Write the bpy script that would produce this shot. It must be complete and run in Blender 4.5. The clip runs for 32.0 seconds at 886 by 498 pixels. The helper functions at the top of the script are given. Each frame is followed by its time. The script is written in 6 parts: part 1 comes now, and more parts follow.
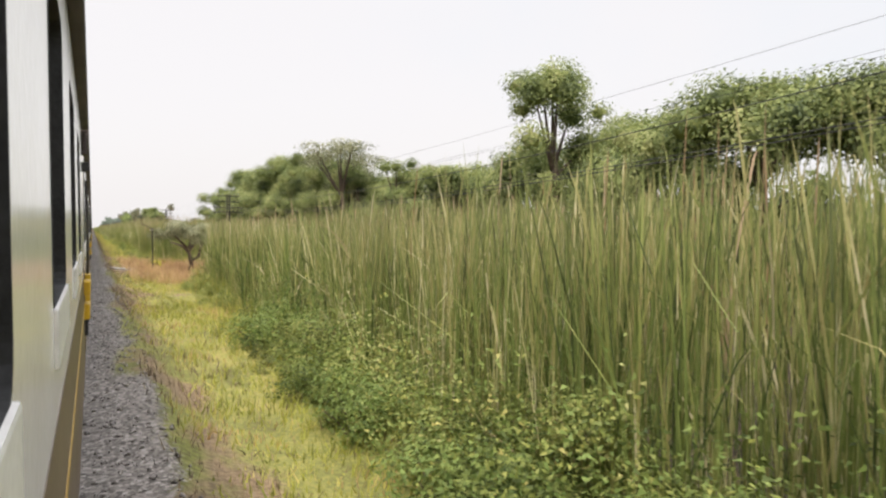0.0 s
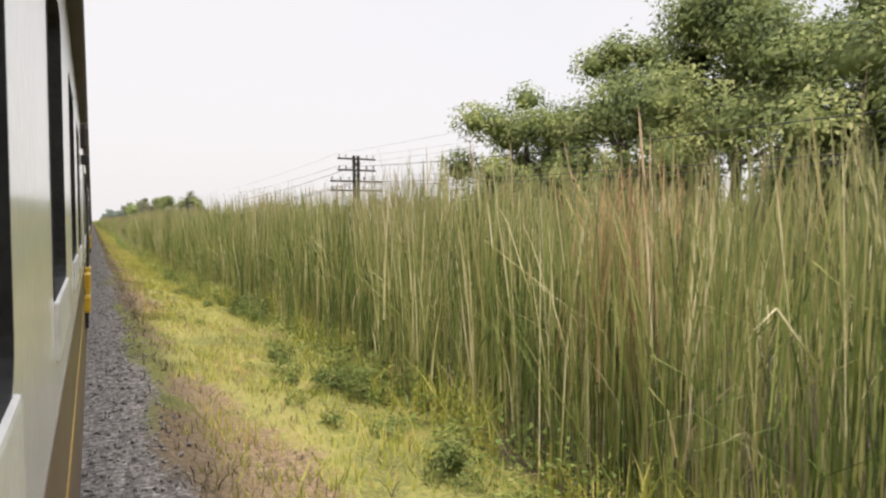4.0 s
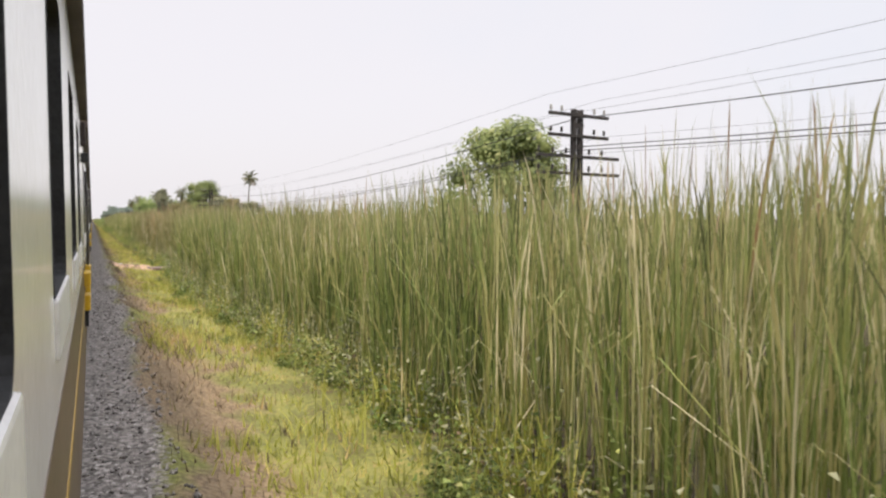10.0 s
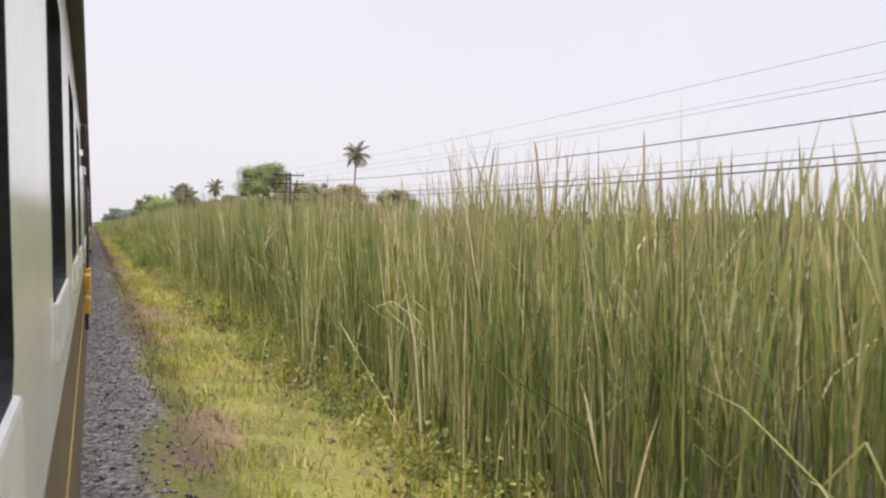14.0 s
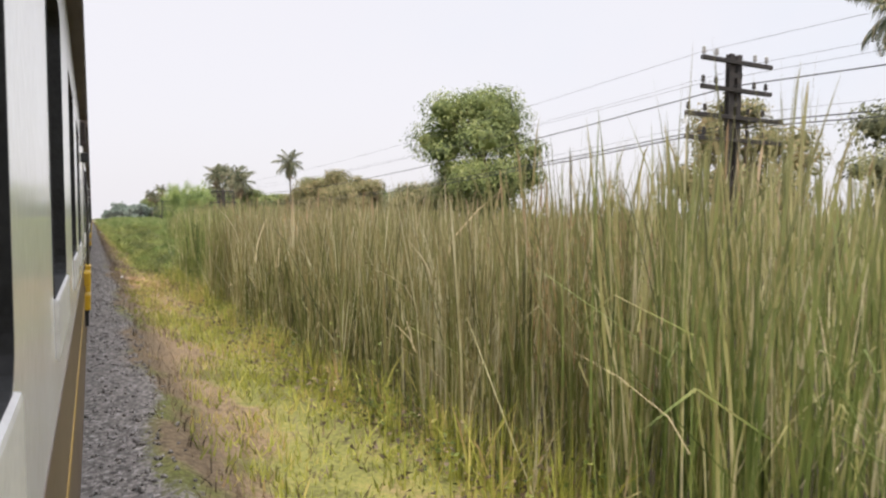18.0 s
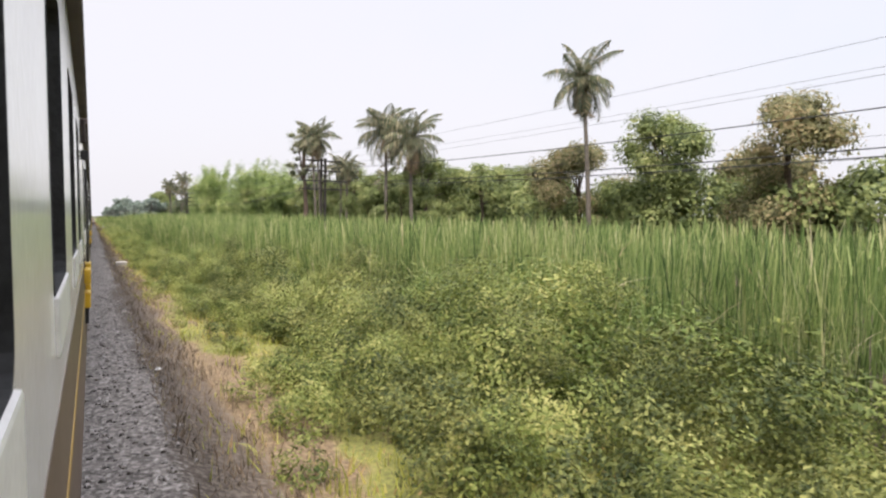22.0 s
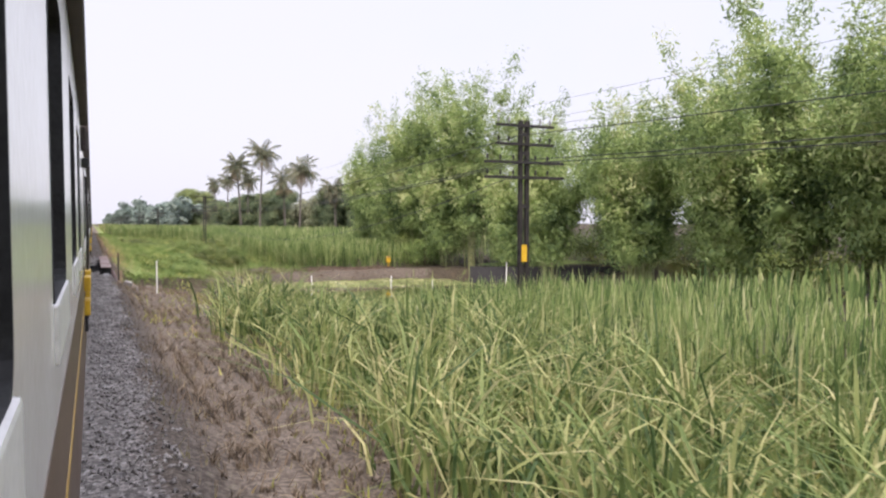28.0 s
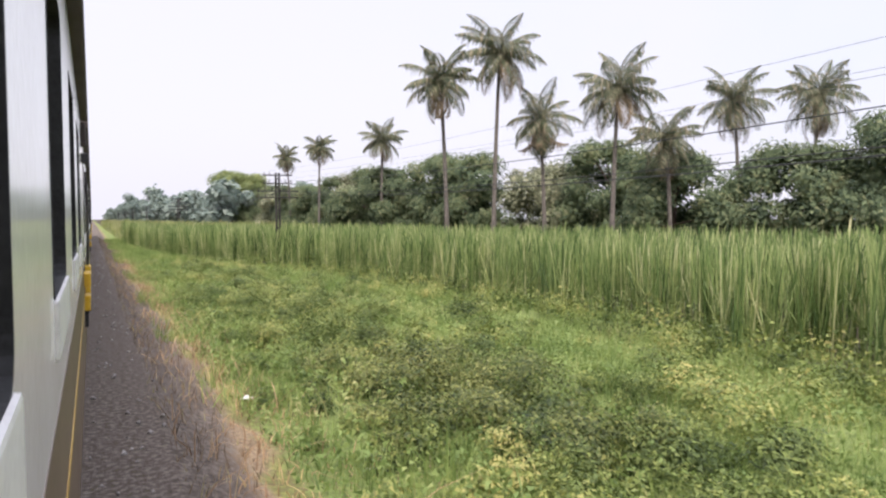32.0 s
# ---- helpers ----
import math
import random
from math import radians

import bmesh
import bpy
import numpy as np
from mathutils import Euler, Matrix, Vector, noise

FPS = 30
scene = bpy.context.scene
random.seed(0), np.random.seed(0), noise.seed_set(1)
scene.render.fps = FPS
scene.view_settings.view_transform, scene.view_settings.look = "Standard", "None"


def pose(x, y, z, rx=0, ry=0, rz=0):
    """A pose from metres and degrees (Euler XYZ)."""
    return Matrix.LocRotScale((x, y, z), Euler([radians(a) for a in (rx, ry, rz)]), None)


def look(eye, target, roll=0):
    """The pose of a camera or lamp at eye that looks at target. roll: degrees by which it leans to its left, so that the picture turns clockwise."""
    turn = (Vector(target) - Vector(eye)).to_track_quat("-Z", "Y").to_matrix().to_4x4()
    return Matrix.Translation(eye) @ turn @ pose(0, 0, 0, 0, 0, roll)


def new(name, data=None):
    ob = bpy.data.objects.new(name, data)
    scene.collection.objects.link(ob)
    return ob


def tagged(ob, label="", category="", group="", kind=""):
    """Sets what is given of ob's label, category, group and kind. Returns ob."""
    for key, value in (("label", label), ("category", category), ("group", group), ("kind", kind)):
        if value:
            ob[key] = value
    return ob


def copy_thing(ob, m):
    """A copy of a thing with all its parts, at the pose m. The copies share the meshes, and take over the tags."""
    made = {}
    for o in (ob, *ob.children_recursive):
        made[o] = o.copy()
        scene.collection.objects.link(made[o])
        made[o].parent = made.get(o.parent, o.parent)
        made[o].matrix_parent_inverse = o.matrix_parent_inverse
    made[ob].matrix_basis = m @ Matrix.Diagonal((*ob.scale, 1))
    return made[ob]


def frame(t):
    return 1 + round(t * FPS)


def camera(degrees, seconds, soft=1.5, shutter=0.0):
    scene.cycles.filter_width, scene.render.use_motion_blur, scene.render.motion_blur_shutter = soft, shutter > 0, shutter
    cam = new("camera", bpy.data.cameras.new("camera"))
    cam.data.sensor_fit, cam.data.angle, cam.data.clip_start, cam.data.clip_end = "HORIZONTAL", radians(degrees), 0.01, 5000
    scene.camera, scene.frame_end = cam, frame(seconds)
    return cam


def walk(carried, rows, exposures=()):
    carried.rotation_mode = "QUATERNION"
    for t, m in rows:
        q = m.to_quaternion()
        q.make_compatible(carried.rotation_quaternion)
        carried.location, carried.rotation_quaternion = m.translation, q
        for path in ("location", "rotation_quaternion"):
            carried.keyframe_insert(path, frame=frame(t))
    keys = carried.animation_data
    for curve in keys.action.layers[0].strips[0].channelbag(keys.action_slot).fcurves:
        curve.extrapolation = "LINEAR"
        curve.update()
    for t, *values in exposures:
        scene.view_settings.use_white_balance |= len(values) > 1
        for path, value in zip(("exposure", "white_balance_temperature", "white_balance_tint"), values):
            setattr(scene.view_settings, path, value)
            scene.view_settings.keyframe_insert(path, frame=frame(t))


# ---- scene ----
# ---- camera and its ride ----
SPEED = 25.0          # metres a second along +y, close beside the train
EYE = 2.6             # eye height over the ballast shoulder
cam = camera(68.2, 32.0, soft=2.3, shutter=0.02)
PITCH = [(0, -1.9), (4, -2.5), (9, -2.74), (14, -2.4), (19, -2.77), (24, -3.0), (28, -2.25), (32, -2.63)]


def pitch_at(t):
    for (a, p), (b, q) in zip(PITCH, PITCH[1:]):
        if t <= b:
            return p + (q - p) * (t - a) / (b - a)
    return PITCH[-1][1]


walk(cam, [(t, pose(0, SPEED * t, EYE, 90 + pitch_at(t), 0, -28.2)) for t in range(33)],
     exposures=[(0, 0.1, 6750, 12), (7, 0.05, 6700, 14), (14, 0.0, 6500, 15), (20, 0.08, 6500, 14), (27, 0.13, 6150, 20), (32, 0.15, 6150, 20)])

# ---- sky and sun: bright tropical haze ----
SUN_EL, SUN_AZ = 56.0, 206.0   # sun behind the ride
world = bpy.data.worlds.new("world")
scene.world = world
world.use_nodes = True
wn, wl = world.node_tree.nodes, world.node_tree.links
sky = wn.new("ShaderNodeTexSky")
sky.sky_type, sky.sun_disc = "NISHITA", False
sky.sun_elevation, sky.sun_rotation = radians(SUN_EL), radians(SUN_AZ)
sky.air_density, sky.dust_density, sky.ozone_density = 1.0, 6.0, 1.0
haze = wn.new("ShaderNodeMix")
haze.data_type = "RGBA"
haze.inputs[0].default_value = 0.8
wl.new(sky.outputs[0], haze.inputs[6])
wtc = wn.new("ShaderNodeTexCoord")
# thin veils of cloud with paler blue between them
veil = wn.new("ShaderNodeTexNoise")
veil.inputs["Scale"].default_value, veil.inputs["Detail"].default_value = 2.2, 5
wl.new(wtc.outputs["Generated"], veil.inputs["Vector"])
toward = wn.new("ShaderNodeVectorMath")
toward.operation = "DOT_PRODUCT"
toward.inputs[1].default_value = (0.75, 0.1, 0.9)
wl.new(wtc.outputs["Generated"], toward.inputs[0])
both = wn.new("ShaderNodeMath")
both.operation = "MULTIPLY_ADD"
both.inputs[1].default_value = 0.9
wl.new(veil.outputs[0], both.inputs[0])
wl.new(toward.outputs["Value"], both.inputs[2])
gap = wn.new("ShaderNodeMapRange")
gap.interpolation_type = "SMOOTHSTEP"
gap.inputs[1].default_value, gap.inputs[2].default_value = 1.05, 1.75
wl.new(both.outputs[0], gap.inputs[0])
veiled = wn.new("ShaderNodeMix")
veiled.data_type = "RGBA"
veiled.inputs[6].default_value = (9.0, 9.0, 9.2, 1)
veiled.inputs[7].default_value = (7.8, 8.6, 9.4, 1)
wl.new(gap.outputs[0], veiled.inputs[0])
wl.new(veiled.outputs[2], haze.inputs[7])
wsep = wn.new("ShaderNodeSeparateXYZ")
wl.new(wtc.outputs["Generated"], wsep.inputs[0])
glow = wn.new("ShaderNodeMapRange")
glow.interpolation_type = "SMOOTHSTEP"
for k, v in ((1, 0.3), (2, 1.0), (3, 1.0), (4, 2.5)):
    glow.inputs[k].default_value = v
wl.new(wsep.outputs[2], glow.inputs[0])
lift = wn.new("ShaderNodeVectorMath")
lift.operation = "SCALE"
wl.new(haze.outputs[2], lift.inputs[0])
wl.new(glow.outputs[0], lift.inputs["Scale"])
wl.new(lift.outputs[0], wn["Background"].inputs[0])
wn["Background"].inputs[1].default_value = 0.1135

sun = new("sun", bpy.data.lights.new("sun", "SUN"))
sun.data.energy, sun.data.angle, sun.data.color = 3.7, radians(6), (1.0, 0.92, 0.78)
sa, ca = math.sin(radians(26)), math.cos(radians(26))
sun.matrix_world = look((-sa * 50, -ca * 50, 74.0), (0, 0, 0))

# ---- materials ----


def ramp_node(nt, stops):
    r = nt.nodes.new("ShaderNodeValToRGB")
    els = r.color_ramp.elements
    while len(els) < len(stops):
        els.new(0.5)
    for e, (p, c) in zip(els, stops):
        e.position, e.color = p, (*c, 1)
    return r


def bumped(nt, bsdf, scale, strength, dist=0.02):
    tc = nt.nodes.new("ShaderNodeTexCoord")
    n = nt.nodes.new("ShaderNodeTexNoise")
    n.inputs["Scale"].default_value, n.inputs["Detail"].default_value = scale, 6
    b = nt.nodes.new("ShaderNodeBump")
    b.inputs["Strength"].default_value, b.inputs["Distance"].default_value = strength, dist
    nt.links.new(tc.outputs["Object"], n.inputs["Vector"])
    nt.links.new(n.outputs[0], b.inputs["Height"])
    nt.links.new(b.outputs[0], bsdf.inputs["Normal"])


def surface(name, c1, c2, scale=3.0, rough=0.7, metal=0.0, bump=0.3, fine=40.0, spec=0.5):
    m = bpy.data.materials.new(name)
    m.use_nodes = True
    nt = m.node_tree
    b = nt.nodes["Principled BSDF"]
    tc = nt.nodes.new("ShaderNodeTexCoord")
    n1 = nt.nodes.new("ShaderNodeTexNoise")
    n1.inputs["Scale"].default_value, n1.inputs["Detail"].default_value = scale, 8
    n2 = nt.nodes.new("ShaderNodeTexNoise")
    n2.inputs["Scale"].default_value, n2.inputs["Detail"].default_value = fine, 4
    mix = nt.nodes.new("ShaderNodeMath")
    mix.operation = "MULTIPLY_ADD"
    mix.inputs[1].default_value = 0.45
    nt.links.new(tc.outputs["Object"], n1.inputs["Vector"])
    nt.links.new(tc.outputs["Object"], n2.inputs["Vector"])
    nt.links.new(n2.outputs[0], mix.inputs[0])
    sc = nt.nodes.new("ShaderNodeMath")
    sc.operation = "MULTIPLY"
    sc.inputs[1].default_value = 0.55
    nt.links.new(n1.outputs[0], sc.inputs[0])
    nt.links.new(sc.outputs[0], mix.inputs[2])
    r = ramp_node(nt, [(0.36, c1), (0.64, c2)])
    nt.links.new(mix.outputs[0], r.inputs[0])
    nt.links.new(r.outputs[0], b.inputs["Base Color"])
    b.inputs["Roughness"].default_value, b.inputs["Metallic"].default_value = rough, metal
    b.inputs["Specular IOR Level"].default_value = spec
    if bump:
        bumped(nt, b, fine, bump)
    return m


def foliage(name, stops, through_light=0.35, patch=0.0, patch_scale=0.08, rough=0.55, tip=None, low=0.0, high=1.0, streak=0.0):
    """Leaf material: hue varies leaf by leaf and in broad patches; tip: hue that takes over towards the top of the stand."""
    m = bpy.data.materials.new(name)
    m.use_nodes = True
    nt = m.node_tree
    b = nt.nodes["Principled BSDF"]
    geo = nt.nodes.new("ShaderNodeNewGeometry")
    tc = nt.nodes.new("ShaderNodeTexCoord")
    n = nt.nodes.new("ShaderNodeTexNoise")
    n.inputs["Scale"].default_value, n.inputs["Detail"].default_value = patch_scale, 5
    nt.links.new(tc.outputs["Object"], n.inputs["Vector"])
    blend = nt.nodes.new("ShaderNodeMapRange")
    blend.inputs[1].default_value, blend.inputs[2].default_value = 0.3, 0.7
    nt.links.new(n.outputs[0], blend.inputs[0])
    f = nt.nodes.new("ShaderNodeMix")
    f.inputs[0].default_value = patch
    nt.links.new(geo.outputs["Random Per Island"], f.inputs[2])
    nt.links.new(blend.outputs[0], f.inputs[3])
    r = ramp_node(nt, stops)
    fac = f.outputs[0]
    if streak:
        mp = nt.nodes.new("ShaderNodeMapping")
        mp.inputs["Scale"].default_value = (1.0, 1.0, 0.22)
        nt.links.new(tc.outputs["Object"], mp.inputs["Vector"])
        sn = nt.nodes.new("ShaderNodeTexNoise")
        sn.inputs["Scale"].default_value, sn.inputs["Detail"].default_value = 1.7, 4
        nt.links.new(mp.outputs[0], sn.inputs["Vector"])
        sm = nt.nodes.new("ShaderNodeMapRange")
        sm.inputs[1].default_value, sm.inputs[2].default_value = 0.34, 0.66
        nt.links.new(sn.outputs[0], sm.inputs[0])
        f2 = nt.nodes.new("ShaderNodeMix")
        f2.inputs[0].default_value = streak
        nt.links.new(fac, f2.inputs[2])
        nt.links.new(sm.outputs[0], f2.inputs[3])
        fac = f2.outputs[0]
    spread = nt.nodes.new("ShaderNodeMapRange")
    spread.inputs[1].default_value, spread.inputs[2].default_value = (0.2, 0.8) if patch or streak else (0.0, 1.0)
    nt.links.new(fac, spread.inputs[0])
    nt.links.new(spread.outputs[0], r.inputs[0])
    col = r.outputs[0]
    if tip:
        sep = nt.nodes.new("ShaderNodeSeparateXYZ")
        nt.links.new(tc.outputs["Object"], sep.inputs[0])
        mr = nt.nodes.new("ShaderNodeMapRange")
        mr.inputs[1].default_value, mr.inputs[2].default_value = low, high
        mr.inputs[4].default_value = 0.8
        nt.links.new(sep.outputs[2], mr.inputs[0])
        mm = nt.nodes.new("ShaderNodeMath")
        mm.operation = "MULTIPLY"
        nt.links.new(mr.outputs[0], mm.inputs[0])
        nt.links.new(blend.outputs[0], mm.inputs[1])
        mx = nt.nodes.new("ShaderNodeMix")
        mx.data_type = "RGBA"
        mx.inputs[7].default_value = (*tip, 1)
        nt.links.new(mm.outputs[0], mx.inputs[0])
        nt.links.new(col, mx.inputs[6])
        col = mx.outputs[2]
    nt.links.new(col, b.inputs["Base Color"])
    b.inputs["Roughness"].default_value = rough
    b.inputs["Specular IOR Level"].default_value = 0.25
    tr = nt.nodes.new("ShaderNodeBsdfTranslucent")
    nt.links.new(col, tr.inputs[0])
    ms = nt.nodes.new("ShaderNodeMixShader")
    ms.inputs[0].default_value = through_light
    nt.links.new(b.outputs[0], ms.inputs[1])
    nt.links.new(tr.outputs[0], ms.inputs[2])
    nt.links.new(ms.outputs[0], nt.nodes["Material Output"].inputs[0])
    return m


REED = foliage("reed_leaf", [(0.0, (0.048, 0.058, 0.022)), (0.2, (0.124, 0.138, 0.043)), (0.4, (0.192, 0.208, 0.068)), (0.54, (0.256, 0.238, 0.098)),
                             (0.64, (0.250, 0.205, 0.096)), (0.76, (0.335, 0.303, 0.152)), (0.88, (0.437, 0.410, 0.232)), (1.0, (0.593, 0.558, 0.376))], patch=0.25, patch_scale=0.3, tip=(0.273, 0.221, 0.128),
               low=0.9, high=3.4, through_light=0.4, streak=0.3)
REED_GREEN = foliage("green_reed_leaf", [(0.0, (0.045, 0.080, 0.028)), (0.22, (0.105, 0.165, 0.048)), (0.45, (0.170, 0.245, 0.078)), (0.66, (0.280, 0.355, 0.125)),
                                         (0.85, (0.390, 0.425, 0.170)), (1.0, (0.560, 0.550, 0.290))], patch=0.25, patch_scale=0.3, through_light=0.4, streak=0.3)
REED_MIX = foliage("mixed_reed_leaf", [(0.0, (0.056, 0.082, 0.030)), (0.2, (0.130, 0.172, 0.050)), (0.44, (0.200, 0.256, 0.078)), (0.6, (0.295, 0.330, 0.105)),
                                       (0.72, (0.330, 0.290, 0.130)), (0.82, (0.420, 0.410, 0.170)), (0.92, (0.500, 0.475, 0.240)), (1.0, (0.700, 0.640, 0.420))], patch=0.25, patch_scale=0.3,
                   tip=(0.27, 0.215, 0.135), low=1.4, high=3.6, through_light=0.4, streak=0.3)
WITHERED = foliage("withered_weed", [(0.0, (0.07, 0.055, 0.04)), (0.5, (0.17, 0.13, 0.095)), (1.0, (0.32, 0.26, 0.19))], patch=0.3, patch_scale=0.5)
SEED = foliage("seed_head", [(0.0, (0.22, 0.14, 0.07)), (0.5, (0.38, 0.27, 0.17)), (1.0, (0.5, 0.38, 0.26))])
DRY_PINK = foliage("pink_dry_grass", [(0.0, (0.21, 0.125, 0.07)), (0.4, (0.42, 0.27, 0.15)), (0.75, (0.60, 0.41, 0.24)), (1.0, (0.54, 0.44, 0.17))], patch=0.5, patch_scale=0.5)
STRAW = foliage("pale_straw", [(0.0, (0.34, 0.27, 0.15)), (0.5, (0.52, 0.44, 0.27)), (1.0, (0.66, 0.58, 0.40))])
GRASS = foliage("short_grass", [(0.0, (0.16, 0.18, 0.04)), (0.35, (0.33, 0.345, 0.065)), (0.62, (0.42, 0.435, 0.105)), (0.84, (0.55, 0.48, 0.16)), (1.0, (0.52, 0.36, 0.19))],
                patch=0.5, patch_scale=0.55)
DRY = foliage("dry_grass", [(0.0, (0.099, 0.073, 0.050)), (0.4, (0.225, 0.162, 0.110)), (0.75, (0.378, 0.284, 0.190)), (1.0, (0.378, 0.333, 0.150))],
              patch=0.4, patch_scale=0.6)
SHRUB = foliage("shrub_leaf", [(0.0, (0.040, 0.062, 0.018)), (0.35, (0.108, 0.148, 0.040)), (0.65, (0.205, 0.250, 0.066)), (0.88, (0.340, 0.360, 0.105)), (1.0, (0.450, 0.410, 0.150))],
                patch=0.6, patch_scale=0.55, through_light=0.3)
DARK_SHRUB = foliage("dark_shrub_leaf", [(0.0, (0.030, 0.048, 0.017)), (0.4, (0.094, 0.116, 0.034)), (0.8, (0.188, 0.206, 0.058)), (1.0, (0.310, 0.315, 0.105))],
                     patch=0.45, patch_scale=0.8, through_light=0.25)
FEATHER = foliage("feathery_weed", [(0.0, (0.065, 0.090, 0.025)), (0.35, (0.175, 0.220, 0.056)), (0.65, (0.285, 0.322, 0.092)), (1.0, (0.44, 0.43, 0.16))], patch=0.5, patch_scale=0.8, through_light=0.35)
GROVE_LEAF = foliage("grove_leaf", [(0.0, (0.059, 0.088, 0.053)), (0.4, (0.124, 0.165, 0.088)), (0.8, (0.200, 0.245, 0.122)), (1.0, (0.270, 0.285, 0.150))], patch=0.5, patch_scale=0.3, through_light=0.38, rough=0.85)
TREE_LEAF = foliage("tree_leaf", [(0.0, (0.080, 0.110, 0.048)), (0.4, (0.180, 0.228, 0.082)), (0.8, (0.304, 0.348, 0.128)), (1.0, (0.418, 0.434, 0.195))],
                    patch=0.55, patch_scale=0.4, through_light=0.38)
GREY_LEAF = foliage("grey_leaf", [(0.0, (0.10, 0.115, 0.065)), (0.5, (0.22, 0.235, 0.13)), (1.0, (0.42, 0.42, 0.27))], patch=0.2, through_light=0.3)
RUST_LEAF = foliage("rust_leaf", [(0.0, (0.130, 0.136, 0.065)), (0.5, (0.260, 0.260, 0.118)), (1.0, (0.425, 0.342, 0.189))], patch=0.3, patch_scale=0.4, through_light=0.38)
BAMBOO_LEAF = foliage("bamboo_leaf", [(0.0, (0.092, 0.143, 0.058)), (0.4, (0.230, 0.310, 0.104)), (0.8, (0.406, 0.485, 0.186)), (1.0, (0.578, 0.582, 0.297))],
                      patch=0.62, patch_scale=0.22, through_light=0.42)
PALM_LEAF = foliage("palm_leaf", [(0.0, (0.075, 0.09, 0.055)), (0.5, (0.145, 0.165, 0.095)), (0.9, (0.24, 0.255, 0.15)), (1.0, (0.36, 0.31, 0.20))], patch=0.1)
PALM_DRY = foliage("palm_dry_leaf", [(0.0, (0.15, 0.11, 0.065)), (1.0, (0.36, 0.28, 0.18))])
MEADOW = foliage("meadow_grass", [(0.0, (0.105, 0.160, 0.045)), (0.45, (0.190, 0.265, 0.075)), (0.8, (0.285, 0.350, 0.110)), (1.0, (0.400, 0.400, 0.170))],
                 patch=0.6, patch_scale=0.35)
LUSH = foliage("lush_grass_leaf", [(0.0, (0.056, 0.095, 0.030)), (0.4, (0.168, 0.225, 0.070)), (0.8, (0.336, 0.365, 0.140)), (1.0, (0.538, 0.500, 0.250))], patch=0.3, patch_scale=0.4, through_light=0.45)
ROCK = surface("bank_rock", (0.10, 0.085, 0.07), (0.27, 0.235, 0.205), 3, 0.9, bump=0.5, fine=20)
# paler and bluer than near leaves: the haze of distance put into the colour
HAZED_LEAF = foliage("hazed_leaf", [(0.0, (0.13, 0.175, 0.15)), (0.5, (0.20, 0.255, 0.215)), (1.0, (0.28, 0.33, 0.27))], patch=0.3, patch_scale=0.2)
WEED = foliage("floating_weed", [(0.0, (0.10, 0.13, 0.045)), (0.45, (0.24, 0.28, 0.10)), (0.85, (0.40, 0.41, 0.17)), (1.0, (0.55, 0.53, 0.30))], patch=0.5, patch_scale=0.5)
BARK = surface("bark", (0.05, 0.035, 0.025), (0.15, 0.11, 0.085), 4, 0.9, bump=0.6, fine=30)
PALM_BARK = surface("palm_bark", (0.075, 0.065, 0.055), (0.17, 0.15, 0.125), 4, 0.9, bump=0.6, fine=20)
CANE = surface("bamboo_cane", (0.10, 0.13, 0.04), (0.26, 0.25, 0.11), 3, 0.5, bump=0.1)
STEEL = surface("dark_steel", (0.012, 0.012, 0.013), (0.05, 0.042, 0.036), 5, 0.6, metal=0.3, bump=0.2)
PORCELAIN = surface("grey_porcelain", (0.20, 0.20, 0.20), (0.36, 0.35, 0.33), 8, 0.3, bump=0)
WIRE = surface("wire", (0.015, 0.015, 0.016), (0.04, 0.04, 0.04), 5, 0.6, bump=0)
YELLOW = surface("yellow_paint", (0.55, 0.33, 0.015), (0.72, 0.46, 0.03), 6, 0.45, bump=0.1)
CREAM = surface("cream_enamel", (0.72, 0.70, 0.63), (0.80, 0.78, 0.72), 1.2, 0.14, bump=0.04, fine=18)
MAROON = surface("brown_enamel", (0.075, 0.045, 0.035), (0.15, 0.10, 0.078), 1.5, 0.4, bump=0.08, fine=25)
OCHRE = surface("ochre_stripe", (0.36, 0.22, 0.05), (0.5, 0.33, 0.10), 3, 0.45, bump=0.05)
ROOF = surface("roof_brown", (0.035, 0.026, 0.024), (0.085, 0.065, 0.06), 1.5, 0.75, bump=0.2)
# near-black: shade inside the coaches put into colour, and the net's own black
SHADE_AND_NET = surface("inside_shade_and_net", (0.012, 0.011, 0.012), (0.03, 0.028, 0.028), 3, 0.8, bump=0)
RUBBER = surface("black_rubber", (0.012, 0.012, 0.012), (0.03, 0.03, 0.03), 5, 0.7, bump=0.2)
SILL = surface("bare_aluminium", (0.62, 0.60, 0.57), (0.80, 0.78, 0.75), 3, 0.4, metal=0.2, bump=0.05)
CONCRETE = surface("concrete", (0.17, 0.16, 0.15), (0.34, 0.32, 0.30), 3, 0.9, bump=0.5, fine=30)
PALE = surface("pale_concrete", (0.28, 0.27, 0.25), (0.48, 0.46, 0.43), 4, 0.9, bump=0.5, fine=30)
# concrete darkened in colour for the shade of the opening under the bridge
SHADED_CONCRETE = surface("shaded_concrete", (0.05, 0.046, 0.043), (0.14, 0.125, 0.115), 2.5, 0.9, bump=0.5, fine=30)
WHITE = surface("white_paint", (0.62, 0.61, 0.58), (0.8, 0.79, 0.76), 5, 0.7, bump=0.15)
GIRDER = surface("brown_girder_paint", (0.23, 0.15, 0.13), (0.36, 0.26, 0.23), 1.5, 0.6, bump=0.15)
BLACK_STEEL = surface("black_girder", (0.008, 0.008, 0.009), (0.025, 0.024, 0.024), 2, 0.6, bump=0.15)
RUST = surface("rusty_pipe", (0.11, 0.06, 0.05), (0.24, 0.15, 0.13), 3, 0.7, bump=0.3)
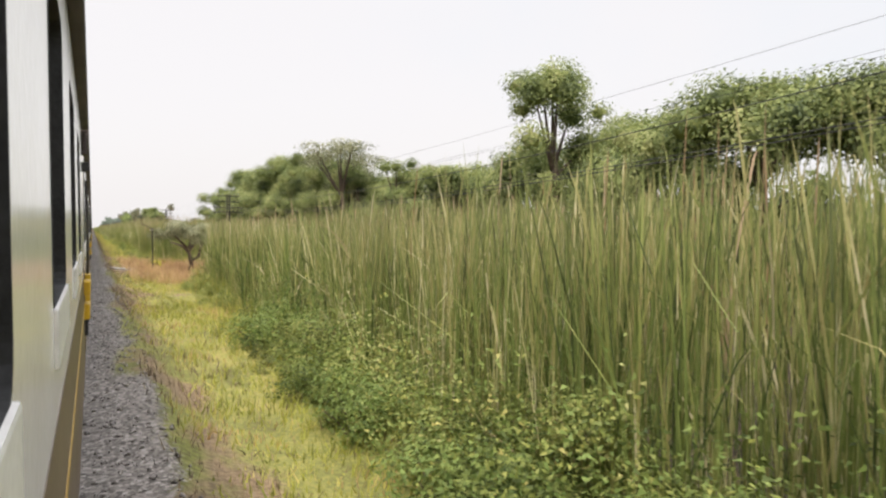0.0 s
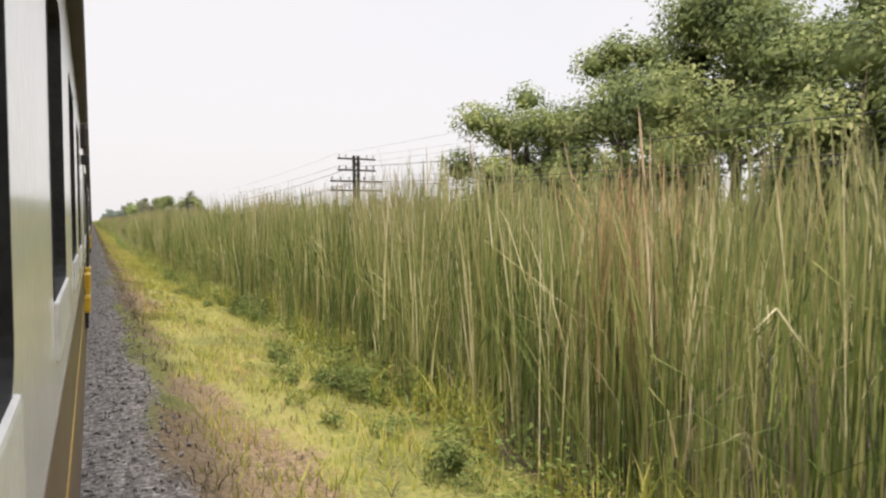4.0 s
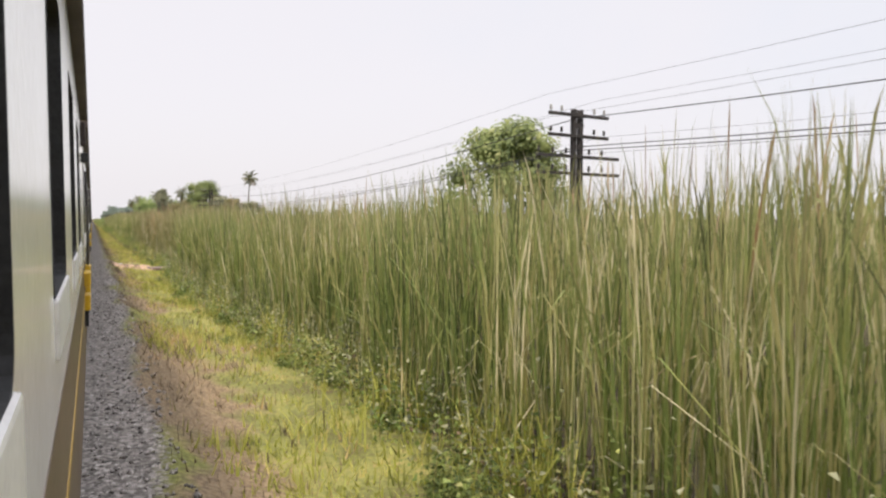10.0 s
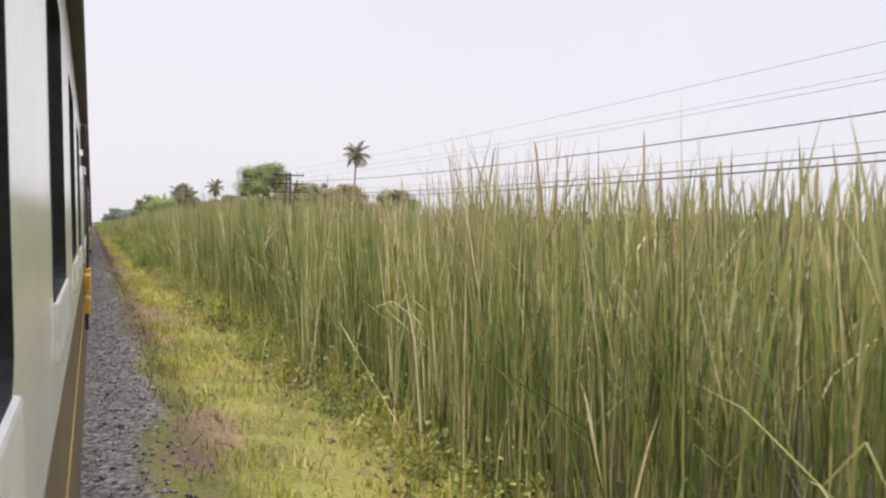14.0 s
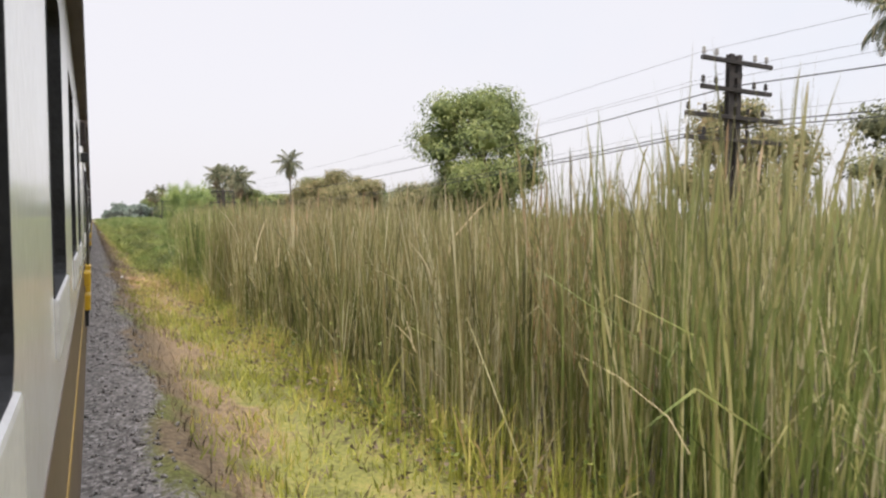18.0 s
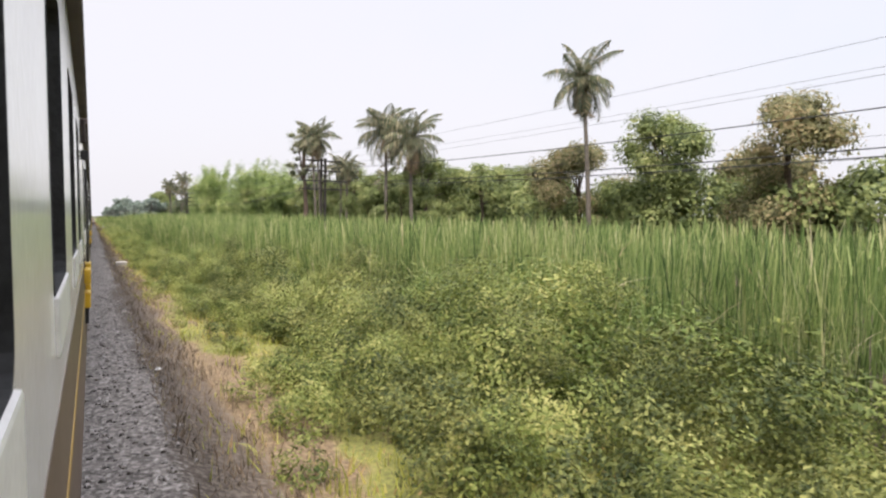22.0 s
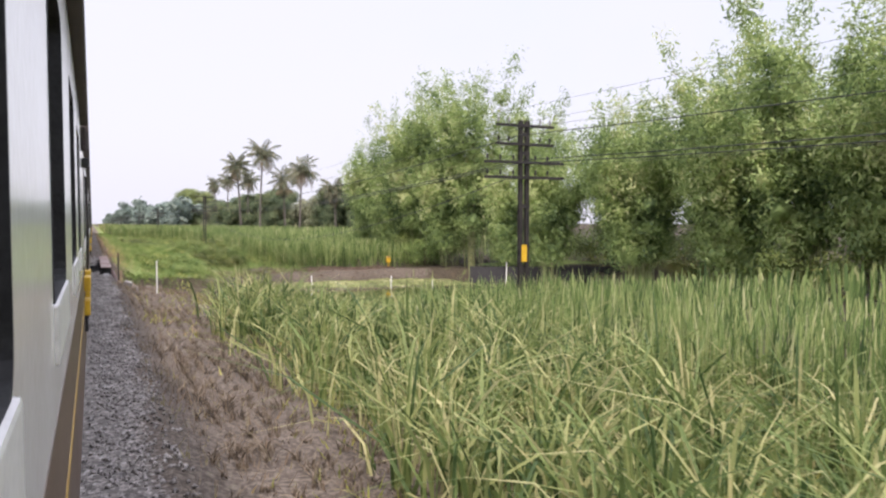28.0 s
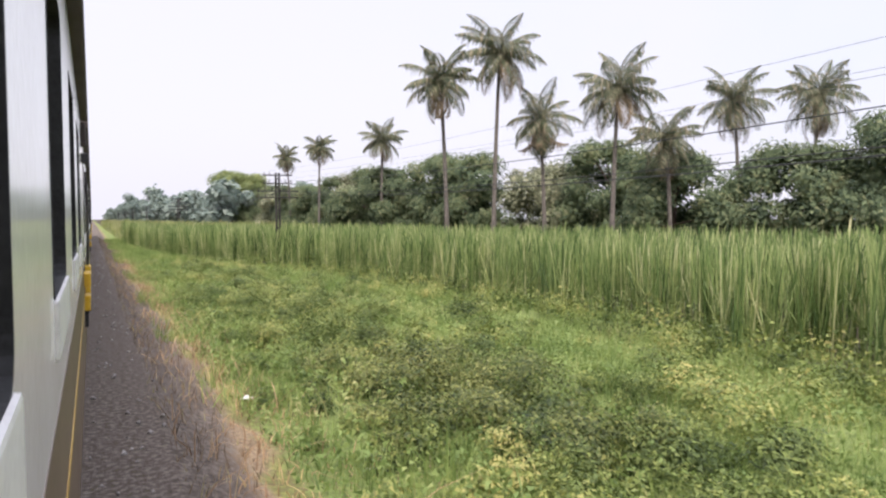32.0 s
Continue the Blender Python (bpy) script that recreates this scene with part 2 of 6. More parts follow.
BALLAST = surface("ballast_stone", (0.08, 0.071, 0.064), (0.50, 0.455, 0.42), 2.0, 0.9, bump=0.4, fine=25)
DEBRIS = surface("dead_stalks", (0.10, 0.075, 0.055), (0.28, 0.20, 0.15), 5, 0.9, bump=0.4)
WOOD = surface("weathered_plank", (0.09, 0.065, 0.05), (0.22, 0.165, 0.13), 3, 0.85, bump=0.4)


def ground_material():
    """Gravel, soil, dry and green turf, mixed by four cover maps of the ground sheet and broken up by noise."""
    m = bpy.data.materials.new("ground")
    m.use_nodes = True
    nt = m.node_tree
    b = nt.nodes["Principled BSDF"]
    tc = nt.nodes.new("ShaderNodeTexCoord")
    n1 = nt.nodes.new("ShaderNodeTexNoise")
    n1.inputs["Scale"].default_value, n1.inputs["Detail"].default_value = 0.9, 8
    n2 = nt.nodes.new("ShaderNodeTexNoise")
    n2.inputs["Scale"].default_value, n2.inputs["Detail"].default_value = 14, 6
    vor = nt.nodes.new("ShaderNodeTexVoronoi")
    vor.inputs["Scale"].default_value = 22
    for n in (n1, n2, vor):
        nt.links.new(tc.outputs["Object"], n.inputs["Vector"])
    turf = ramp_node(nt, [(0.32, (0.13, 0.10, 0.055)), (0.42, (0.14, 0.145, 0.05)), (0.52, (0.24, 0.24, 0.075)), (0.62, (0.31, 0.27, 0.10)), (0.72, (0.30, 0.21, 0.125))])
    fine_mix = nt.nodes.new("ShaderNodeMix")
    fine_mix.inputs[0].default_value = 0.5
    nt.links.new(n1.outputs[0], fine_mix.inputs[2])
    nt.links.new(n2.outputs[0], fine_mix.inputs[3])
    nt.links.new(fine_mix.outputs[0], turf.inputs[0])
    dry = ramp_node(nt, [(0.3, (0.12, 0.088, 0.06)), (0.5, (0.22, 0.16, 0.10)), (0.62, (0.30, 0.225, 0.14)), (0.75, (0.27, 0.24, 0.11))])
    nt.links.new(n2.outputs[0], dry.inputs[0])
    soil = ramp_node(nt, [(0.3, (0.055, 0.045, 0.036)), (0.5, (0.115, 0.092, 0.074)), (0.62, (0.19, 0.158, 0.132)), (0.75, (0.15, 0.14, 0.08))])
    nt.links.new(n2.outputs[0], soil.inputs[0])
    gravel = ramp_node(nt, [(0.0, (0.06, 0.053, 0.048)), (0.45, (0.20, 0.179, 0.162)), (0.75, (0.34, 0.306, 0.278)), (1.0, (0.56, 0.51, 0.465))])
    nt.links.new(vor.outputs["Color"], gravel.inputs[0])
    mud = ramp_node(nt, [(0.3, (0.035, 0.029, 0.02)), (0.55, (0.07, 0.056, 0.04)), (0.75, (0.12, 0.098, 0.072))])
    nt.links.new(n2.outputs[0], mud.inputs[0])
    sand = ramp_node(nt, [(0.3, (0.30, 0.185, 0.12)), (0.5, (0.46, 0.31, 0.215)), (0.7, (0.56, 0.42, 0.31))])
    nt.links.new(n2.outputs[0], sand.inputs[0])
    lush = ramp_node(nt, [(0.3, (0.085, 0.115, 0.035)), (0.5, (0.150, 0.195, 0.060)), (0.7, (0.230, 0.260, 0.085))])
    nt.links.new(n2.outputs[0], lush.inputs[0])
    col = turf.outputs[0]
    for key, r in (("lush", lush), ("mud", mud), ("dry", dry), ("soil", soil), ("gravel", gravel), ("sand", sand)):
        at = nt.nodes.new("ShaderNodeAttribute")
        at.attribute_name = key
        ad = nt.nodes.new("ShaderNodeMath")
        ad.operation = "ADD"
        nt.links.new(at.outputs["Fac"], ad.inputs[0])
        wob = nt.nodes.new("ShaderNodeMapRange")
        wob.inputs[3].default_value, wob.inputs[4].default_value = (-1.0, 1.0) if key == "dry" else (-0.75, 0.75)
        nt.links.new((n1 if key in ("dry", "mud") else n2).outputs[0], wob.inputs[0])
        nt.links.new(wob.outputs[0], ad.inputs[1])
        st = nt.nodes.new("ShaderNodeMapRange")
        st.inputs[1].default_value, st.inputs[2].default_value = 0.35, 0.65
        nt.links.new(ad.outputs[0], st.inputs[0])
        mx = nt.nodes.new("ShaderNodeMix")
        mx.data_type = "RGBA"
        nt.links.new(st.outputs[0], mx.inputs[0])
        nt.links.new(col, mx.inputs[6])
        nt.links.new(r.outputs[0], mx.inputs[7])
        col = mx.outputs[2]
    nt.links.new(col, b.inputs["Base Color"])
    b.inputs["Roughness"].default_value = 0.95
    b.inputs["Specular IOR Level"].default_value = 0.15
    bumped(nt, b, 30, 0.8, 0.04)
    return m


def water_material():
    m = bpy.data.materials.new("pond_water")
    m.use_nodes = True
    nt = m.node_tree
    b = nt.nodes["Principled BSDF"]
    tc = nt.nodes.new("ShaderNodeTexCoord")
    n = nt.nodes.new("ShaderNodeTexNoise")
    n.inputs["Scale"].default_value = 0.35
    nt.links.new(tc.outputs["Object"], n.inputs["Vector"])
    r = ramp_node(nt, [(0.3, (0.085, 0.085, 0.040)), (0.7, (0.125, 0.120, 0.060))])
    nt.links.new(n.outputs[0], r.inputs[0])
    nt.links.new(r.outputs[0], b.inputs["Base Color"])
    b.inputs["Roughness"].default_value = 0.05
    b.inputs["IOR"].default_value = 14.0
    bumped(nt, b, 1.6, 0.06, 0.02)
    return m


GROUND, WATER = ground_material(), water_material()

# ---- mesh helpers ----
rng = np.random.default_rng(7)


def link_mesh(name, verts, polys, mat, parent=None, label=""):
    """One mesh object from an array of points and a list of index arrays, one array for each polygon size."""
    me = bpy.data.meshes.new(name)
    verts = np.asarray(verts, dtype=np.float32).reshape(-1, 3)
    polys = [np.asarray(p, dtype=np.int32) for p in polys if len(p)]
    loops = np.concatenate([p.ravel() for p in polys])
    sizes = np.concatenate([np.full(len(p), p.shape[1], dtype=np.int32) for p in polys])
    me.vertices.add(len(verts))
    me.vertices.foreach_set("co", verts.ravel())
    me.loops.add(len(loops))
    me.loops.foreach_set("vertex_index", loops)
    me.polygons.add(len(sizes))
    me.polygons.foreach_set("loop_start", np.concatenate([[0], np.cumsum(sizes)[:-1]]).astype(np.int32))
    me.polygons.foreach_set("loop_total", sizes)
    me.update(calc_edges=True)
    me.materials.append(mat)
    ob = new(name, me)
    if parent:
        ob.parent = parent
    if label:
        ob["label"] = label
    return ob


def part(name, bm, mat, parent=None, label="", smooth=False):
    me = bpy.data.meshes.new(name)
    if smooth:
        for f in bm.faces:
            f.smooth = True
    bm.to_mesh(me)
    bm.free()
    me.materials.append(mat)
    ob = new(name, me)
    if parent:
        ob.parent = parent
    if label:
        ob["label"] = label
    return ob


def thing(name, label, category, group="", at=(0, 0, 0), kind=""):
    return_ob = new(name)
    return_ob.location = at
    return_ob.empty_display_size = 0.2
    return tagged(return_ob, label, category, group, kind)


def box(bm, x0, x1, y0, y1, z0, z1, bevel=0.0):
    vs = [bm.verts.new((x, y, z)) for z in (z0, z1) for y in (y0, y1) for x in (x0, x1)]
    fs = [bm.faces.new([vs[i] for i in q]) for q in ((0, 2, 3, 1), (4, 5, 7, 6), (0, 1, 5, 4), (2, 6, 7, 3), (0, 4, 6, 2), (1, 3, 7, 5))]
    if bevel:
        es = list({e for f in fs for e in f.edges})
        bmesh.ops.bevel(bm, geom=es, offset=bevel, segments=2, affect="EDGES", profile=0.6)
    return bm


def boxed(x0, x1, y0, y1, z0, z1, bevel=0.0):
    return box(bmesh.new(), x0, x1, y0, y1, z0, z1, bevel)


def tube(bm, pts, radii, sides=8):
    """A tapered tube along a list of points."""
    rings = []
    for i, p in enumerate(pts):
        p = Vector(p)
        a = Vector(pts[max(i - 1, 0)])
        c = Vector(pts[min(i + 1, len(pts) - 1)])
        d = (c - a).normalized()
        u = d.orthogonal().normalized() if abs(d.z) > 0.95 else d.cross(Vector((0, 0, 1))).normalized()
        w = d.cross(u)
        r = radii[i]
        rings.append([bm.verts.new(p + (u * math.cos(k * math.tau / sides) + w * math.sin(k * math.tau / sides)) * r) for k in range(sides)])
    for a, c in zip(rings, rings[1:]):
        for k in range(sides):
            bm.faces.new((a[k], a[(k + 1) % sides], c[(k + 1) % sides], c[k]))
    bm.faces.new(rings[0][::-1])
    bm.faces.new(rings[-1])
    return bm


def blades(base, height, width, lean, segs=3, curve=1.8, arch=0.0, full=None):
    """Points and polygons of many tapering blades. base (n, 3); lean: how far each tip leans out, in metres; arch: share of the height lost as the tip bows down."""
    n = len(base)
    az = rng.uniform(0, math.tau, n)
    side = np.stack([np.cos(az), np.sin(az), np.zeros(n)], 1)
    out_az = rng.uniform(0, math.tau, n)
    out = np.stack([np.cos(out_az), np.sin(out_az), np.zeros(n)], 1) * lean[:, None]
    arch = np.broadcast_to(np.asarray(arch, dtype=float), (n,))
    zero = np.zeros(n)
    per = 2 * segs + 1
    v = np.zeros((n, per, 3), dtype=np.float32)
    for j in range(segs):
        f = j / segs if full is None else full * j / (segs - 1)
        mid = base + out * (f ** curve) + np.stack([zero, zero, height * f * (1 - arch * f * f)], 1)
        w = width * (1 - 0.3 * f) * 0.5
        v[:, 2 * j] = mid - side * w[:, None]
        v[:, 2 * j + 1] = mid + side * w[:, None]
    v[:, 2 * segs] = base + out + np.stack([zero, zero, height * (1 - arch) * (0.97 + 0.06 * rng.random(n))], 1)
    off = (np.arange(n) * per)[:, None]
    quads = [off + np.array([[2 * j, 2 * j + 1, 2 * j + 3, 2 * j + 2]]) for j in range(segs - 1)]
    tris = off + np.array([[2 * segs - 2, 2 * segs - 1, 2 * segs]])
    return v.reshape(-1, 3), [np.concatenate(quads) if quads else [], tris]


def leaves(centre, size, droop=0.3, slim=0.5, pointed=True, facing=None):
    """Leaves at the given points: pointed slivers, or diamonds. size (n,); facing (n, 3): the way each leaf's face is turned, more or less."""
    n = len(centre)
    if facing is None:
        a = rng.normal(size=(n, 3))
        a[:, 2] = a[:, 2] * 0.6 - droop
        a /= np.linalg.norm(a, axis=1)[:, None]
        b = np.cross(a, rng.normal(size=(n, 3)))
    else:
        f = facing + 0.38 * rng.normal(size=(n, 3)) + np.array([0, 0, 0.25])
        f /= np.linalg.norm(f, axis=1)[:, None] + 1e-9
        g = rng.normal(size=(n, 3)) - np.array([0, 0, droop])
        a = g - f * np.sum(g * f, 1)[:, None]
        a /= np.linalg.norm(a, axis=1)[:, None] + 1e-9
        b = np.cross(f, a)
    b /= np.linalg.norm(b, axis=1)[:, None] + 1e-9
    s = size[:, None]
    if pointed:
        v = np.stack([centre - a * s * 0.45 - b * s * slim * 0.6, centre - a * s * 0.3 + b * s * slim * 0.6, centre + a * s * 0.75], 1)
        return v.reshape(-1, 3), [np.arange(3 * n).reshape(-1, 3)]
    v = np.stack([centre - a * s * 0.5, centre + b * s * slim * 0.5, centre + a * s * 0.5, centre - b * s * slim * 0.5], 1)
    return v.reshape(-1, 3), [np.arange(4 * n).reshape(-1, 4)]


def cloud(lumps, per_area, size, shell=0.65, squash=1.0):
    """Leaf points on and in lumps (x, y, z, r), and the way out of the lump at each: an uneven crown with gaps between its lumps."""
    out, way = [], []
    for x, y, z, r in lumps:
        n = max(8, int(per_area * r * r))
        d = rng.normal(size=(n, 3))
        d[:, 2] += 0.35
        d /= np.linalg.norm(d, axis=1)[:, None]
        rad = r * (shell + (1 - shell) * rng.random(n) ** 0.5) * (1 + 0.13 * rng.normal(size=n))
        out.append(np.array([x, y, z]) + d * rad[:, None] * np.array([1, 1, squash]))
        way.append(d)
    p = np.concatenate(out)
    return p, size * rng.uniform(0.6, 1.4, len(p)), np.concatenate(way)


_b = bmesh.new()
bmesh.ops.create_icosphere(_b, subdivisions=2, radius=1.0)
_b.verts.ensure_lookup_table()
ICO_V = np.array([v.co[:] for v in _b.verts])
ICO_F = np.array([[v.index for v in f.verts] for f in _b.faces])
_b.free()


def crown_mesh(lumps, per_area, size, shell=0.55, squash=0.8, slim=0.55, droop=0.3, core=0.5, gaps=0.0):
    """Leaves over lumps, with a rough leafy mass inside each lump."""
    p, s, d = cloud(lumps, per_area, size, shell, squash)
    if gaps:
        ok = rng.random(len(p)) > gaps
        p, s, d = p[ok], s[ok], d[ok]
    mid = np.mean(np.array([l[:3] for l in lumps]), 0)
    far = p - mid
    d = 0.55 * d + 0.45 * far / (np.linalg.norm(far, axis=1)[:, None] + 1e-6)
    v, (q,) = leaves(p, s, droop, slim, True, d)
    if not core:
        return v, [q]
    cv, cf, off = [v], [], len(v)
    for x, y, z, r in lumps:
        w = ICO_V * (r * core * rng.uniform(0.7, 1.15, (len(ICO_V), 1))) * np.array([1, 1, squash]) + np.array([x, y, z])
        cv.append(w)
        cf.append(ICO_F + off)
        off += len(w)
    return np.concatenate(cv), [q, np.concatenate(cf)]


def waves(y, seed, wl):
    """A smooth wandering line in -1..1 along y."""
    r = np.random.default_rng(seed)
    s = np.zeros_like(y, dtype=float)
    for k in range(4):
        s += np.sin(y / (wl / (1.7 ** k)) * math.tau + r.uniform(0, 6.3)) / (1.5 ** k)
    return s / 2.4


def blotch(x, y, wl, seed=0):
    """Smooth random blotches in 0..1, wl metres across."""
    x, y = np.asarray(x, dtype=float) / wl + 7.3 * seed, np.asarray(y, dtype=float) / wl + 3.1 * seed
    i, j = np.floor(x), np.floor(y)
    u, v = x - i, y - j
    u, v = u * u * (3 - 2 * u), v * v * (3 - 2 * v)

    def h(p, q):
        w = np.sin(p * 127.1 + q * 311.7 + seed * 74.7) * 43758.5453
        return w - np.floor(w)
    return (h(i, j) * (1 - u) + h(i + 1, j) * u) * (1 - v) + (h(i, j + 1) * (1 - u) + h(i + 1, j + 1) * u) * v


def clumped(x, y, cell, pull, keep, seed=0):
    """Draws places together into clumps, one a cell, and says which clumps stand."""
    i, j = np.floor(x / cell), np.floor(y / cell)

    def h(k):
        w = np.sin(i * 127.1 + j * 311.7 + (seed + k) * 74.7) * 43758.5453
        return w - np.floor(w)
    cx, cy = (i + 0.15 + 0.7 * h(1)) * cell, (j + 0.15 + 0.7 * h(2)) * cell
    return cx + (x - cx) * pull, cy + (y - cy) * pull, h(3) < keep

# ---- the lie of the land ----
# along the line: (y, where the reeds begin beside the track, their height)
REEDS = [(-60, 5.0, 3.8), (7, 5.0, 3.8), (14, 5.3, 3.6), (22, 5.6, 3.4), (34, 5.7, 3.4), (40, 5.8, 3.4), (43, 11.5, 3.5), (66, 11.5, 3.6), (74, 6.7, 3.7), (82, 5.5, 3.8), (118, 5.6, 3.9), (140, 4.5, 3.7),
         (175, 4.2, 3.6), (192, 4.6, 3.3), (208, 4.8, 3.2), (222, 5.1, 3.7), (245, 4.8, 3.7), (262, 4.6, 3.5), (275, 4.3, 3.4), (290.5, 4.5, 3.45), (293.2, 5.3, 3.4), (293.6, 14, 3.3), (296.2, 14, 3.3), (296.9, 7.0, 3.5), (300, 5.5, 3.6), (306, 5.2, 3.7),
         (316, 4.4, 3.7), (328, 4.3, 3.5), (345, 4.3, 3.5), (390, 4.2, 3.7), (408, 4.9, 3.9), (436, 4.9, 3.8), (450, 4.4, 3.5),
         (474, 4.2, 3.35), (486, 4.0, 3.3), (489, 6.4, 3.7), (507, 8.2, 3.8), (530, 8.6, 3.65), (548, 10.5, 3.3), (565, 10.5, 3.2), (580, 7.5, 3.3), (600, 6.2, 3.4), (640, 5.8, 3.7), (690, 5.4, 3.4), (698, 6.0, 2.7), (703, 10, 2.5),
         (722, 10, 2.2), (727, 40, 2.0), (757, 60, 2.0), (764, 17, 3.0), (780, 14, 2.8), (791, 14.5, 2.8), (798, 14, 3.4), (815, 16.5, 3.5), (838, 15, 3.5), (858, 9, 3.5), (880, 4.2, 3.5), (1400, 3.8, 3.5)]
RY, RF, RH = (np.array(c) for c in zip(*REEDS))
RH = RH * np.where(RY < 540, 1.28, np.where(RY < 700, 1.17, 1.0))
WATER_Z = -3.0


def in_pond(x, y):
    """How deep inside the pond a place lies, in metres from its bank (negative: on land)."""
    near = np.interp(x, [-6, 0.8, 1.0, 1.9, 2.3, 4, 5.5, 7, 12, 45], [738, 737.6, 735.3, 734.3, 733.8, 732.1, 730.8, 728.6, 727, 725]) + 0.3 * np.sin(x * 0.9)
    far = np.interp(x, [-6, 2, 4.9, 9.3, 13, 17, 28, 36, 45], [750, 752.2, 754.4, 756.2, 758.2, 760.5, 760, 753, 745]) + 0.35 * np.sin(x * 1.3)
    return np.minimum(np.minimum(y - near, far - y), np.minimum(x + 7, 44 - x))


def land(x, y):
    """Height of the ground."""
    a = np.abs(x + 1.52) - 1.52   # distance beyond the train's right side, on both sides of the line
    z = np.interp(a, [-9, 0.75, 1.15, 1.6, 3.3, 6, 14, 40], [0, 0, -0.22, -0.36, -0.6, -0.95, -1.0, -1.0])
    z = z + 0.05 * np.sin(x * 2.1 + y * 0.7) * np.clip(a - 1, 0, 1) + 0.10 * np.sin(y * 0.23 + x) * np.clip((a - 1.5) / 2, 0, 1)
    hollow = np.clip((y - 748) / 8, 0, 1) * np.clip((784 - y) / 22, 0, 1) * np.clip((a - 2.5) / 8, 0, 1)
    near = np.clip((y - 716) / 10, 0, 1) * np.clip((742 - y) / 4, 0, 1) * np.clip((a - 5) / 5, 0, 1)
    z = z - 0.7 * hollow - 1.3 * near
    ditch = np.clip((y - 292) / 0.8, 0, 1) * np.clip((298.4 - y) / 0.8, 0, 1) * np.clip((a - 3.3) / 0.8, 0, 1) * np.clip((22 - a) / 3, 0, 1)
    z = z - 0.75 * ditch
    d = in_pond(x, y)
    shore = np.clip(1 + (d + 0.5) / 9.0, 0, 1) ** 1.5 * np.clip((a - 1.2) / 1.5, 0, 1) * (y > 745)
    z = z + (np.interp(a, [1, 5, 10, 40], [-1.45, -1.65, -2.05, -2.1]) - z) * shore
    k = np.clip((d + 0.55) / 0.95, 0, 1)
    k = np.where(a < 0.3, np.clip((d - 2.0) / 2.2, 0, 1), k)
    k = np.clip(k + 0.16 * np.sin(x * 3.1 + y * 1.7) * np.sin(x * 1.3 - y * 2.9) * (k > 0) * (k < 1), 0, 1)
    return z * (1 - k) + (WATER_Z - 0.9) * k


def bare(y, a):
    """Where the shoulder is withered: patches along the line."""
    return np.clip(1.6 * waves(y, 15, 19) + 0.15, 0, 1) * np.clip((2.7 + 0.5 * waves(y, 16, 4) - a) / 0.8, 0, 1)


def dark_soil(y, a):
    """Where dark earth has spread over the ballast."""
    return np.clip(1.5 - np.abs(y - 418) / 22, 0, 1) * np.clip((1.8 + 0.4 * waves(y, 17, 6) - a) / 0.5, 0, 1)


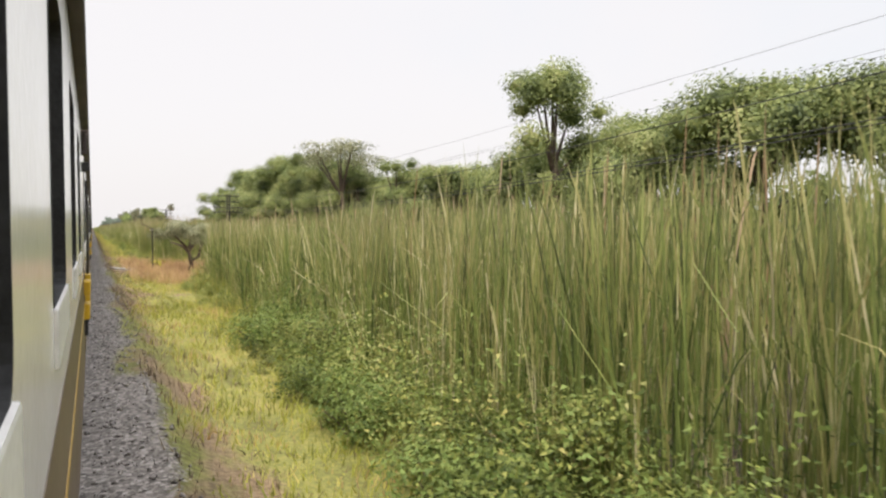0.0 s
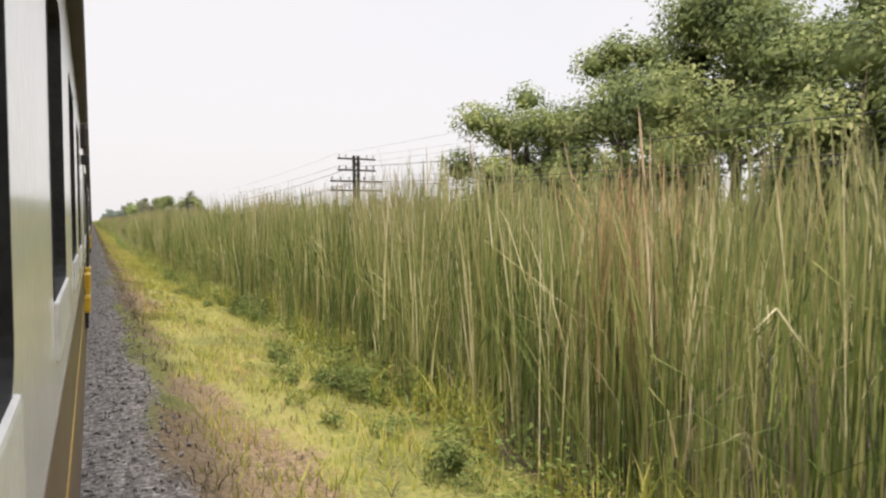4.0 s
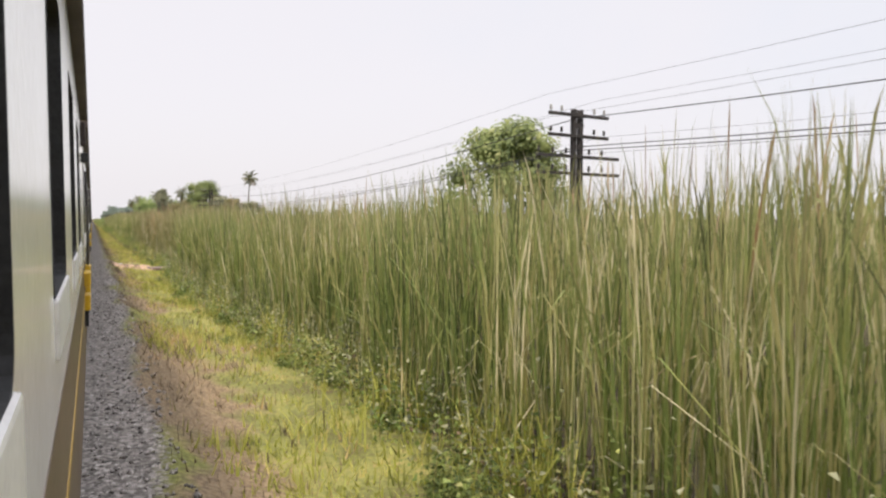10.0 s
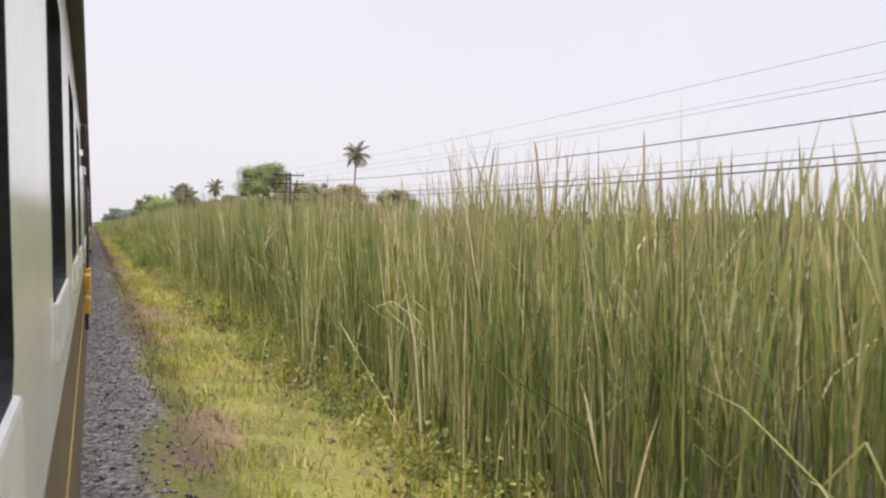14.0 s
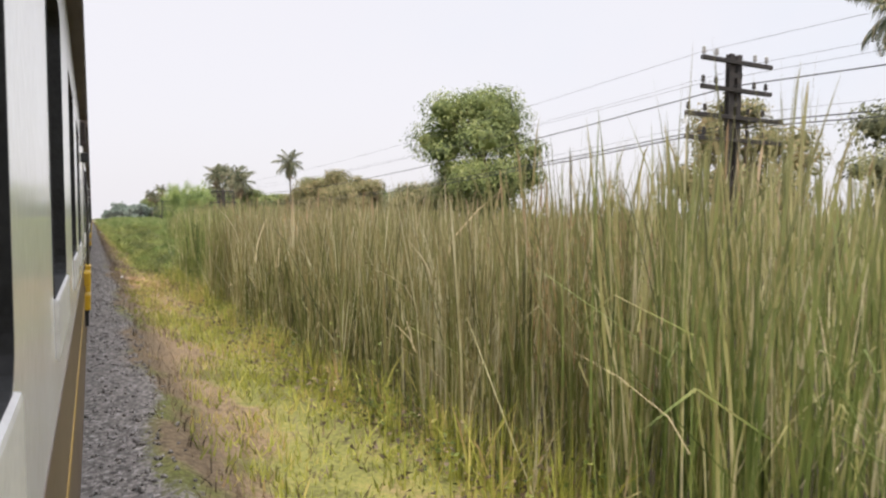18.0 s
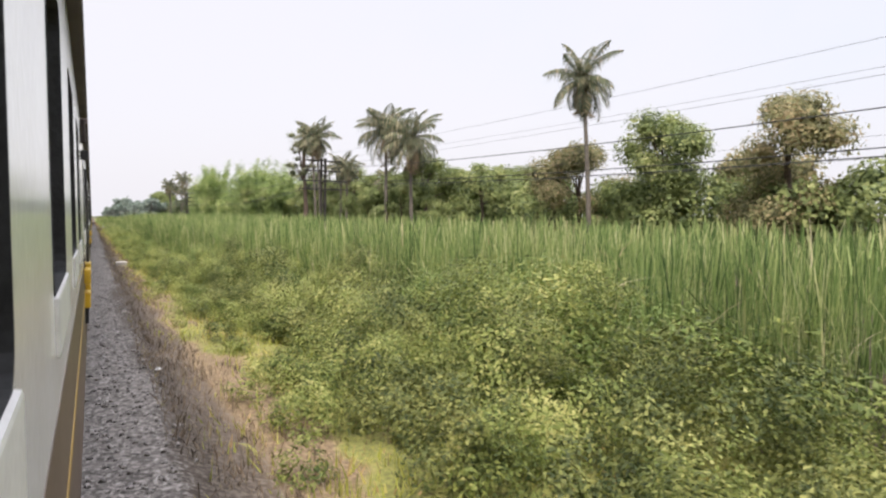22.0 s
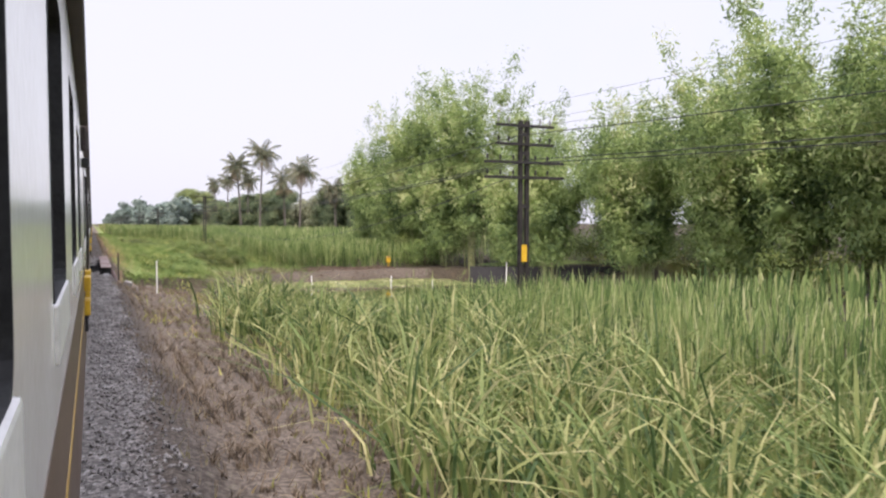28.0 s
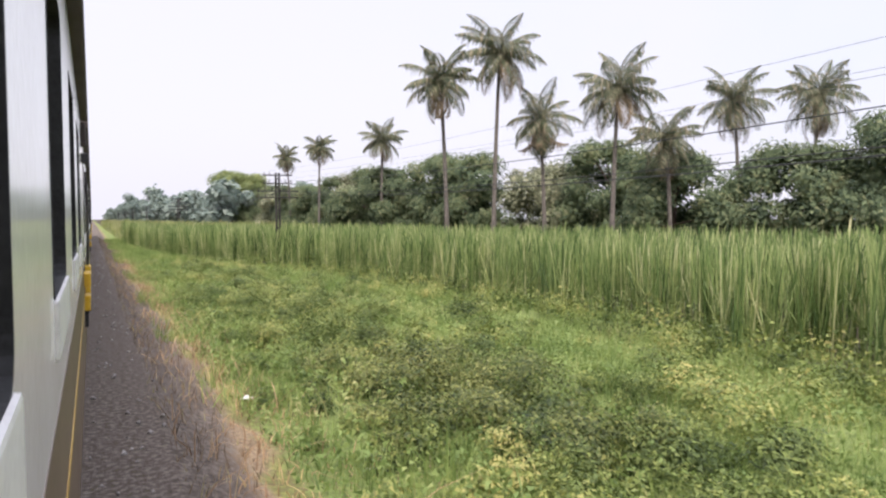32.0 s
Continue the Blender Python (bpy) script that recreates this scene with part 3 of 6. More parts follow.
def make_ground():
    xs = np.concatenate([[-3000, -900, -300, -120, -60, -30, -18], np.arange(-12, -3.2, 0.9), np.arange(-3.2, 6.6, 0.28), np.arange(6.8, 20, 0.8),
                         np.arange(20, 48, 1.6), [50, 60, 80, 120, 300, 900, 3000]])
    ys = np.concatenate([[-3000, -900, -300, -120], np.arange(-60, 730, 1.5), np.arange(730, 772, 0.45), np.arange(772, 1000, 2.0),
                         np.arange(1000, 1500, 12), [1600, 1900, 2400, 3200, 4800]])
    gx, gy = np.meshgrid(xs, ys)
    gz = land(gx, gy)
    v = np.stack([gx, gy, gz], 2).reshape(-1, 3)
    ny, nx = gx.shape
    i = (np.arange(ny - 1)[:, None] * nx + np.arange(nx - 1)[None, :]).ravel()
    ob = link_mesh("ground", v, [np.stack([i, i + 1, i + nx + 1, i + nx], 1)], GROUND)
    tagged(ob, "grassy trackside ground with bare soil and a gravel shoulder", "ground", kind="structure")
    a = np.abs(gx + 1.52) - 1.52
    wob = 0.24 * waves(gy, 3, 9) + 0.1 * waves(gy, 4, 2.3) + 0.5 * (blotch(gx, gy, 1.6, 5) - 0.5)
    gravel = np.clip((0.9 + wob - a) / 0.45, 0, 1)
    edge = np.clip(1 - np.abs(a - 1.35 - wob) / 0.75, 0, 1)
    opening = np.clip(1.2 - np.abs(gy - 56) / 14, 0, 1) * np.clip((a - 1.6) / 1.0, 0, 1) * np.clip((12 - a) / 3, 0, 1)
    pink = np.maximum(np.clip(1 - np.abs(gy - 478) / 20, 0, 1), np.clip(1.2 - np.abs(gy - 188) / 10, 0, 1)) * np.clip(1 - np.abs(a - 2.0) / 1.6, 0, 1)
    path = np.clip(1.5 - np.abs(gy - 294.9) / 2.4, 0, 1) * np.clip((a - 0.9) / 0.4, 0, 1) * np.clip((3.8 - a) / 0.6, 0, 1)
    dry = np.clip(0.3 * np.clip((gy - 485) / 10, 0, 1) * np.clip((660 - gy) / 10, 0, 1) * np.clip((3.2 - a) / 0.8, 0, 1) + 0.75 * edge + 1.3 * opening + pink * 1.2 + path + 0.5 * bare(gy, a) + 0.15 * waves(gy, 9, 30) + 0.9 * (blotch(gx, gy, 2.6, 8) - 0.45) * (a < 5), 0, 1)
    late = np.clip((gy - 486) / 10, 0, 1) * np.clip((1.9 + 0.8 * wob - a) / 0.6, 0, 1)
    heaped = (gy > 748) * np.clip((gx - 5.5) / 5, 0, 1) * np.clip((32 - gx) / 2, 0, 1)
    bank = np.clip(1.3 - np.abs(in_pond(gx, gy) + 0.8 * heaped) / np.where(gy > 748, 0.75 + 0.25 * heaped, 1.5), 0, 1)
    face = np.where(gy > 748, bank * (1 - 0.8 * heaped), 0)
    bank = bank - face
    before = np.clip((gy - 694) / 8, 0, 1) * np.clip((742 - gy) / 3, 0, 1) * np.clip((4.3 + wob - a) / 0.8, 0, 1)
    soil = np.clip(0.9 * dark_soil(gy, a) + 0.8 * late + bank + before + 0.35 * edge, 0, 1)
    gravel = gravel * (1 - 0.7 * dark_soil(gy, a)) * (1 - 0.85 * np.clip((gy - 754) / 4, 0, 1)) * (1 - 0.12 * np.clip((gy - 560) / 15, 0, 1) * np.clip((740 - gy) / 15, 0, 1))
    front = np.interp(gy, RY, RF)
    mud = np.maximum(np.clip((a - front + 0.6) / 0.8, 0, 1), 1.5 * face)
    mud = np.maximum(mud, np.clip((gx - 8) / 3, 0, 1) * (gy > 748) * np.clip((in_pond(gx, gy) + 7) / 2, 0, 1) * 0.8)
    for key, val in (("gravel", gravel), ("dry", dry), ("soil", soil), ("mud", mud), ("sand", path), ("lush", np.clip((gy - 748) / 4, 0, 1) * np.clip((a - 1.8) / 0.6, 0, 1))):
        at = ob.data.attributes.new(key, "FLOAT", "POINT")
        at.data.foreach_set("value", val.astype(np.float32).ravel())
    ob.data.polygons.foreach_set("use_smooth", np.ones(len(ob.data.polygons), dtype=bool))


make_ground()


def make_water():
    n = 60
    xs, ys = np.linspace(-8, 46, n), np.linspace(720, 768, n)
    gx, gy = np.meshgrid(xs, ys)
    i = (np.arange(n - 1)[:, None] * n + np.arange(n - 1)[None, :]).ravel()
    keep = in_pond(gx, gy).ravel()[i] > -3
    i = i[keep]
    ob = link_mesh("water", np.stack([gx, gy, np.full_like(gx, WATER_Z)], 2), [np.stack([i, i + 1, i + n + 1, i + n], 1)], WATER)
    tagged(ob, "still olive-green pond water mirroring sky and bamboo", "water", kind="structure")


make_water()


def ballast():
    """Loose crushed stone along the shoulder."""
    n = 30000
    y = np.concatenate([rng.uniform(-20, 738, 25000), rng.uniform(757, 860, 2000), rng.uniform(700, 740, 3000)])
    a = rng.beta(1.6, 1.8, n) * 1.15 - 0.15
    late = np.clip((y - 560) / 20, 0, 1) * (y < 610) + (y > 757)
    keep = rng.random(n) > 0.8 * late
    y, a = y[keep], a[keep]
    n = len(y)
    x = a
    r = rng.uniform(0.02, 0.048, n)
    z = land(x, y) + r * 0.3
    unit = np.array([[1, 0, -0.3], [-0.8, 0.3, -0.3], [0, 1, -0.3], [0, -1, -0.3], [0.2, 0, 0.75], [-0.2, 0.1, 0.7]])
    v = unit[None] * r[:, None, None] * rng.uniform(0.6, 1.4, (n, 6, 1))
    c, s = np.cos(az := rng.uniform(0, 6.3, n)), np.sin(az)
    vx = v[:, :, 0] * c[:, None] - v[:, :, 1] * s[:, None]
    vy = v[:, :, 0] * s[:, None] + v[:, :, 1] * c[:, None]
    v = np.stack([vx + x[:, None], vy + y[:, None], v[:, :, 2] + z[:, None]], 2)
    tri = np.array([[0, 2, 4], [2, 1, 4], [1, 3, 4], [3, 0, 4], [2, 0, 5], [1, 2, 5], [3, 1, 5], [0, 3, 5]])
    ob = link_mesh("ballast", v, [((np.arange(n) * 6)[:, None, None] + tri[None]).reshape(-1, 3)], BALLAST)
    tagged(ob, "grey crushed stone ballast beside the rails", "ballast", kind="stuff")


ballast()


def field_points(n, y0, y1, depth0, depth1, cell=0.0, keep=1.0):
    """Random places in the reed bed between two depths behind its front edge, drawn into clumps where a cell is given."""
    y = rng.uniform(y0, y1, n)
    f = np.interp(y, RY, RF)
    x = f + depth0 + (depth1 - depth0) * rng.random(n) + (0.5 + 1.0 * (y > 488)) * waves(y, 21, 7) + 0.15 * waves(y, 22, 1.9)
    ok = (in_pond(x, y) < -1.0) & (rng.random(n) < 0.75 + 0.5 * waves(y, 23, 4.0))
    if cell:
        x, y, stands = clumped(x, y, cell, 0.55, keep)
        ok &= stands
    return x[ok], y[ok]


def reed_bed(name, spec, y0, y1, mat, label):
    """spec rows: blades, depth from, depth to, width, segments, lowest and highest spring of the leaves as a share of the height, clump size, share of clumps."""
    vs, quads, tris, off = [], [], [], 0
    for n, d0, d1, width, segs, low, high, cell, keep in spec:
        x, y = field_points(n, y0, y1, d0, d1, cell, keep)
        n = len(x)
        tall = rng.random(n) < 0.018
        h = np.interp(y, RY, RH) * np.where(tall, rng.uniform(0.93, 1.01, n), 0.70 + 0.25 * rng.random(n) ** 0.7) * (1 + 0.06 * waves(y, 31, 11) + 0.14 * (blotch(x, y, 1.3, 2) - 0.5))
        start = np.where(rng.random(n) < (0.6 if low < 0.4 else 1.0), rng.uniform(low, high, n), 0.0) * h
        long = (h - start) * np.where(rng.random(n) < (0.35 if d1 < 3 else 0.08), rng.uniform(0.35, 0.85, n), 1.0)
        lean = np.abs(rng.normal(0, 0.12, n)) * long + 0.02 * h
        arch = np.clip(rng.normal(0.04, 0.04, n), 0, 0.2)
        bent = (rng.random(n) < 0.12) & ~tall
        lean = np.where(bent, lean + long * 0.35, lean)
        arch = np.where(bent, rng.uniform(0.3, 0.6, n), arch)
        v, (q, t) = blades(np.stack([x, y, land(x, y) - 0.05 + start], 1), long, width * rng.uniform(0.55, 1.45, n), lean, segs, 1.8, arch, 0.84)
        vs.append(v)
        if len(q):
            quads.append(q + off)
        tris.append(t + off)
        off += len(v)
    ob = link_mesh(name, np.concatenate(vs), [np.concatenate(quads) if quads else [], np.concatenate(tris)], mat)
    tagged(ob, label, "reeds", "reed beds along the line", kind="stuff")


for y0, y1, mat, label in ((-40, 60, REED_MIX, "tall lush green cattail reeds beside the line"), (60, 200, REED_MIX, "tall green reeds with straw-coloured tips"),
                           (200, 238, REED, "tall dry straw-brown reeds beside the line"), (238, 296, REED_MIX, "tall green reeds with straw-coloured tips"),
                           (296, 322, REED, "tall brownish reeds beside the line"), (322, 455, REED_MIX, "tall green reeds behind weeds"),
                           (455, 476, REED, "tall dry straw-brown reeds beside the line"), (476, 490, REED_MIX, "tall green reeds at the end of a stand")):
    k = (y1 - y0) / 530
    reed_bed("reed_bed", [(int(66000 * k), -0.2, 1.1, 0.024, 3, 0.0, 0.35, 0.5, 0.9), (int(110000 * k), -0.3, 1.7, 0.015, 2, 0.05, 0.75, 0.35, 0.85), (int(50000 * k), 1.2, 5, 0.03, 2, 0.1, 0.75, 0.7, 0.9),
                          (int(56000 * k), 0.3, 6, 0.024, 2, 0.5, 0.85, 0, 1),
                          (int(26000 * k), 3.5, 12, 0.06, 2, 0.35, 0.8, 0, 1), (int(16000 * k), 9, 26, 0.11, 2, 0.3, 0.8, 0, 1), (int(9000 * k), 26, 80, 0.3, 2, 0.2, 0.7, 0, 1)], y0, y1, mat, label)
for y0, y1, mat in ((486, 542, REED_MIX), (542, 738, REED_GREEN)):
    k = (y1 - y0) / 252
    reed_bed("reed_bed", [(int(30000 * k), -0.2, 1.6, 0.025, 3, 0.0, 0.35, 0.5, 0.9), (int(46000 * k), -0.3, 2.2, 0.016, 2, 0.05, 0.75, 0.35, 0.85), (int(30000 * k), 1.8, 6, 0.03, 2, 0.1, 0.75, 0.7, 0.9),
                          (int(20000 * k), 0.1, 7, 0.03, 2, 0.5, 0.82, 0, 1), (int(11000 * k), 5, 12, 0.055, 2, 0.2, 0.7, 0, 1), (int(8000 * k), 11, 26, 0.12, 2, 0.2, 0.7, 0, 1)], y0, y1, mat,
             "fresh green cattail reeds behind bushy weeds")
reed_bed("reed_bed", [(44000, -0.1, 3.0, 0.034, 2, 0.0, 0.5, 0.8, 0.85), (30000, 2.5, 14, 0.04, 2, 0.1, 0.75, 1.2, 0.85), (6000, 12, 40, 0.12, 2, 0.1, 0.7, 0, 1)],
         764, 890, REED_GREEN, "green cattail reeds in wet ground beyond a grass field")
reed_bed("reed_bed", [(16000, -0.1, 3.5, 0.045, 2, 0.1, 0.7, 1.0, 0.9), (9000, 2.5, 14, 0.06, 2, 0.1, 0.75, 0, 1), (5000, 12, 40, 0.14, 2, 0.1, 0.7, 0, 1)],
         890, 1100, REED_MIX, "distant green cattail reeds along the line")
reed_bed("reed_bed", [(20000, -0.1, 6.0, 0.034, 2, 0.1, 0.7, 0.8, 0.85), (6000, 4, 20, 0.07, 2, 0.1, 0.7, 0, 1)], 762, 806, REED_GREEN, "dense green reeds at the edge of the pond")


def turf(name, n, y0, y1, a0, a1, h, width, mat, label, keepfn, lean=0.5, arch=0.0, clump=0.0, share=1.0):
    y = rng.uniform(y0, y1, n)
    front = np.interp(y, RY, RF)
    x = a0 + (np.minimum(front + 0.6, a1) - a0) * rng.random(n)
    if clump:
        x, y, stands = clumped(x, y, clump, 0.45, share, int(h * 100))
    else:
        stands = True
    ok = keepfn(x, y) & (in_pond(x, y) < -0.25) & stands
    x, y = x[ok], y[ok]
    n = len(x)
    hh = h * rng.uniform(0.4, 1.3, n) * (0.35 + 1.3 * blotch(x, y, 0.55, 11))
    v, polys = blades(np.stack([x, y, land(x, y) - 0.02], 1), hh, width * rng.uniform(0.6, 1.4, n), np.abs(rng.normal(0, lean, n)) * hh, 3 if arch else 2 if h > 0.3 else 1, 1.8, arch * rng.uniform(0.4, 1.4, n))
    ob = link_mesh(name, v, polys, mat)
    tagged(ob, label, "grass", kind="stuff")


def green_here(x, y):
    p = 0.85 - 0.9 * np.clip(1.7 - x, 0, 1) - 0.8 * np.clip(1 - np.abs(y - 56) / 14, 0, 1) + 1.3 * (blotch(x, y, 1.1, 12) - 0.5) + 1.0 * (blotch(x, y, 3.4, 13) - 0.5) + 0.2 * waves(y, 52, 17)
    p = p - 1.2 * ((np.abs(y - 295) < 2.2) & (x < 4.5))
    p = p - 0.6 * (y > 757) * np.clip((2.5 - x) / 0.5, 0, 1)
    p = p - 0.7 * bare(y, x) - 0.5 * dark_soil(y, x)
    p = p - 0.45 * np.clip((y - 488) / 5, 0, 1) * np.clip((640 - y) / 5, 0, 1) * (x < 3)
    p = p - 0.9 * np.clip((y - 700) / 5, 0, 1) * np.clip((745 - y) / 5, 0, 1) * (x < 4)
    return rng.random(len(x)) < p


def dry_here(x, y):
    p = 0.25 + 0.7 * bare(y, x) + 0.6 * np.clip(1 - np.abs(x - 1.5) / 0.7, 0, 1) + 0.9 * np.clip(1 - np.abs(y - 56) / 15, 0, 1) + 0.6 * np.clip(1 - np.abs(y - 478) / 20, 0, 1) + 0.6 * np.clip(1.2 - np.abs(y - 188) / 10, 0, 1) + 0.1 * ((y > 490) & (y < 700)) + 0.9 * (y > 757) * (x < 2.7)
    return rng.random(len(x)) < p * (1 + 0.4 * waves(y, 53, 9)) * (0.2 + 1.6 * blotch(x, y, 0.9, 14)) * (1 - 0.9 * (np.abs(y - 295) < 1.6))


turf("shoulder_grass", 370000, -20, 745, 1.0, 10, 0.19, 0.032, GRASS, "short yellow-green grass on the track shoulder", green_here)
turf("dry_grass", 180000, -20, 900, 0.7, 4.0, 0.16, 0.018, DRY, "dry straw-coloured grass and weeds at the ballast edge", dry_here)
turf("meadow_grass", 240000, 748, 900, 1.3, 18, 0.38, 0.020, MEADOW, "long soft green grass in a trackside meadow", green_here)

turf("withered_tussocks", 34000, -20, 745, 0.75, 2.9, 0.26, 0.016, WITHERED, "grey-brown withered tussocks along the ballast edge", lambda x, y: rng.random(len(x)) < 1.8 * blotch(x, y, 4.0, 21) - 0.1, 0.8, 0.3, 0.7, 0.6)
turf("grass_tussocks", 46000, -20, 745, 1.5, 6.0, 0.34, 0.018, GRASS, "yellow-green grass tussocks on the shoulder", lambda x, y: rng.random(len(x)) < 1.7 * blotch(x, y, 4.0, 22) - 0.3, 0.7, 0.3, 0.7, 0.5)
turf("tall_dry_grass", 16000, 40, 68, 1.9, 11, 0.55, 0.02, DRY_PINK, "tall straw-pink dry grass in an opening", lambda x, y: rng.random(len(x)) < 0.4 + 0.6 * np.clip((x - 2.0) / 1.5, 0, 1))
turf("dry_weeds", 26000, 690, 732, 1.2, 4.6, 0.26, 0.018, WITHERED, "brown withered weeds on the shoulder", lambda x, y: rng.random(len(x)) < 1.5 * blotch(x, y, 1.8, 31), 1.0, 0.4, 0.35, 0.75)
turf("withered_grass", 15000, 488, 706, 0.9, 2.0, 0.14, 0.022, WITHERED, "grey-brown withered grass at the ballast edge", lambda x, y: rng.random(len(x)) < 0.9 + 0.5 * waves(x * 3 + y, 57, 5))
turf("lush_grass", 26000, 697, 724.5, 3.0, 11.0, 1.7, 0.046, LUSH, "lush drooping green grass before the pond", lambda x, y: rng.random(len(x)) < np.clip((x - 3.4 + 2.4 * (blotch(x, y, 2.4, 33) - 0.5)) / 1.6, 0.06, 1), 0.65, 0.45, 0.55, 0.85)

turf("bank_grass", 9000, 748, 760, 1.7, 9.5, 0.55, 0.022, MEADOW, "long grass hanging over the eroded pond bank", lambda x, y: (in_pond(x, y) > -1.3) & (rng.random(len(x)) < 0.9), 0.6, 0.5)
turf("bank_grass", 5000, 725, 737, 2.5, 9.0, 0.3, 0.02, WITHERED, "withered grass on the bank before the pond", lambda x, y: (in_pond(x, y) > -3) & (rng.random(len(x)) < 0.6), 0.6, 0.4)

turf("withered_tufts", 11000, 756, 850, 0.8, 3.0, 0.38, 0.014, DRY_PINK, "dry brown tufts along the dirt shoulder", lambda x, y: rng.random(len(x)) < 0.25 + 0.6 * np.clip(1 - np.abs(x - 2.1 - 0.3 * waves(y, 58, 6)) / 0.5, 0, 1), 0.9, 0.3)


def dead_patches():
    """Stands of dead orange-brown reeds among the green: (x, y, radius, lowest share of the height)."""
    stands = [(6.6, 106.8, 0.7, 0.45), (5.5, 329, 1.0, 0.0), (6.8, 458, 1.0, 0.4), (6.6, 82.5, 0.8, 0.5), (5.4, 231, 0.4, 0.5), (6.0, 94, 0.5, 0.4), (5.4, 214, 0.55, 0.45), (6.4, 285, 0.6, 0.5),
              (5.5, 312, 0.8, 0.5), (5.6, 383, 0.7, 0.4), (6.0, 470, 0.7, 0.3), (6.2, 352, 0.6, 0.4), (5.6, 160, 0.7, 0.4)]
    vs, qs, ts, off = [], [], [], 0
    for x, y, r, low in stands:
        n = int(420 * r)
        px, py = x + r * 0.5 * rng.normal(size=n), y + r * 0.6 * rng.normal(size=n)
        h = float(np.interp(y, RY, RH)) * rng.uniform(0.6, 0.92, n)
        start = h * low * rng.uniform(0.6, 1.2, n)
        v, (q, t) = blades(np.stack([px, py, land(px, py) + start], 1), h - start, rng.uniform(0.012, 0.03, n), np.abs(rng.normal(0, 0.14, n)) * h, 3, 1.8, rng.uniform(0, 0.2, n), 0.9)
        vs.append(v)
        qs.append(q + off)
        ts.append(t + off)
        off += len(v)
    tagged(link_mesh("dead_reeds", np.concatenate(vs), [np.concatenate(qs), np.concatenate(ts)], DRY_PINK), "stands of dead orange-brown reeds among green ones", "reeds", kind="stuff")


dead_patches()


def foot_grass():
    """Rank grass along the foot of the reeds."""
    n = 60000
    y = rng.uniform(-20, 490, n)
    x = np.interp(y, RY, RF) + 0.5 * waves(y, 21, 7) + rng.normal(-0.25, 0.38, n)
    x, y, stands = clumped(x, y, 0.5, 0.5, 0.7, 9)
    ok = stands & (rng.random(n) < 1.6 * blotch(x, y, 3.0, 41)) & (np.abs(y - 295) > 2.5) & ((y < 41) | (y > 70))
    x, y = x[ok], y[ok]
    n = len(x)
    h = rng.uniform(0.35, 1.15, n) * (0.5 + blotch(x, y, 1.5, 42))
    v, p = blades(np.stack([x, y, land(x, y) - 0.02], 1), h, rng.uniform(0.012, 0.024, n), np.abs(rng.normal(0, 0.3, n)) * h, 3, 1.8, 0.35 * rng.random(n))
    tagged(link_mesh("rank_grass", v, p, GRASS), "rank yellow-green grass along the foot of the reeds", "grass", kind="stuff")


foot_grass()


def tangle(name, label, mat, n, y0, y1, d0, d1, top, size, seed, front=True, fill=0.45):
    """Low leafy growth: leaves in drifting heaps close to the ground."""
    y = rng.uniform(y0, y1, n)
    f = np.interp(y, RY, RF) if front else np.zeros(n)
    x = f + d0 + (d1 - d0) * rng.random(n)
    heap = np.clip(fill + 0.6 * waves(y + 2 * x, seed, 5.5) + 0.35 * waves(y - 3 * x, seed + 1, 2.3), 0, 1.2)
    ok = (heap > 0.12) & (in_pond(x, y) < -0.2) & (x > 1.6)
    x, y, heap = x[ok], y[ok], heap[ok]
    heap = heap * np.clip((x - 1.4) / 1.3, 0.2, 1)
    z = land(x, y) + top * heap * rng.random(len(x)) ** 0.6
    v, q = leaves(np.stack([x, y, z], 1), size * rng.uniform(0.6, 1.5, len(x)), 0.1, 0.55)
    tagged(link_mesh(name, v, q, mat), label, "undergrowth", kind="stuff")


tangle("undergrowth", "tangled green weeds at the foot of the reeds", SHRUB, 110000, -10, 490, -0.9, 0.6, 1.2, 0.052, 61)
tangle("undergrowth", "withered brown weeds at the foot of the reeds", DRY, 36000, -10, 490, -0.8, 0.8, 0.9, 0.055, 64)
tangle("undergrowth", "tangled green weeds among the shrubs", SHRUB, 36000, 488, 728, -1.5, 1.5, 1.1, 0.06, 67)
tangle("undergrowth", "heaps of mixed green weeds before the reeds", SHRUB, 56000, 396, 450, -2.2, 0.6, 1.7, 0.052, 82)
tangle("undergrowth", "heaps of mixed green weeds before the reeds", SHRUB, 22000, -10, 19, -1.9, 0.5, 2.1, 0.052, 85, True, 0.55)
tangle("undergrowth", "yellow-green weeds before the reeds", MEADOW, 20000, -10, 19, -1.9, 0.5, 2.3, 0.052, 103, True, 0.55)
tangle("undergrowth", "brown withered stems before the reeds", WITHERED, 14000, 300, 492, -1.6, 0.3, 0.7, 0.07, 88)
tangle("undergrowth", "grey-green feathery weeds at the foot of the reeds", GREY_LEAF, 40000, 160, 330, -1.1, 0.5, 1.7, 0.06, 100)
tangle("undergrowth", "yellow-green weeds at the foot of the reeds", MEADOW, 50000, 60, 400, -1.3, 0.4, 1.1, 0.065, 106)
tangle("creeper_growth", "low yellow-green creepers spreading over the meadow", MEADOW, 60000, 796, 850, 2.0, 13, 0.7, 0.075, 73, False)
tangle("undergrowth", "weeds and creepers before the far reeds", SHRUB, 36000, 764, 850, -2.5, 1.0, 1.2, 0.1, 76)
tangle("undergrowth", "green weeds at the foot of the bank", SHRUB, 9000, 757, 772, 3.5, 9, 0.7, 0.11, 79, False)


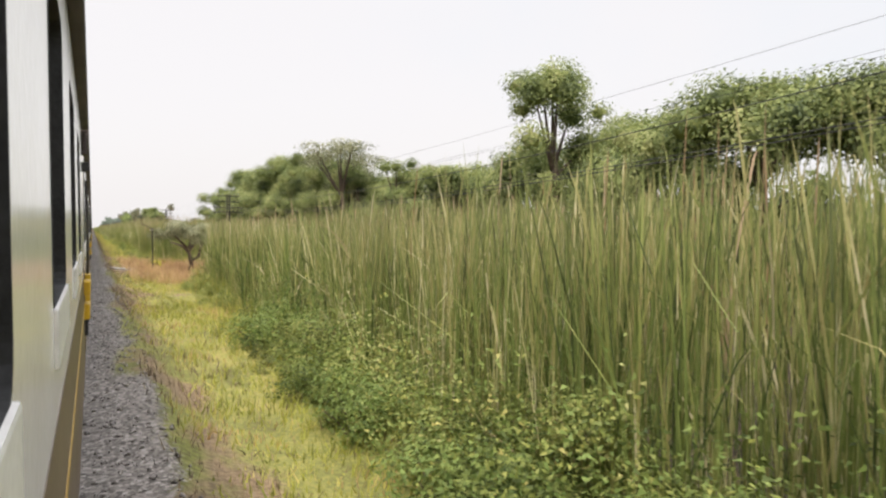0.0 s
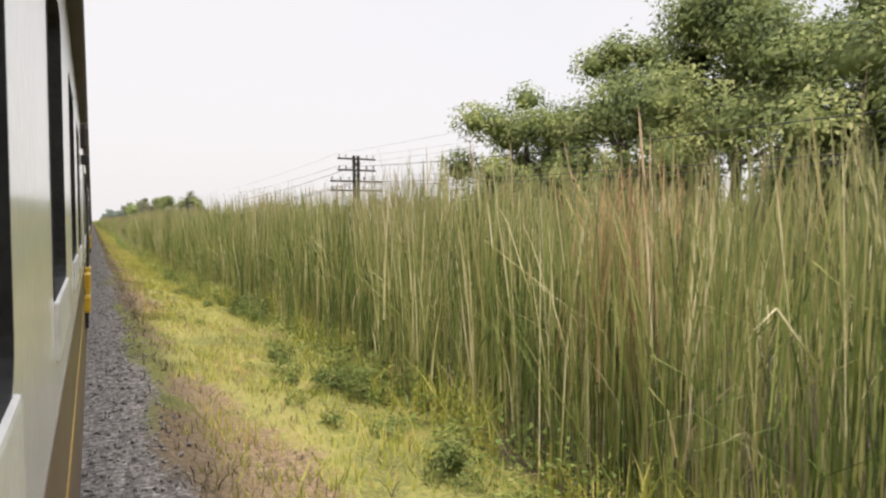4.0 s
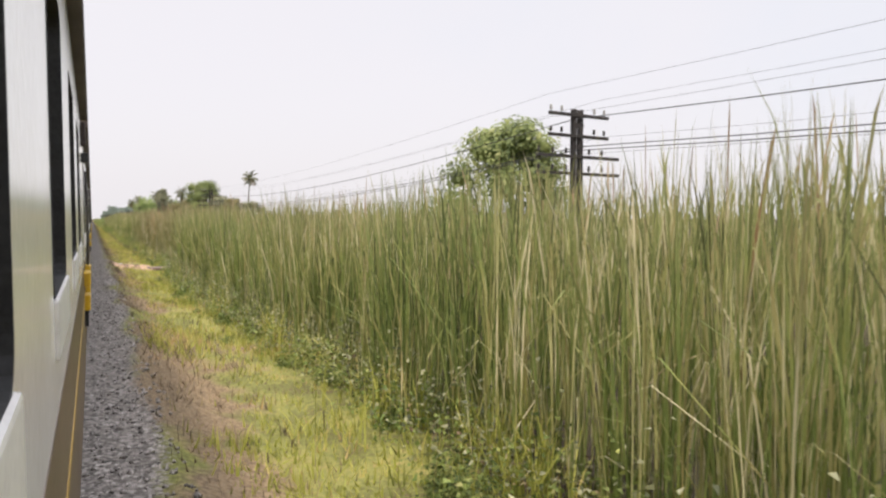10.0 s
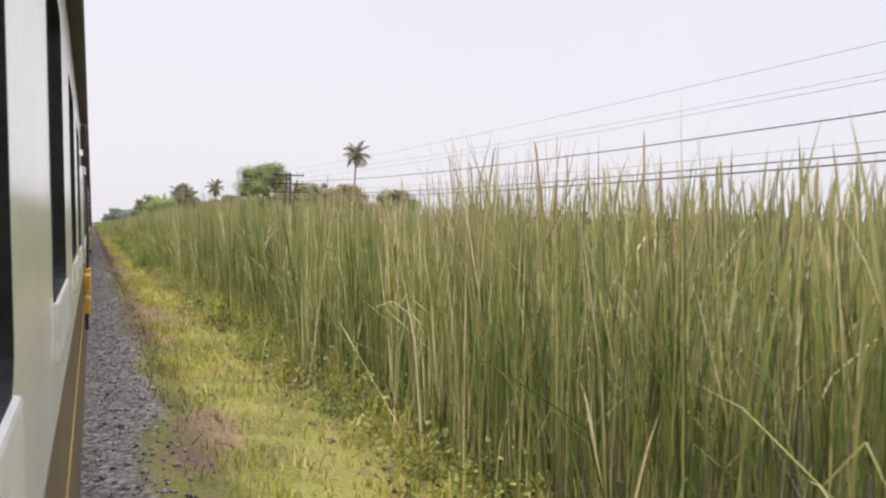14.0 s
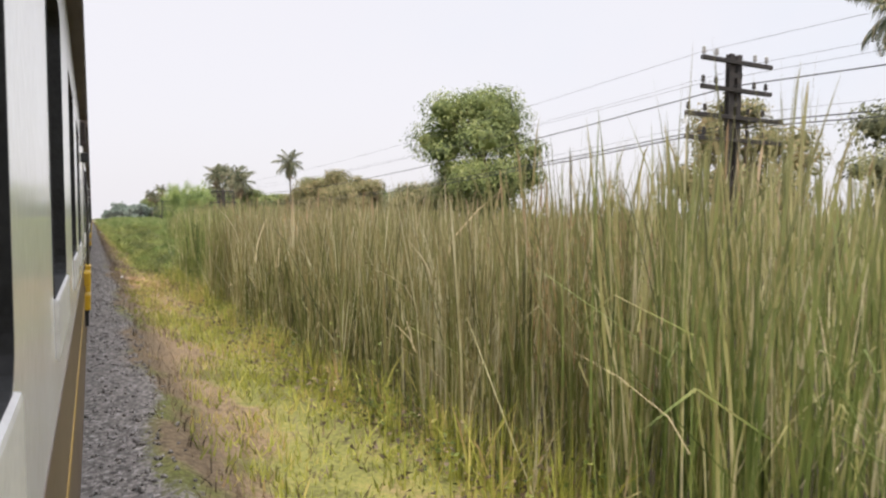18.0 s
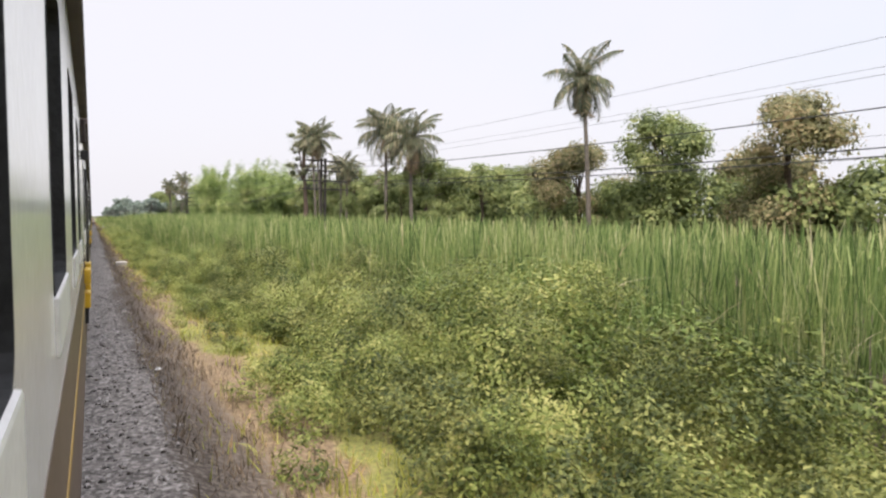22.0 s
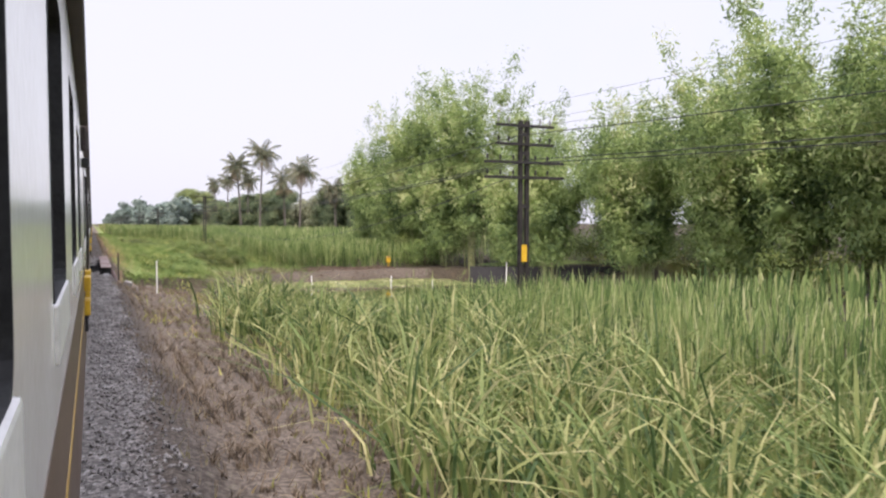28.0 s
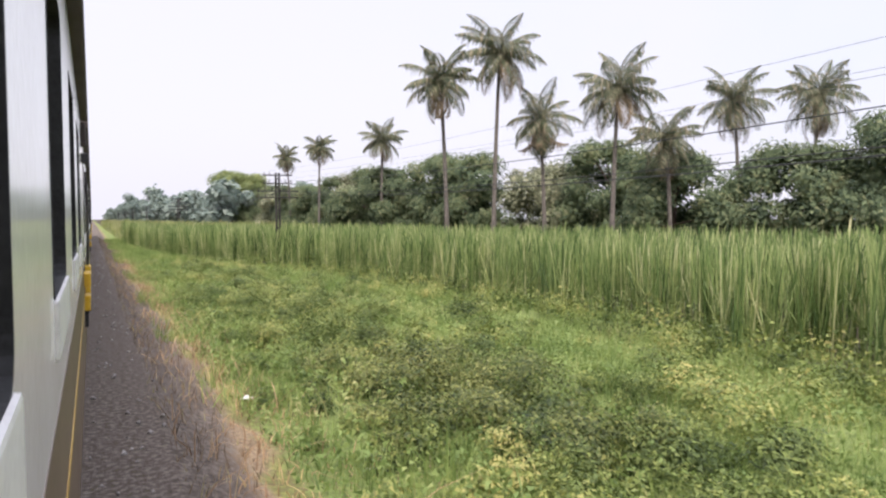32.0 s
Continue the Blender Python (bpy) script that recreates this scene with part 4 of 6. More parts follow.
def thicket(name, label, mat, count, y0, y1, x0, x1, r0, r1, top, leaf, seed, dens=1750, base=0.55):
    """Bushes of many sizes grown beside one another, each a mound of leafy lumps, with dark hollows between them."""
    g = np.random.default_rng(seed)
    placed = []
    for _ in range(count):
        x, y = g.uniform(x0, x1), g.uniform(y0, y1)
        edge = min(1.0, 0.35 + 0.65 * (x - x0) / 1.5)
        size = g.random() ** 1.4
        R = (r0 + (r1 - r0) * size) * 1.7 * edge
        H = top * (0.4 + 0.6 * size) * edge * (0.6 + 0.4 * base) * g.uniform(0.75, 1.05)
        if float(in_pond(np.array(x), np.array(y))) > -1.0 or float(blotch(x, y, 5.0, seed)) > base + 0.35:
            continue
        if all((x - p) ** 2 + (y - q) ** 2 > (0.72 * (R + w)) ** 2 for p, q, w, _h in placed):
            placed.append((x, y, R, H))
    pts, ways, sizes = [], [], []
    for x, y, R, H in placed:
        z0 = float(land(np.array(x), np.array(y)))
        n = 20
        d = g.normal(size=(n, 3))
        d[:, 2] = np.abs(d[:, 2]) * 0.9
        d /= np.linalg.norm(d, axis=1)[:, None]
        c = np.array([x, y, z0]) + d * np.array([R, R, H]) * g.uniform(0.5, 0.88, (n, 1))
        lump = g.uniform(0.26, 0.46, n) * min(R, H)
        for (cx, cy, cz), w, lr in zip(c, d, lump):
            p, sz, o = cloud([(cx, cy, cz, lr)], dens * 0.95, leaf * 1.0, 0.35, 0.85)
            pts.append(p)
            sizes.append(sz)
            ways.append(o * 0.6 + w * 0.7)
    v, q = leaves(np.concatenate(pts), np.concatenate(sizes), 0.2, 0.5, True, np.concatenate(ways))
    tagged(link_mesh(name, v, q, mat), label, "undergrowth", kind="stuff")


thicket("thicket", "bright feathery yellow-green weeds heaped beside the line", FEATHER, 560, 588, 704, 1.9, 5.6, 0.3, 0.65, 2.4, 0.052, 121)
thicket("thicket", "green weeds heaped beside the line", SHRUB, 520, 584, 704, 2.1, 5.8, 0.3, 0.65, 2.3, 0.052, 124)
thicket("thicket", "dark green bushy weeds beside the line", DARK_SHRUB, 620, 489, 590, 2.6, 9.4, 0.35, 0.75, 2.5, 0.056, 127, 1500, 0.8)
thicket("thicket", "tall yellow-green bushes beside the line", FEATHER, 150, 557, 590, 4.2, 9.5, 0.5, 0.9, 3.7, 0.065, 148, 1100, 0.8)
thicket("thicket", "tall leafy bushes beside the line", DARK_SHRUB, 180, 550, 590, 3.8, 9.5, 0.5, 1.0, 3.6, 0.065, 145, 1100, 0.8)
thicket("thicket", "yellow-green bushy weeds beside the line", FEATHER, 520, 489, 592, 2.0, 8.8, 0.3, 0.65, 2.4, 0.054, 130, 1500, 0.7)
thicket("thicket", "rank yellow-green weeds before the reeds", MEADOW, 260, 488, 548, 3.0, 9.6, 0.3, 0.7, 2.3, 0.058, 184, 1300, 0.8)
thicket("thicket", "tall dark green bush beside the line", DARK_SHRUB, 70, 529, 537, 3.5, 6.6, 0.45, 0.85, 3.3, 0.058, 151, 1500, 1.0)
thicket("thicket", "yellow-green weeds beside a tall bush", FEATHER, 90, 522, 534, 2.4, 6.5, 0.3, 0.6, 1.9, 0.055, 154, 1600, 0.8)
thicket("thicket", "rank green weeds round the foot of a telegraph pole", SHRUB, 240, 774, 802, 8.6, 14.5, 0.45, 0.9, 2.9, 0.075, 157, 900, 0.8)
thicket("thicket", "rank yellow-green weeds at the edge of the meadow", MEADOW, 170, 772, 804, 7.4, 13.5, 0.3, 0.6, 1.4, 0.075, 160, 900, 0.7)
thicket("thicket", "low green weeds spreading over the meadow", SHRUB, 520, 800, 852, 2.4, 9.0, 0.22, 0.5, 1.3, 0.056, 133)
thicket("thicket", "yellow-green weeds before the reeds", FEATHER, 140, -6, 19, 3.5, 5.6, 0.35, 0.75, 2.8, 0.052, 136, base=0.8)
thicket("thicket", "dark green weeds before the reeds", DARK_SHRUB, 90, -6, 19, 3.2, 5.2, 0.3, 0.6, 2.0, 0.052, 172, base=0.8)
thicket("thicket", "green weeds before the reeds", SHRUB, 150, 396, 448, 2.6, 5.0, 0.3, 0.6, 2.0, 0.05, 139)
thicket("thicket", "dusty green weeds at the foot of the reeds", SHRUB, 420, 60, 396, 2.9, 4.8, 0.2, 0.45, 1.2, 0.05, 142)


thicket("thicket", "weeds and climbers before the reeds", FEATHER, 60, 28, 40, 4.2, 5.9, 0.3, 0.6, 2.4, 0.05, 175, base=0.8)
thicket("thicket", "weeds heaped before the reeds", MEADOW, 90, 178, 204, 2.7, 4.6, 0.3, 0.6, 1.9, 0.05, 178, base=0.8)
thicket("thicket", "weeds heaped before the reeds", SHRUB, 80, 180, 206, 2.9, 4.8, 0.3, 0.6, 1.6, 0.05, 181, base=0.8)
thicket("thicket", "dark green creeper heaped into a long mound", DARK_SHRUB, 190, 764, 784, 9.2, 12.8, 0.45, 0.85, 3.0, 0.085, 163, 1000, 1.0)
thicket("thicket", "light green weeds on the pond bank", MEADOW, 150, 757, 768, 5.2, 8.3, 0.3, 0.6, 1.6, 0.075, 166, 1100, 0.9)
thicket("thicket", "leafy green weeds spreading over the meadow", SHRUB, 260, 800, 840, 4.0, 15.0, 0.3, 0.6, 1.2, 0.075, 169, 900)


thicket("thicket", "dark leafy weeds mounded on the meadow", DARK_SHRUB, 60, 806.5, 814, 3.4, 7.6, 0.35, 0.75, 1.9, 0.06, 187, 1300, 1.0)
thicket("thicket", "dark leafy weeds mounded on the meadow", SHRUB, 40, 816, 830, 3.2, 8.0, 0.35, 0.75, 1.6, 0.06, 190, 1300, 0.9)


def bank_weeds():
    """Weeds clinging to the eroded far bank of the pond."""
    n = 16000
    x, y = rng.uniform(1.8, 14, n), rng.uniform(748, 760, n)
    d = in_pond(x, y)
    ok = (d > -0.9) & (d < 0.12) & (waves(x * 2 + y, 59, 3.5) + 0.5 * waves(x - y, 60, 1.3) > -0.25)
    x, y = x[ok], y[ok]
    z = np.maximum(land(x, y), WATER_Z) + 0.28 * rng.random(len(x))
    v, q = leaves(np.stack([x, y, z], 1), rng.uniform(0.12, 0.3, len(x)), 0.5, 0.35)
    tagged(link_mesh("bank_weeds", v, q, SHRUB), "green weeds clinging to the eroded pond bank", "undergrowth", kind="stuff")


bank_weeds()


def seed_heads():
    n = 4200
    x, y = field_points(n, -30, 540, 0.9, 6)
    n = len(x)
    h = np.interp(y, RY, RH) * rng.uniform(0.8, 1.07, n)
    v, p = blades(np.stack([x, y, land(x, y) + h * 0.4], 1), h * 0.6, rng.uniform(0.02, 0.05, n), np.abs(rng.normal(0, 0.22, n)), 3, full=0.93)
    ob = link_mesh("cattail_spikes", v, p, SEED)
    tagged(ob, "brown cattail spikes standing above the reeds", "reeds", kind="stuff")


seed_heads()


def straws():
    """Dead pale stalks leaning out of the reeds."""
    n = 5200
    x, y = field_points(n, -30, 700, -0.4, 0.9)
    n = len(x)
    z = land(x, y) + 2.7 * rng.random(n) ** 1.3
    v, p = blades(np.stack([x, y, z], 1), rng.uniform(0.2, 1.3, n), rng.uniform(0.012, 0.034, n), 1.3 * rng.random(n) ** 1.5, 3)
    tagged(link_mesh("dead_straws", v, p, STRAW), "pale dead straws leaning out of the reeds", "straw", kind="stuff")


straws()


def bank_rubble():
    """Brown sticks, husks and shreds washed up on the bank of the pond."""
    n = 5200
    x = rng.uniform(8.3, 17.5, n)
    y = np.interp(x, [8.3, 11, 14, 17.5], [760.4, 761.2, 762.2, 762.6]) + 0.95 * rng.normal(size=n)
    ok = (in_pond(x, y) < -0.7) & (blotch(x, y, 0.9, 77) > 0.25)
    x, y = x[ok], y[ok]
    n = len(x)
    z = land(x, y) + 0.02 + 0.2 * rng.random(n) * blotch(x, y, 0.6, 78)
    v, p = leaves(np.stack([x, y, z], 1), rng.uniform(0.1, 0.42, n), 0.05, 0.16)
    v = v.reshape(n, 3, 3)
    v[:, :, 2] = z[:, None] + (v[:, :, 2] - z[:, None]) * 0.35
    tagged(link_mesh("bank_rubble", v, p, WITHERED), "brown sticks and husks strewn over the pond bank", "debris", kind="stuff")


bank_rubble()


def cut_stalks():
    """A heap of cut and withered stalks lying on the shoulder."""
    n = 1500
    x, y = rng.uniform(1.5, 3.9, n), 482.8 + 2.2 * rng.normal(size=n)
    z = land(x, y) + 0.02 + 0.22 * rng.random(n) ** 1.5 * np.exp(-((y - 482.8) / 2.5) ** 2)
    v, p = leaves(np.stack([x, y, z], 1), rng.uniform(0.12, 0.5, n), 0.05, 0.09)
    v = v.reshape(n, 3, 3)
    v[:, :, 2] = z[:, None] + (v[:, :, 2] - z[:, None]) * 0.3
    tagged(link_mesh("cut_stalks", v, p, DRY_PINK), "heap of brown cut stalks on the shoulder", "debris", kind="stuff")


cut_stalks()

# ---- the train ----
COACH, PITCH_LEN, NOSE = 24.2, 25.0, 11.2
SIDE, FAR = -0.12, -2.92


def ring_frame(y0, y1, z0, z1, x, depth, w, r=0.09, n=4):
    """A rounded rectangular frame, w wide, standing depth proud of the plane x."""
    def loop(o):
        pts = []
        for cy, cz, a0 in ((y1 - r, z1 - r, 0), (y0 + r, z1 - r, 90), (y0 + r, z0 + r, 180), (y1 - r, z0 + r, 270)):
            for k in range(n + 1):
                a = radians(a0 + 90 * k / n)
                pts.append((cy + (r + o) * math.cos(a), cz + (r + o) * math.sin(a)))
        return pts
    bm = bmesh.new()
    rings = []
    for px, o in ((x - 0.12, 0.0), (x + depth, 0.0), (x + depth, w), (x - 0.12, w)):
        rings.append([bm.verts.new((px, cy, cz)) for cy, cz in loop(o)])
    m = len(rings[0])
    for a, b in zip(rings, rings[1:] + rings[:1]):
        for k in range(m):
            bm.faces.new((a[k], a[(k + 1) % m], b[(k + 1) % m], b[k]))
    return bm


def make_coach():
    c = thing("railway_coach", "cream and brown railway coach with open windows on the rails", "train", "coaches of the train")
    openings = [(0.07 + 2.5 * k + COACH - NOSE, 1.28 + 2.5 * k + COACH - NOSE) for k in range(-5, 4)]
    z0, z1 = 2.31, 3.6
    T = 0.07
    def side_wall(bm, x0, x1):
        """One panel with window openings cut through it."""
        ys = [0] + [v for o in openings for v in o] + [COACH]
        zs = [1.92, z0, z1, 4.05]
        vert = {}

        def at(x, a, b):
            if (x, a, b) not in vert:
                vert[(x, a, b)] = bm.verts.new((x, ys[a], zs[b]))
            return vert[(x, a, b)]
        solid = {(a, b) for a in range(len(ys) - 1) for b in range(3) if not (b == 1 and a % 2)}
        for a, b in sorted(solid):
            bm.faces.new((at(x1, a, b), at(x1, a + 1, b), at(x1, a + 1, b + 1), at(x1, a, b + 1)))
            bm.faces.new((at(x0, a, b), at(x0, a, b + 1), at(x0, a + 1, b + 1), at(x0, a + 1, b)))
            for da, db, p, q in ((-1, 0, (a, b), (a, b + 1)), (1, 0, (a + 1, b + 1), (a + 1, b)), (0, -1, (a + 1, b), (a, b)), (0, 1, (a, b + 1), (a + 1, b + 1))):
                if (a + da, b + db) not in solid:
                    bm.faces.new((at(x0, *p), at(x1, *p), at(x1, *q), at(x0, *q)))
        bmesh.ops.recalc_face_normals(bm, faces=bm.faces)
        return bm

    part("cream_side", side_wall(bmesh.new(), SIDE - T, SIDE), CREAM, c, "glossy cream side panel")
    part("lower_side", boxed(SIDE - T, SIDE + 0.004, 0, COACH, 0.58, 1.92, 0.006), MAROON, c, "brown lower side")
    part("stripe", boxed(SIDE - 0.006, SIDE + 0.009, 0.02, COACH - 0.02, 1.42, 1.48), OCHRE, c, "thin ochre line")
    for a, b in openings:
        part("window_frame", ring_frame(a + 0.012, b - 0.012, z0 + 0.012, z1 - 0.012, SIDE, 0.003, 0.014), RUBBER, c, "black rubber window frame")
        part("window_sill", boxed(SIDE - 0.06, SIDE + 0.016, a + 0.02, b - 0.02, z0 - 0.2, z0 + 0.01, 0.012), SILL, c, "bright metal window sill")
    part("gutter", boxed(SIDE - 0.02, SIDE + 0.1, 0, COACH, 4.05, 4.3, 0.03), ROOF, c, "dark brown roof gutter")
    part("cream_side", side_wall(bmesh.new(), FAR, FAR + T), CREAM, c, "glossy cream side panel")
    part("lower_side", boxed(FAR, FAR + T, 0, COACH, 0.58, 1.92), MAROON, c, "brown lower side")
    part("gutter", boxed(FAR - 0.1, FAR + 0.02, 0, COACH, 4.05, 4.3), ROOF, c, "dark brown roof gutter")
    bm = bmesh.new()
    n = 12
    prof = [(SIDE + 0.03 - (SIDE - FAR + 0.06) * k / n, 4.28 + 0.42 * math.sin(math.pi * k / n) ** 0.7) for k in range(n + 1)]
    ends = [[bm.verts.new((x, y, z)) for x, z in prof] for y in (0, COACH)]
    for k in range(n):
        bm.faces.new((ends[0][k], ends[1][k], ends[1][k + 1], ends[0][k + 1]))
    bm.faces.new(ends[0][::-1])
    bm.faces.new(ends[1])
    part("roof", bm, ROOF, c, "curved dark brown roof", smooth=False)
    # floor, ceiling and added partition: inner shade of the coach put into near-black colour
    part("floor_pan", boxed(FAR + 0.075, SIDE - 0.075, 0.05, COACH - 0.05, 1.05, 1.2), SHADE_AND_NET, c)
    part("inner_ceiling", boxed(FAR + 0.075, SIDE - 0.075, 0.05, COACH - 0.05, 3.95, 4.03), SHADE_AND_NET, c)
    for y in (0.0, COACH - 0.06):
        part("end_wall", boxed(FAR + 0.075, SIDE - 0.075, y, y + 0.06, 1.2, 3.95), MAROON, c)
    part("added_partition", boxed(-1.57, -1.47, 0.3, COACH - 0.3, 1.21, 3.94), SHADE_AND_NET, c, "added partition with the shade of the inside put into its colour")
    part("bellows", boxed(-2.1, -0.95, COACH, COACH + 0.8, 1.2, 3.7, 0.05), RUBBER, c, "black gangway bellows")
    part("underframe", boxed(FAR + 0.3, SIDE - 0.3, 0.8, COACH - 0.8, 0.72, 1.03), STEEL, c)
    for yb in (4.0, COACH - 4.0):
        bog = part("bogie", boxed(FAR + 0.55, SIDE - 0.55, yb - 1.5, yb + 1.5, 0.35, 0.7, 0.04), STEEL, c)
        for yo in (-1.05, 1.05):
            for xo in (-2.05, -1.0):
                bm = bmesh.new()
                tube(bm, [(xo - 0.06, yb + yo, 0.51), (xo + 0.06, yb + yo, 0.51)], [0.42, 0.42], 20)
                part("wheel", bm, STEEL, bog)
    for xs in (SIDE, FAR):
        o = 1 if xs == SIDE else -1
        for yy in (COACH - 0.35, 0.35):
            st = part("step_plate", boxed(min(xs, xs + 0.09 * o), max(xs, xs + 0.09 * o), yy - 0.26, yy + 0.26, 1.63, 1.83, 0.02), YELLOW, c, "yellow entrance step")
            part("step_plate", boxed(min(xs, xs + 0.08 * o), max(xs, xs + 0.08 * o), yy - 0.24, yy + 0.24, 1.28, 1.50, 0.02), YELLOW, c, "yellow entrance step")
            part("step_bracket", boxed(min(xs, xs + 0.05 * o), max(xs, xs + 0.05 * o), yy - 0.2, yy + 0.2, 1.05, 1.28), RUBBER, c)
            bm = bmesh.new()
            tube(bm, [(xs + 0.05 * o, yy + 0.33, 1.9), (xs + 0.06 * o, yy + 0.33, 2.6), (xs + 0.05 * o, yy + 0.33, 3.3)], [0.016] * 3, 8)
            part("handrail", bm, STEEL, c, "dark steel handrail")
        lamp = part("marker_lamp", boxed(min(xs, xs + 0.10 * o), max(xs, xs + 0.10 * o), COACH - 0.25, COACH - 0.05, 3.42, 3.56, 0.02), RUBBER, c, "dark marker lamp")
        part("lamp_hood", boxed(min(xs, xs + 0.07 * o), max(xs, xs + 0.07 * o), COACH - 0.3, COACH - 0.05, 3.66, 4.0, 0.02), ROOF, lamp)
    return c


first = make_coach()
first.location = (0, NOSE - COACH - PITCH_LEN, 0)
for k in range(0, 37):
    copy_thing(first, pose(0, NOSE - COACH + PITCH_LEN * k, 0))


def make_track():
    for x in (-2.05, -1.0):
        bm = bmesh.new()
        box(bm, x - 0.035, x + 0.035, -60, 1600, 0.02, 0.09)
        box(bm, x - 0.01, x + 0.01, -60, 1600, -0.03, 0.02)
        ob = part("rail", bm, STEEL)
        tagged(ob, "worn steel rail on sleepers", "rail", "running rails", kind="structure")
    n = 1200
    yc = -60 + np.arange(n) * 0.7
    c = np.array([[x, y, z] for z in (-0.12, -0.02) for y in (-0.12, 0.12) for x in (-2.5, -0.55)])
    v = c[None] + np.stack([np.zeros(n), yc, np.zeros(n)], 1)[:, None]
    q = np.array([[0, 2, 3, 1], [4, 5, 7, 6], [0, 1, 5, 4], [2, 6, 7, 3], [0, 4, 6, 2], [1, 3, 7, 5]])
    ob = link_mesh("sleepers", v, [((np.arange(n) * 8)[:, None, None] + q[None]).reshape(-1, 4)], CONCRETE)
    tagged(ob, "concrete sleepers under the rails", "sleepers", kind="stuff")


make_track()

# ---- telegraph line ----
LINE_X = 12.2
POLE_Y = [4.2, 69.1, 132.6, 199.8, 264.7, 330.1, 395.1, 459.6, 522.0, 587.5, 651.1, 717.5, 783.5, 848.6, 913.4, 978.3, 1043, 1108, 1173]
ARMS = [(5.77, 1.08), (5.18, 1.08), (4.60, 1.5), (4.12, 1.5)]
TOP = 5.95


def insulator(x, z, parent):
    bm = bmesh.new()
    tube(bm, [(x, 0, z), (x, 0, z + 0.10)], [0.012, 0.012], 6)
    pin = part("pin", bm, STEEL, parent)
    bm = bmesh.new()
    tube(bm, [(x, 0, z + 0.06), (x, 0, z + 0.10), (x, 0, z + 0.11), (x, 0, z + 0.17), (x, 0, z + 0.20)], [0.045, 0.045, 0.032, 0.04, 0.015], 8)
    part("insulator", bm, PORCELAIN if z > 5.5 else STEEL, parent)


def make_pole():
    p = thing("telegraph_pole", "dark twin-post telegraph pole with four crossarms and insulators", "utility pole", "telegraph poles")
    for x in (-0.12, 0.12):
        bm = bmesh.new()
        prof = [(-0.065, -0.012), (0.065, -0.012), (0.065, 0.012), (0.03, 0.02), (0.03, 0.08), (0.065, 0.088), (0.065, 0.11), (-0.065, 0.11), (-0.065, 0.088),
                (-0.03, 0.08), (-0.03, 0.02), (-0.065, 0.012)]
        ends = [[bm.verts.new((x + px, py, z)) for px, py in prof] for z in (-1.6, TOP)]
        for k in range(12):
            bm.faces.new((ends[0][k], ends[0][(k + 1) % 12], ends[1][(k + 1) % 12], ends[1][k]))
        bm.faces.new(ends[0][::-1])
        bm.faces.new(ends[1])
        part("post", bm, STEEL, p)
    for k, (z, half) in enumerate(ARMS):
        arm = part("crossarm", boxed(-half, half, -0.09, -0.014, z - 0.045, z + 0.045, 0.008), STEEL, p)
        for fx in ((-0.9, -0.55, 0.55, 0.9) if k < 2 else (-0.92, -0.6, -0.28, 0.28, 0.6)):
            insulator(fx * half, z + 0.045, arm)
    for z in (5.5, 4.9, 3.2, 1.9):
        part("tie_plate", boxed(-0.2, 0.2, -0.013, 0.0, z - 0.06, z + 0.06), STEEL, p)
    return p


pole = make_pole()
pole.location = (LINE_X, POLE_Y[0], 0)
poles = {}
for k, y in enumerate(POLE_Y[1:]):
    poles[y] = copy_thing(pole, pose(LINE_X + 0.2 * math.sin(k * 2.1), y, {264.7: -0.25, 522.0: -0.35, 459.6: 0.15}.get(y, 0.05 * math.sin(k * 1.7)), 0.8 * math.sin(k * 3.3), 0.8 * math.cos(k * 2.3), 4 * math.sin(k)))


def ring(parent, x, z, r):
    bm = bmesh.new()
    tube(bm, [(x + r * math.cos(a * math.tau / 20), -0.12, z + r * math.sin(a * math.tau / 20)) for a in range(20)] + [(x + r, -0.12, z)], [0.022] * 21, 6)
    part("cable_coil", bm, WIRE, parent, "coil of spare black cable")


ring(poles[522.0], 0.75, 4.15, 0.3)
ring(poles[783.5], 1.0, 3.95, 0.33)
part("yellow_marker", boxed(-0.1, 0.1, -0.03, -0.016, 1.4, 1.95), YELLOW, poles[717.5], "yellow marker plate")
bm = bmesh.new()
tube(bm, [(-0.1, 0.05, 3.4), (-0.7, 1.6, -1.2)], [0.06, 0.06], 8)
part("brace", bm, STEEL, poles[330.1], "diagonal bracing strut")


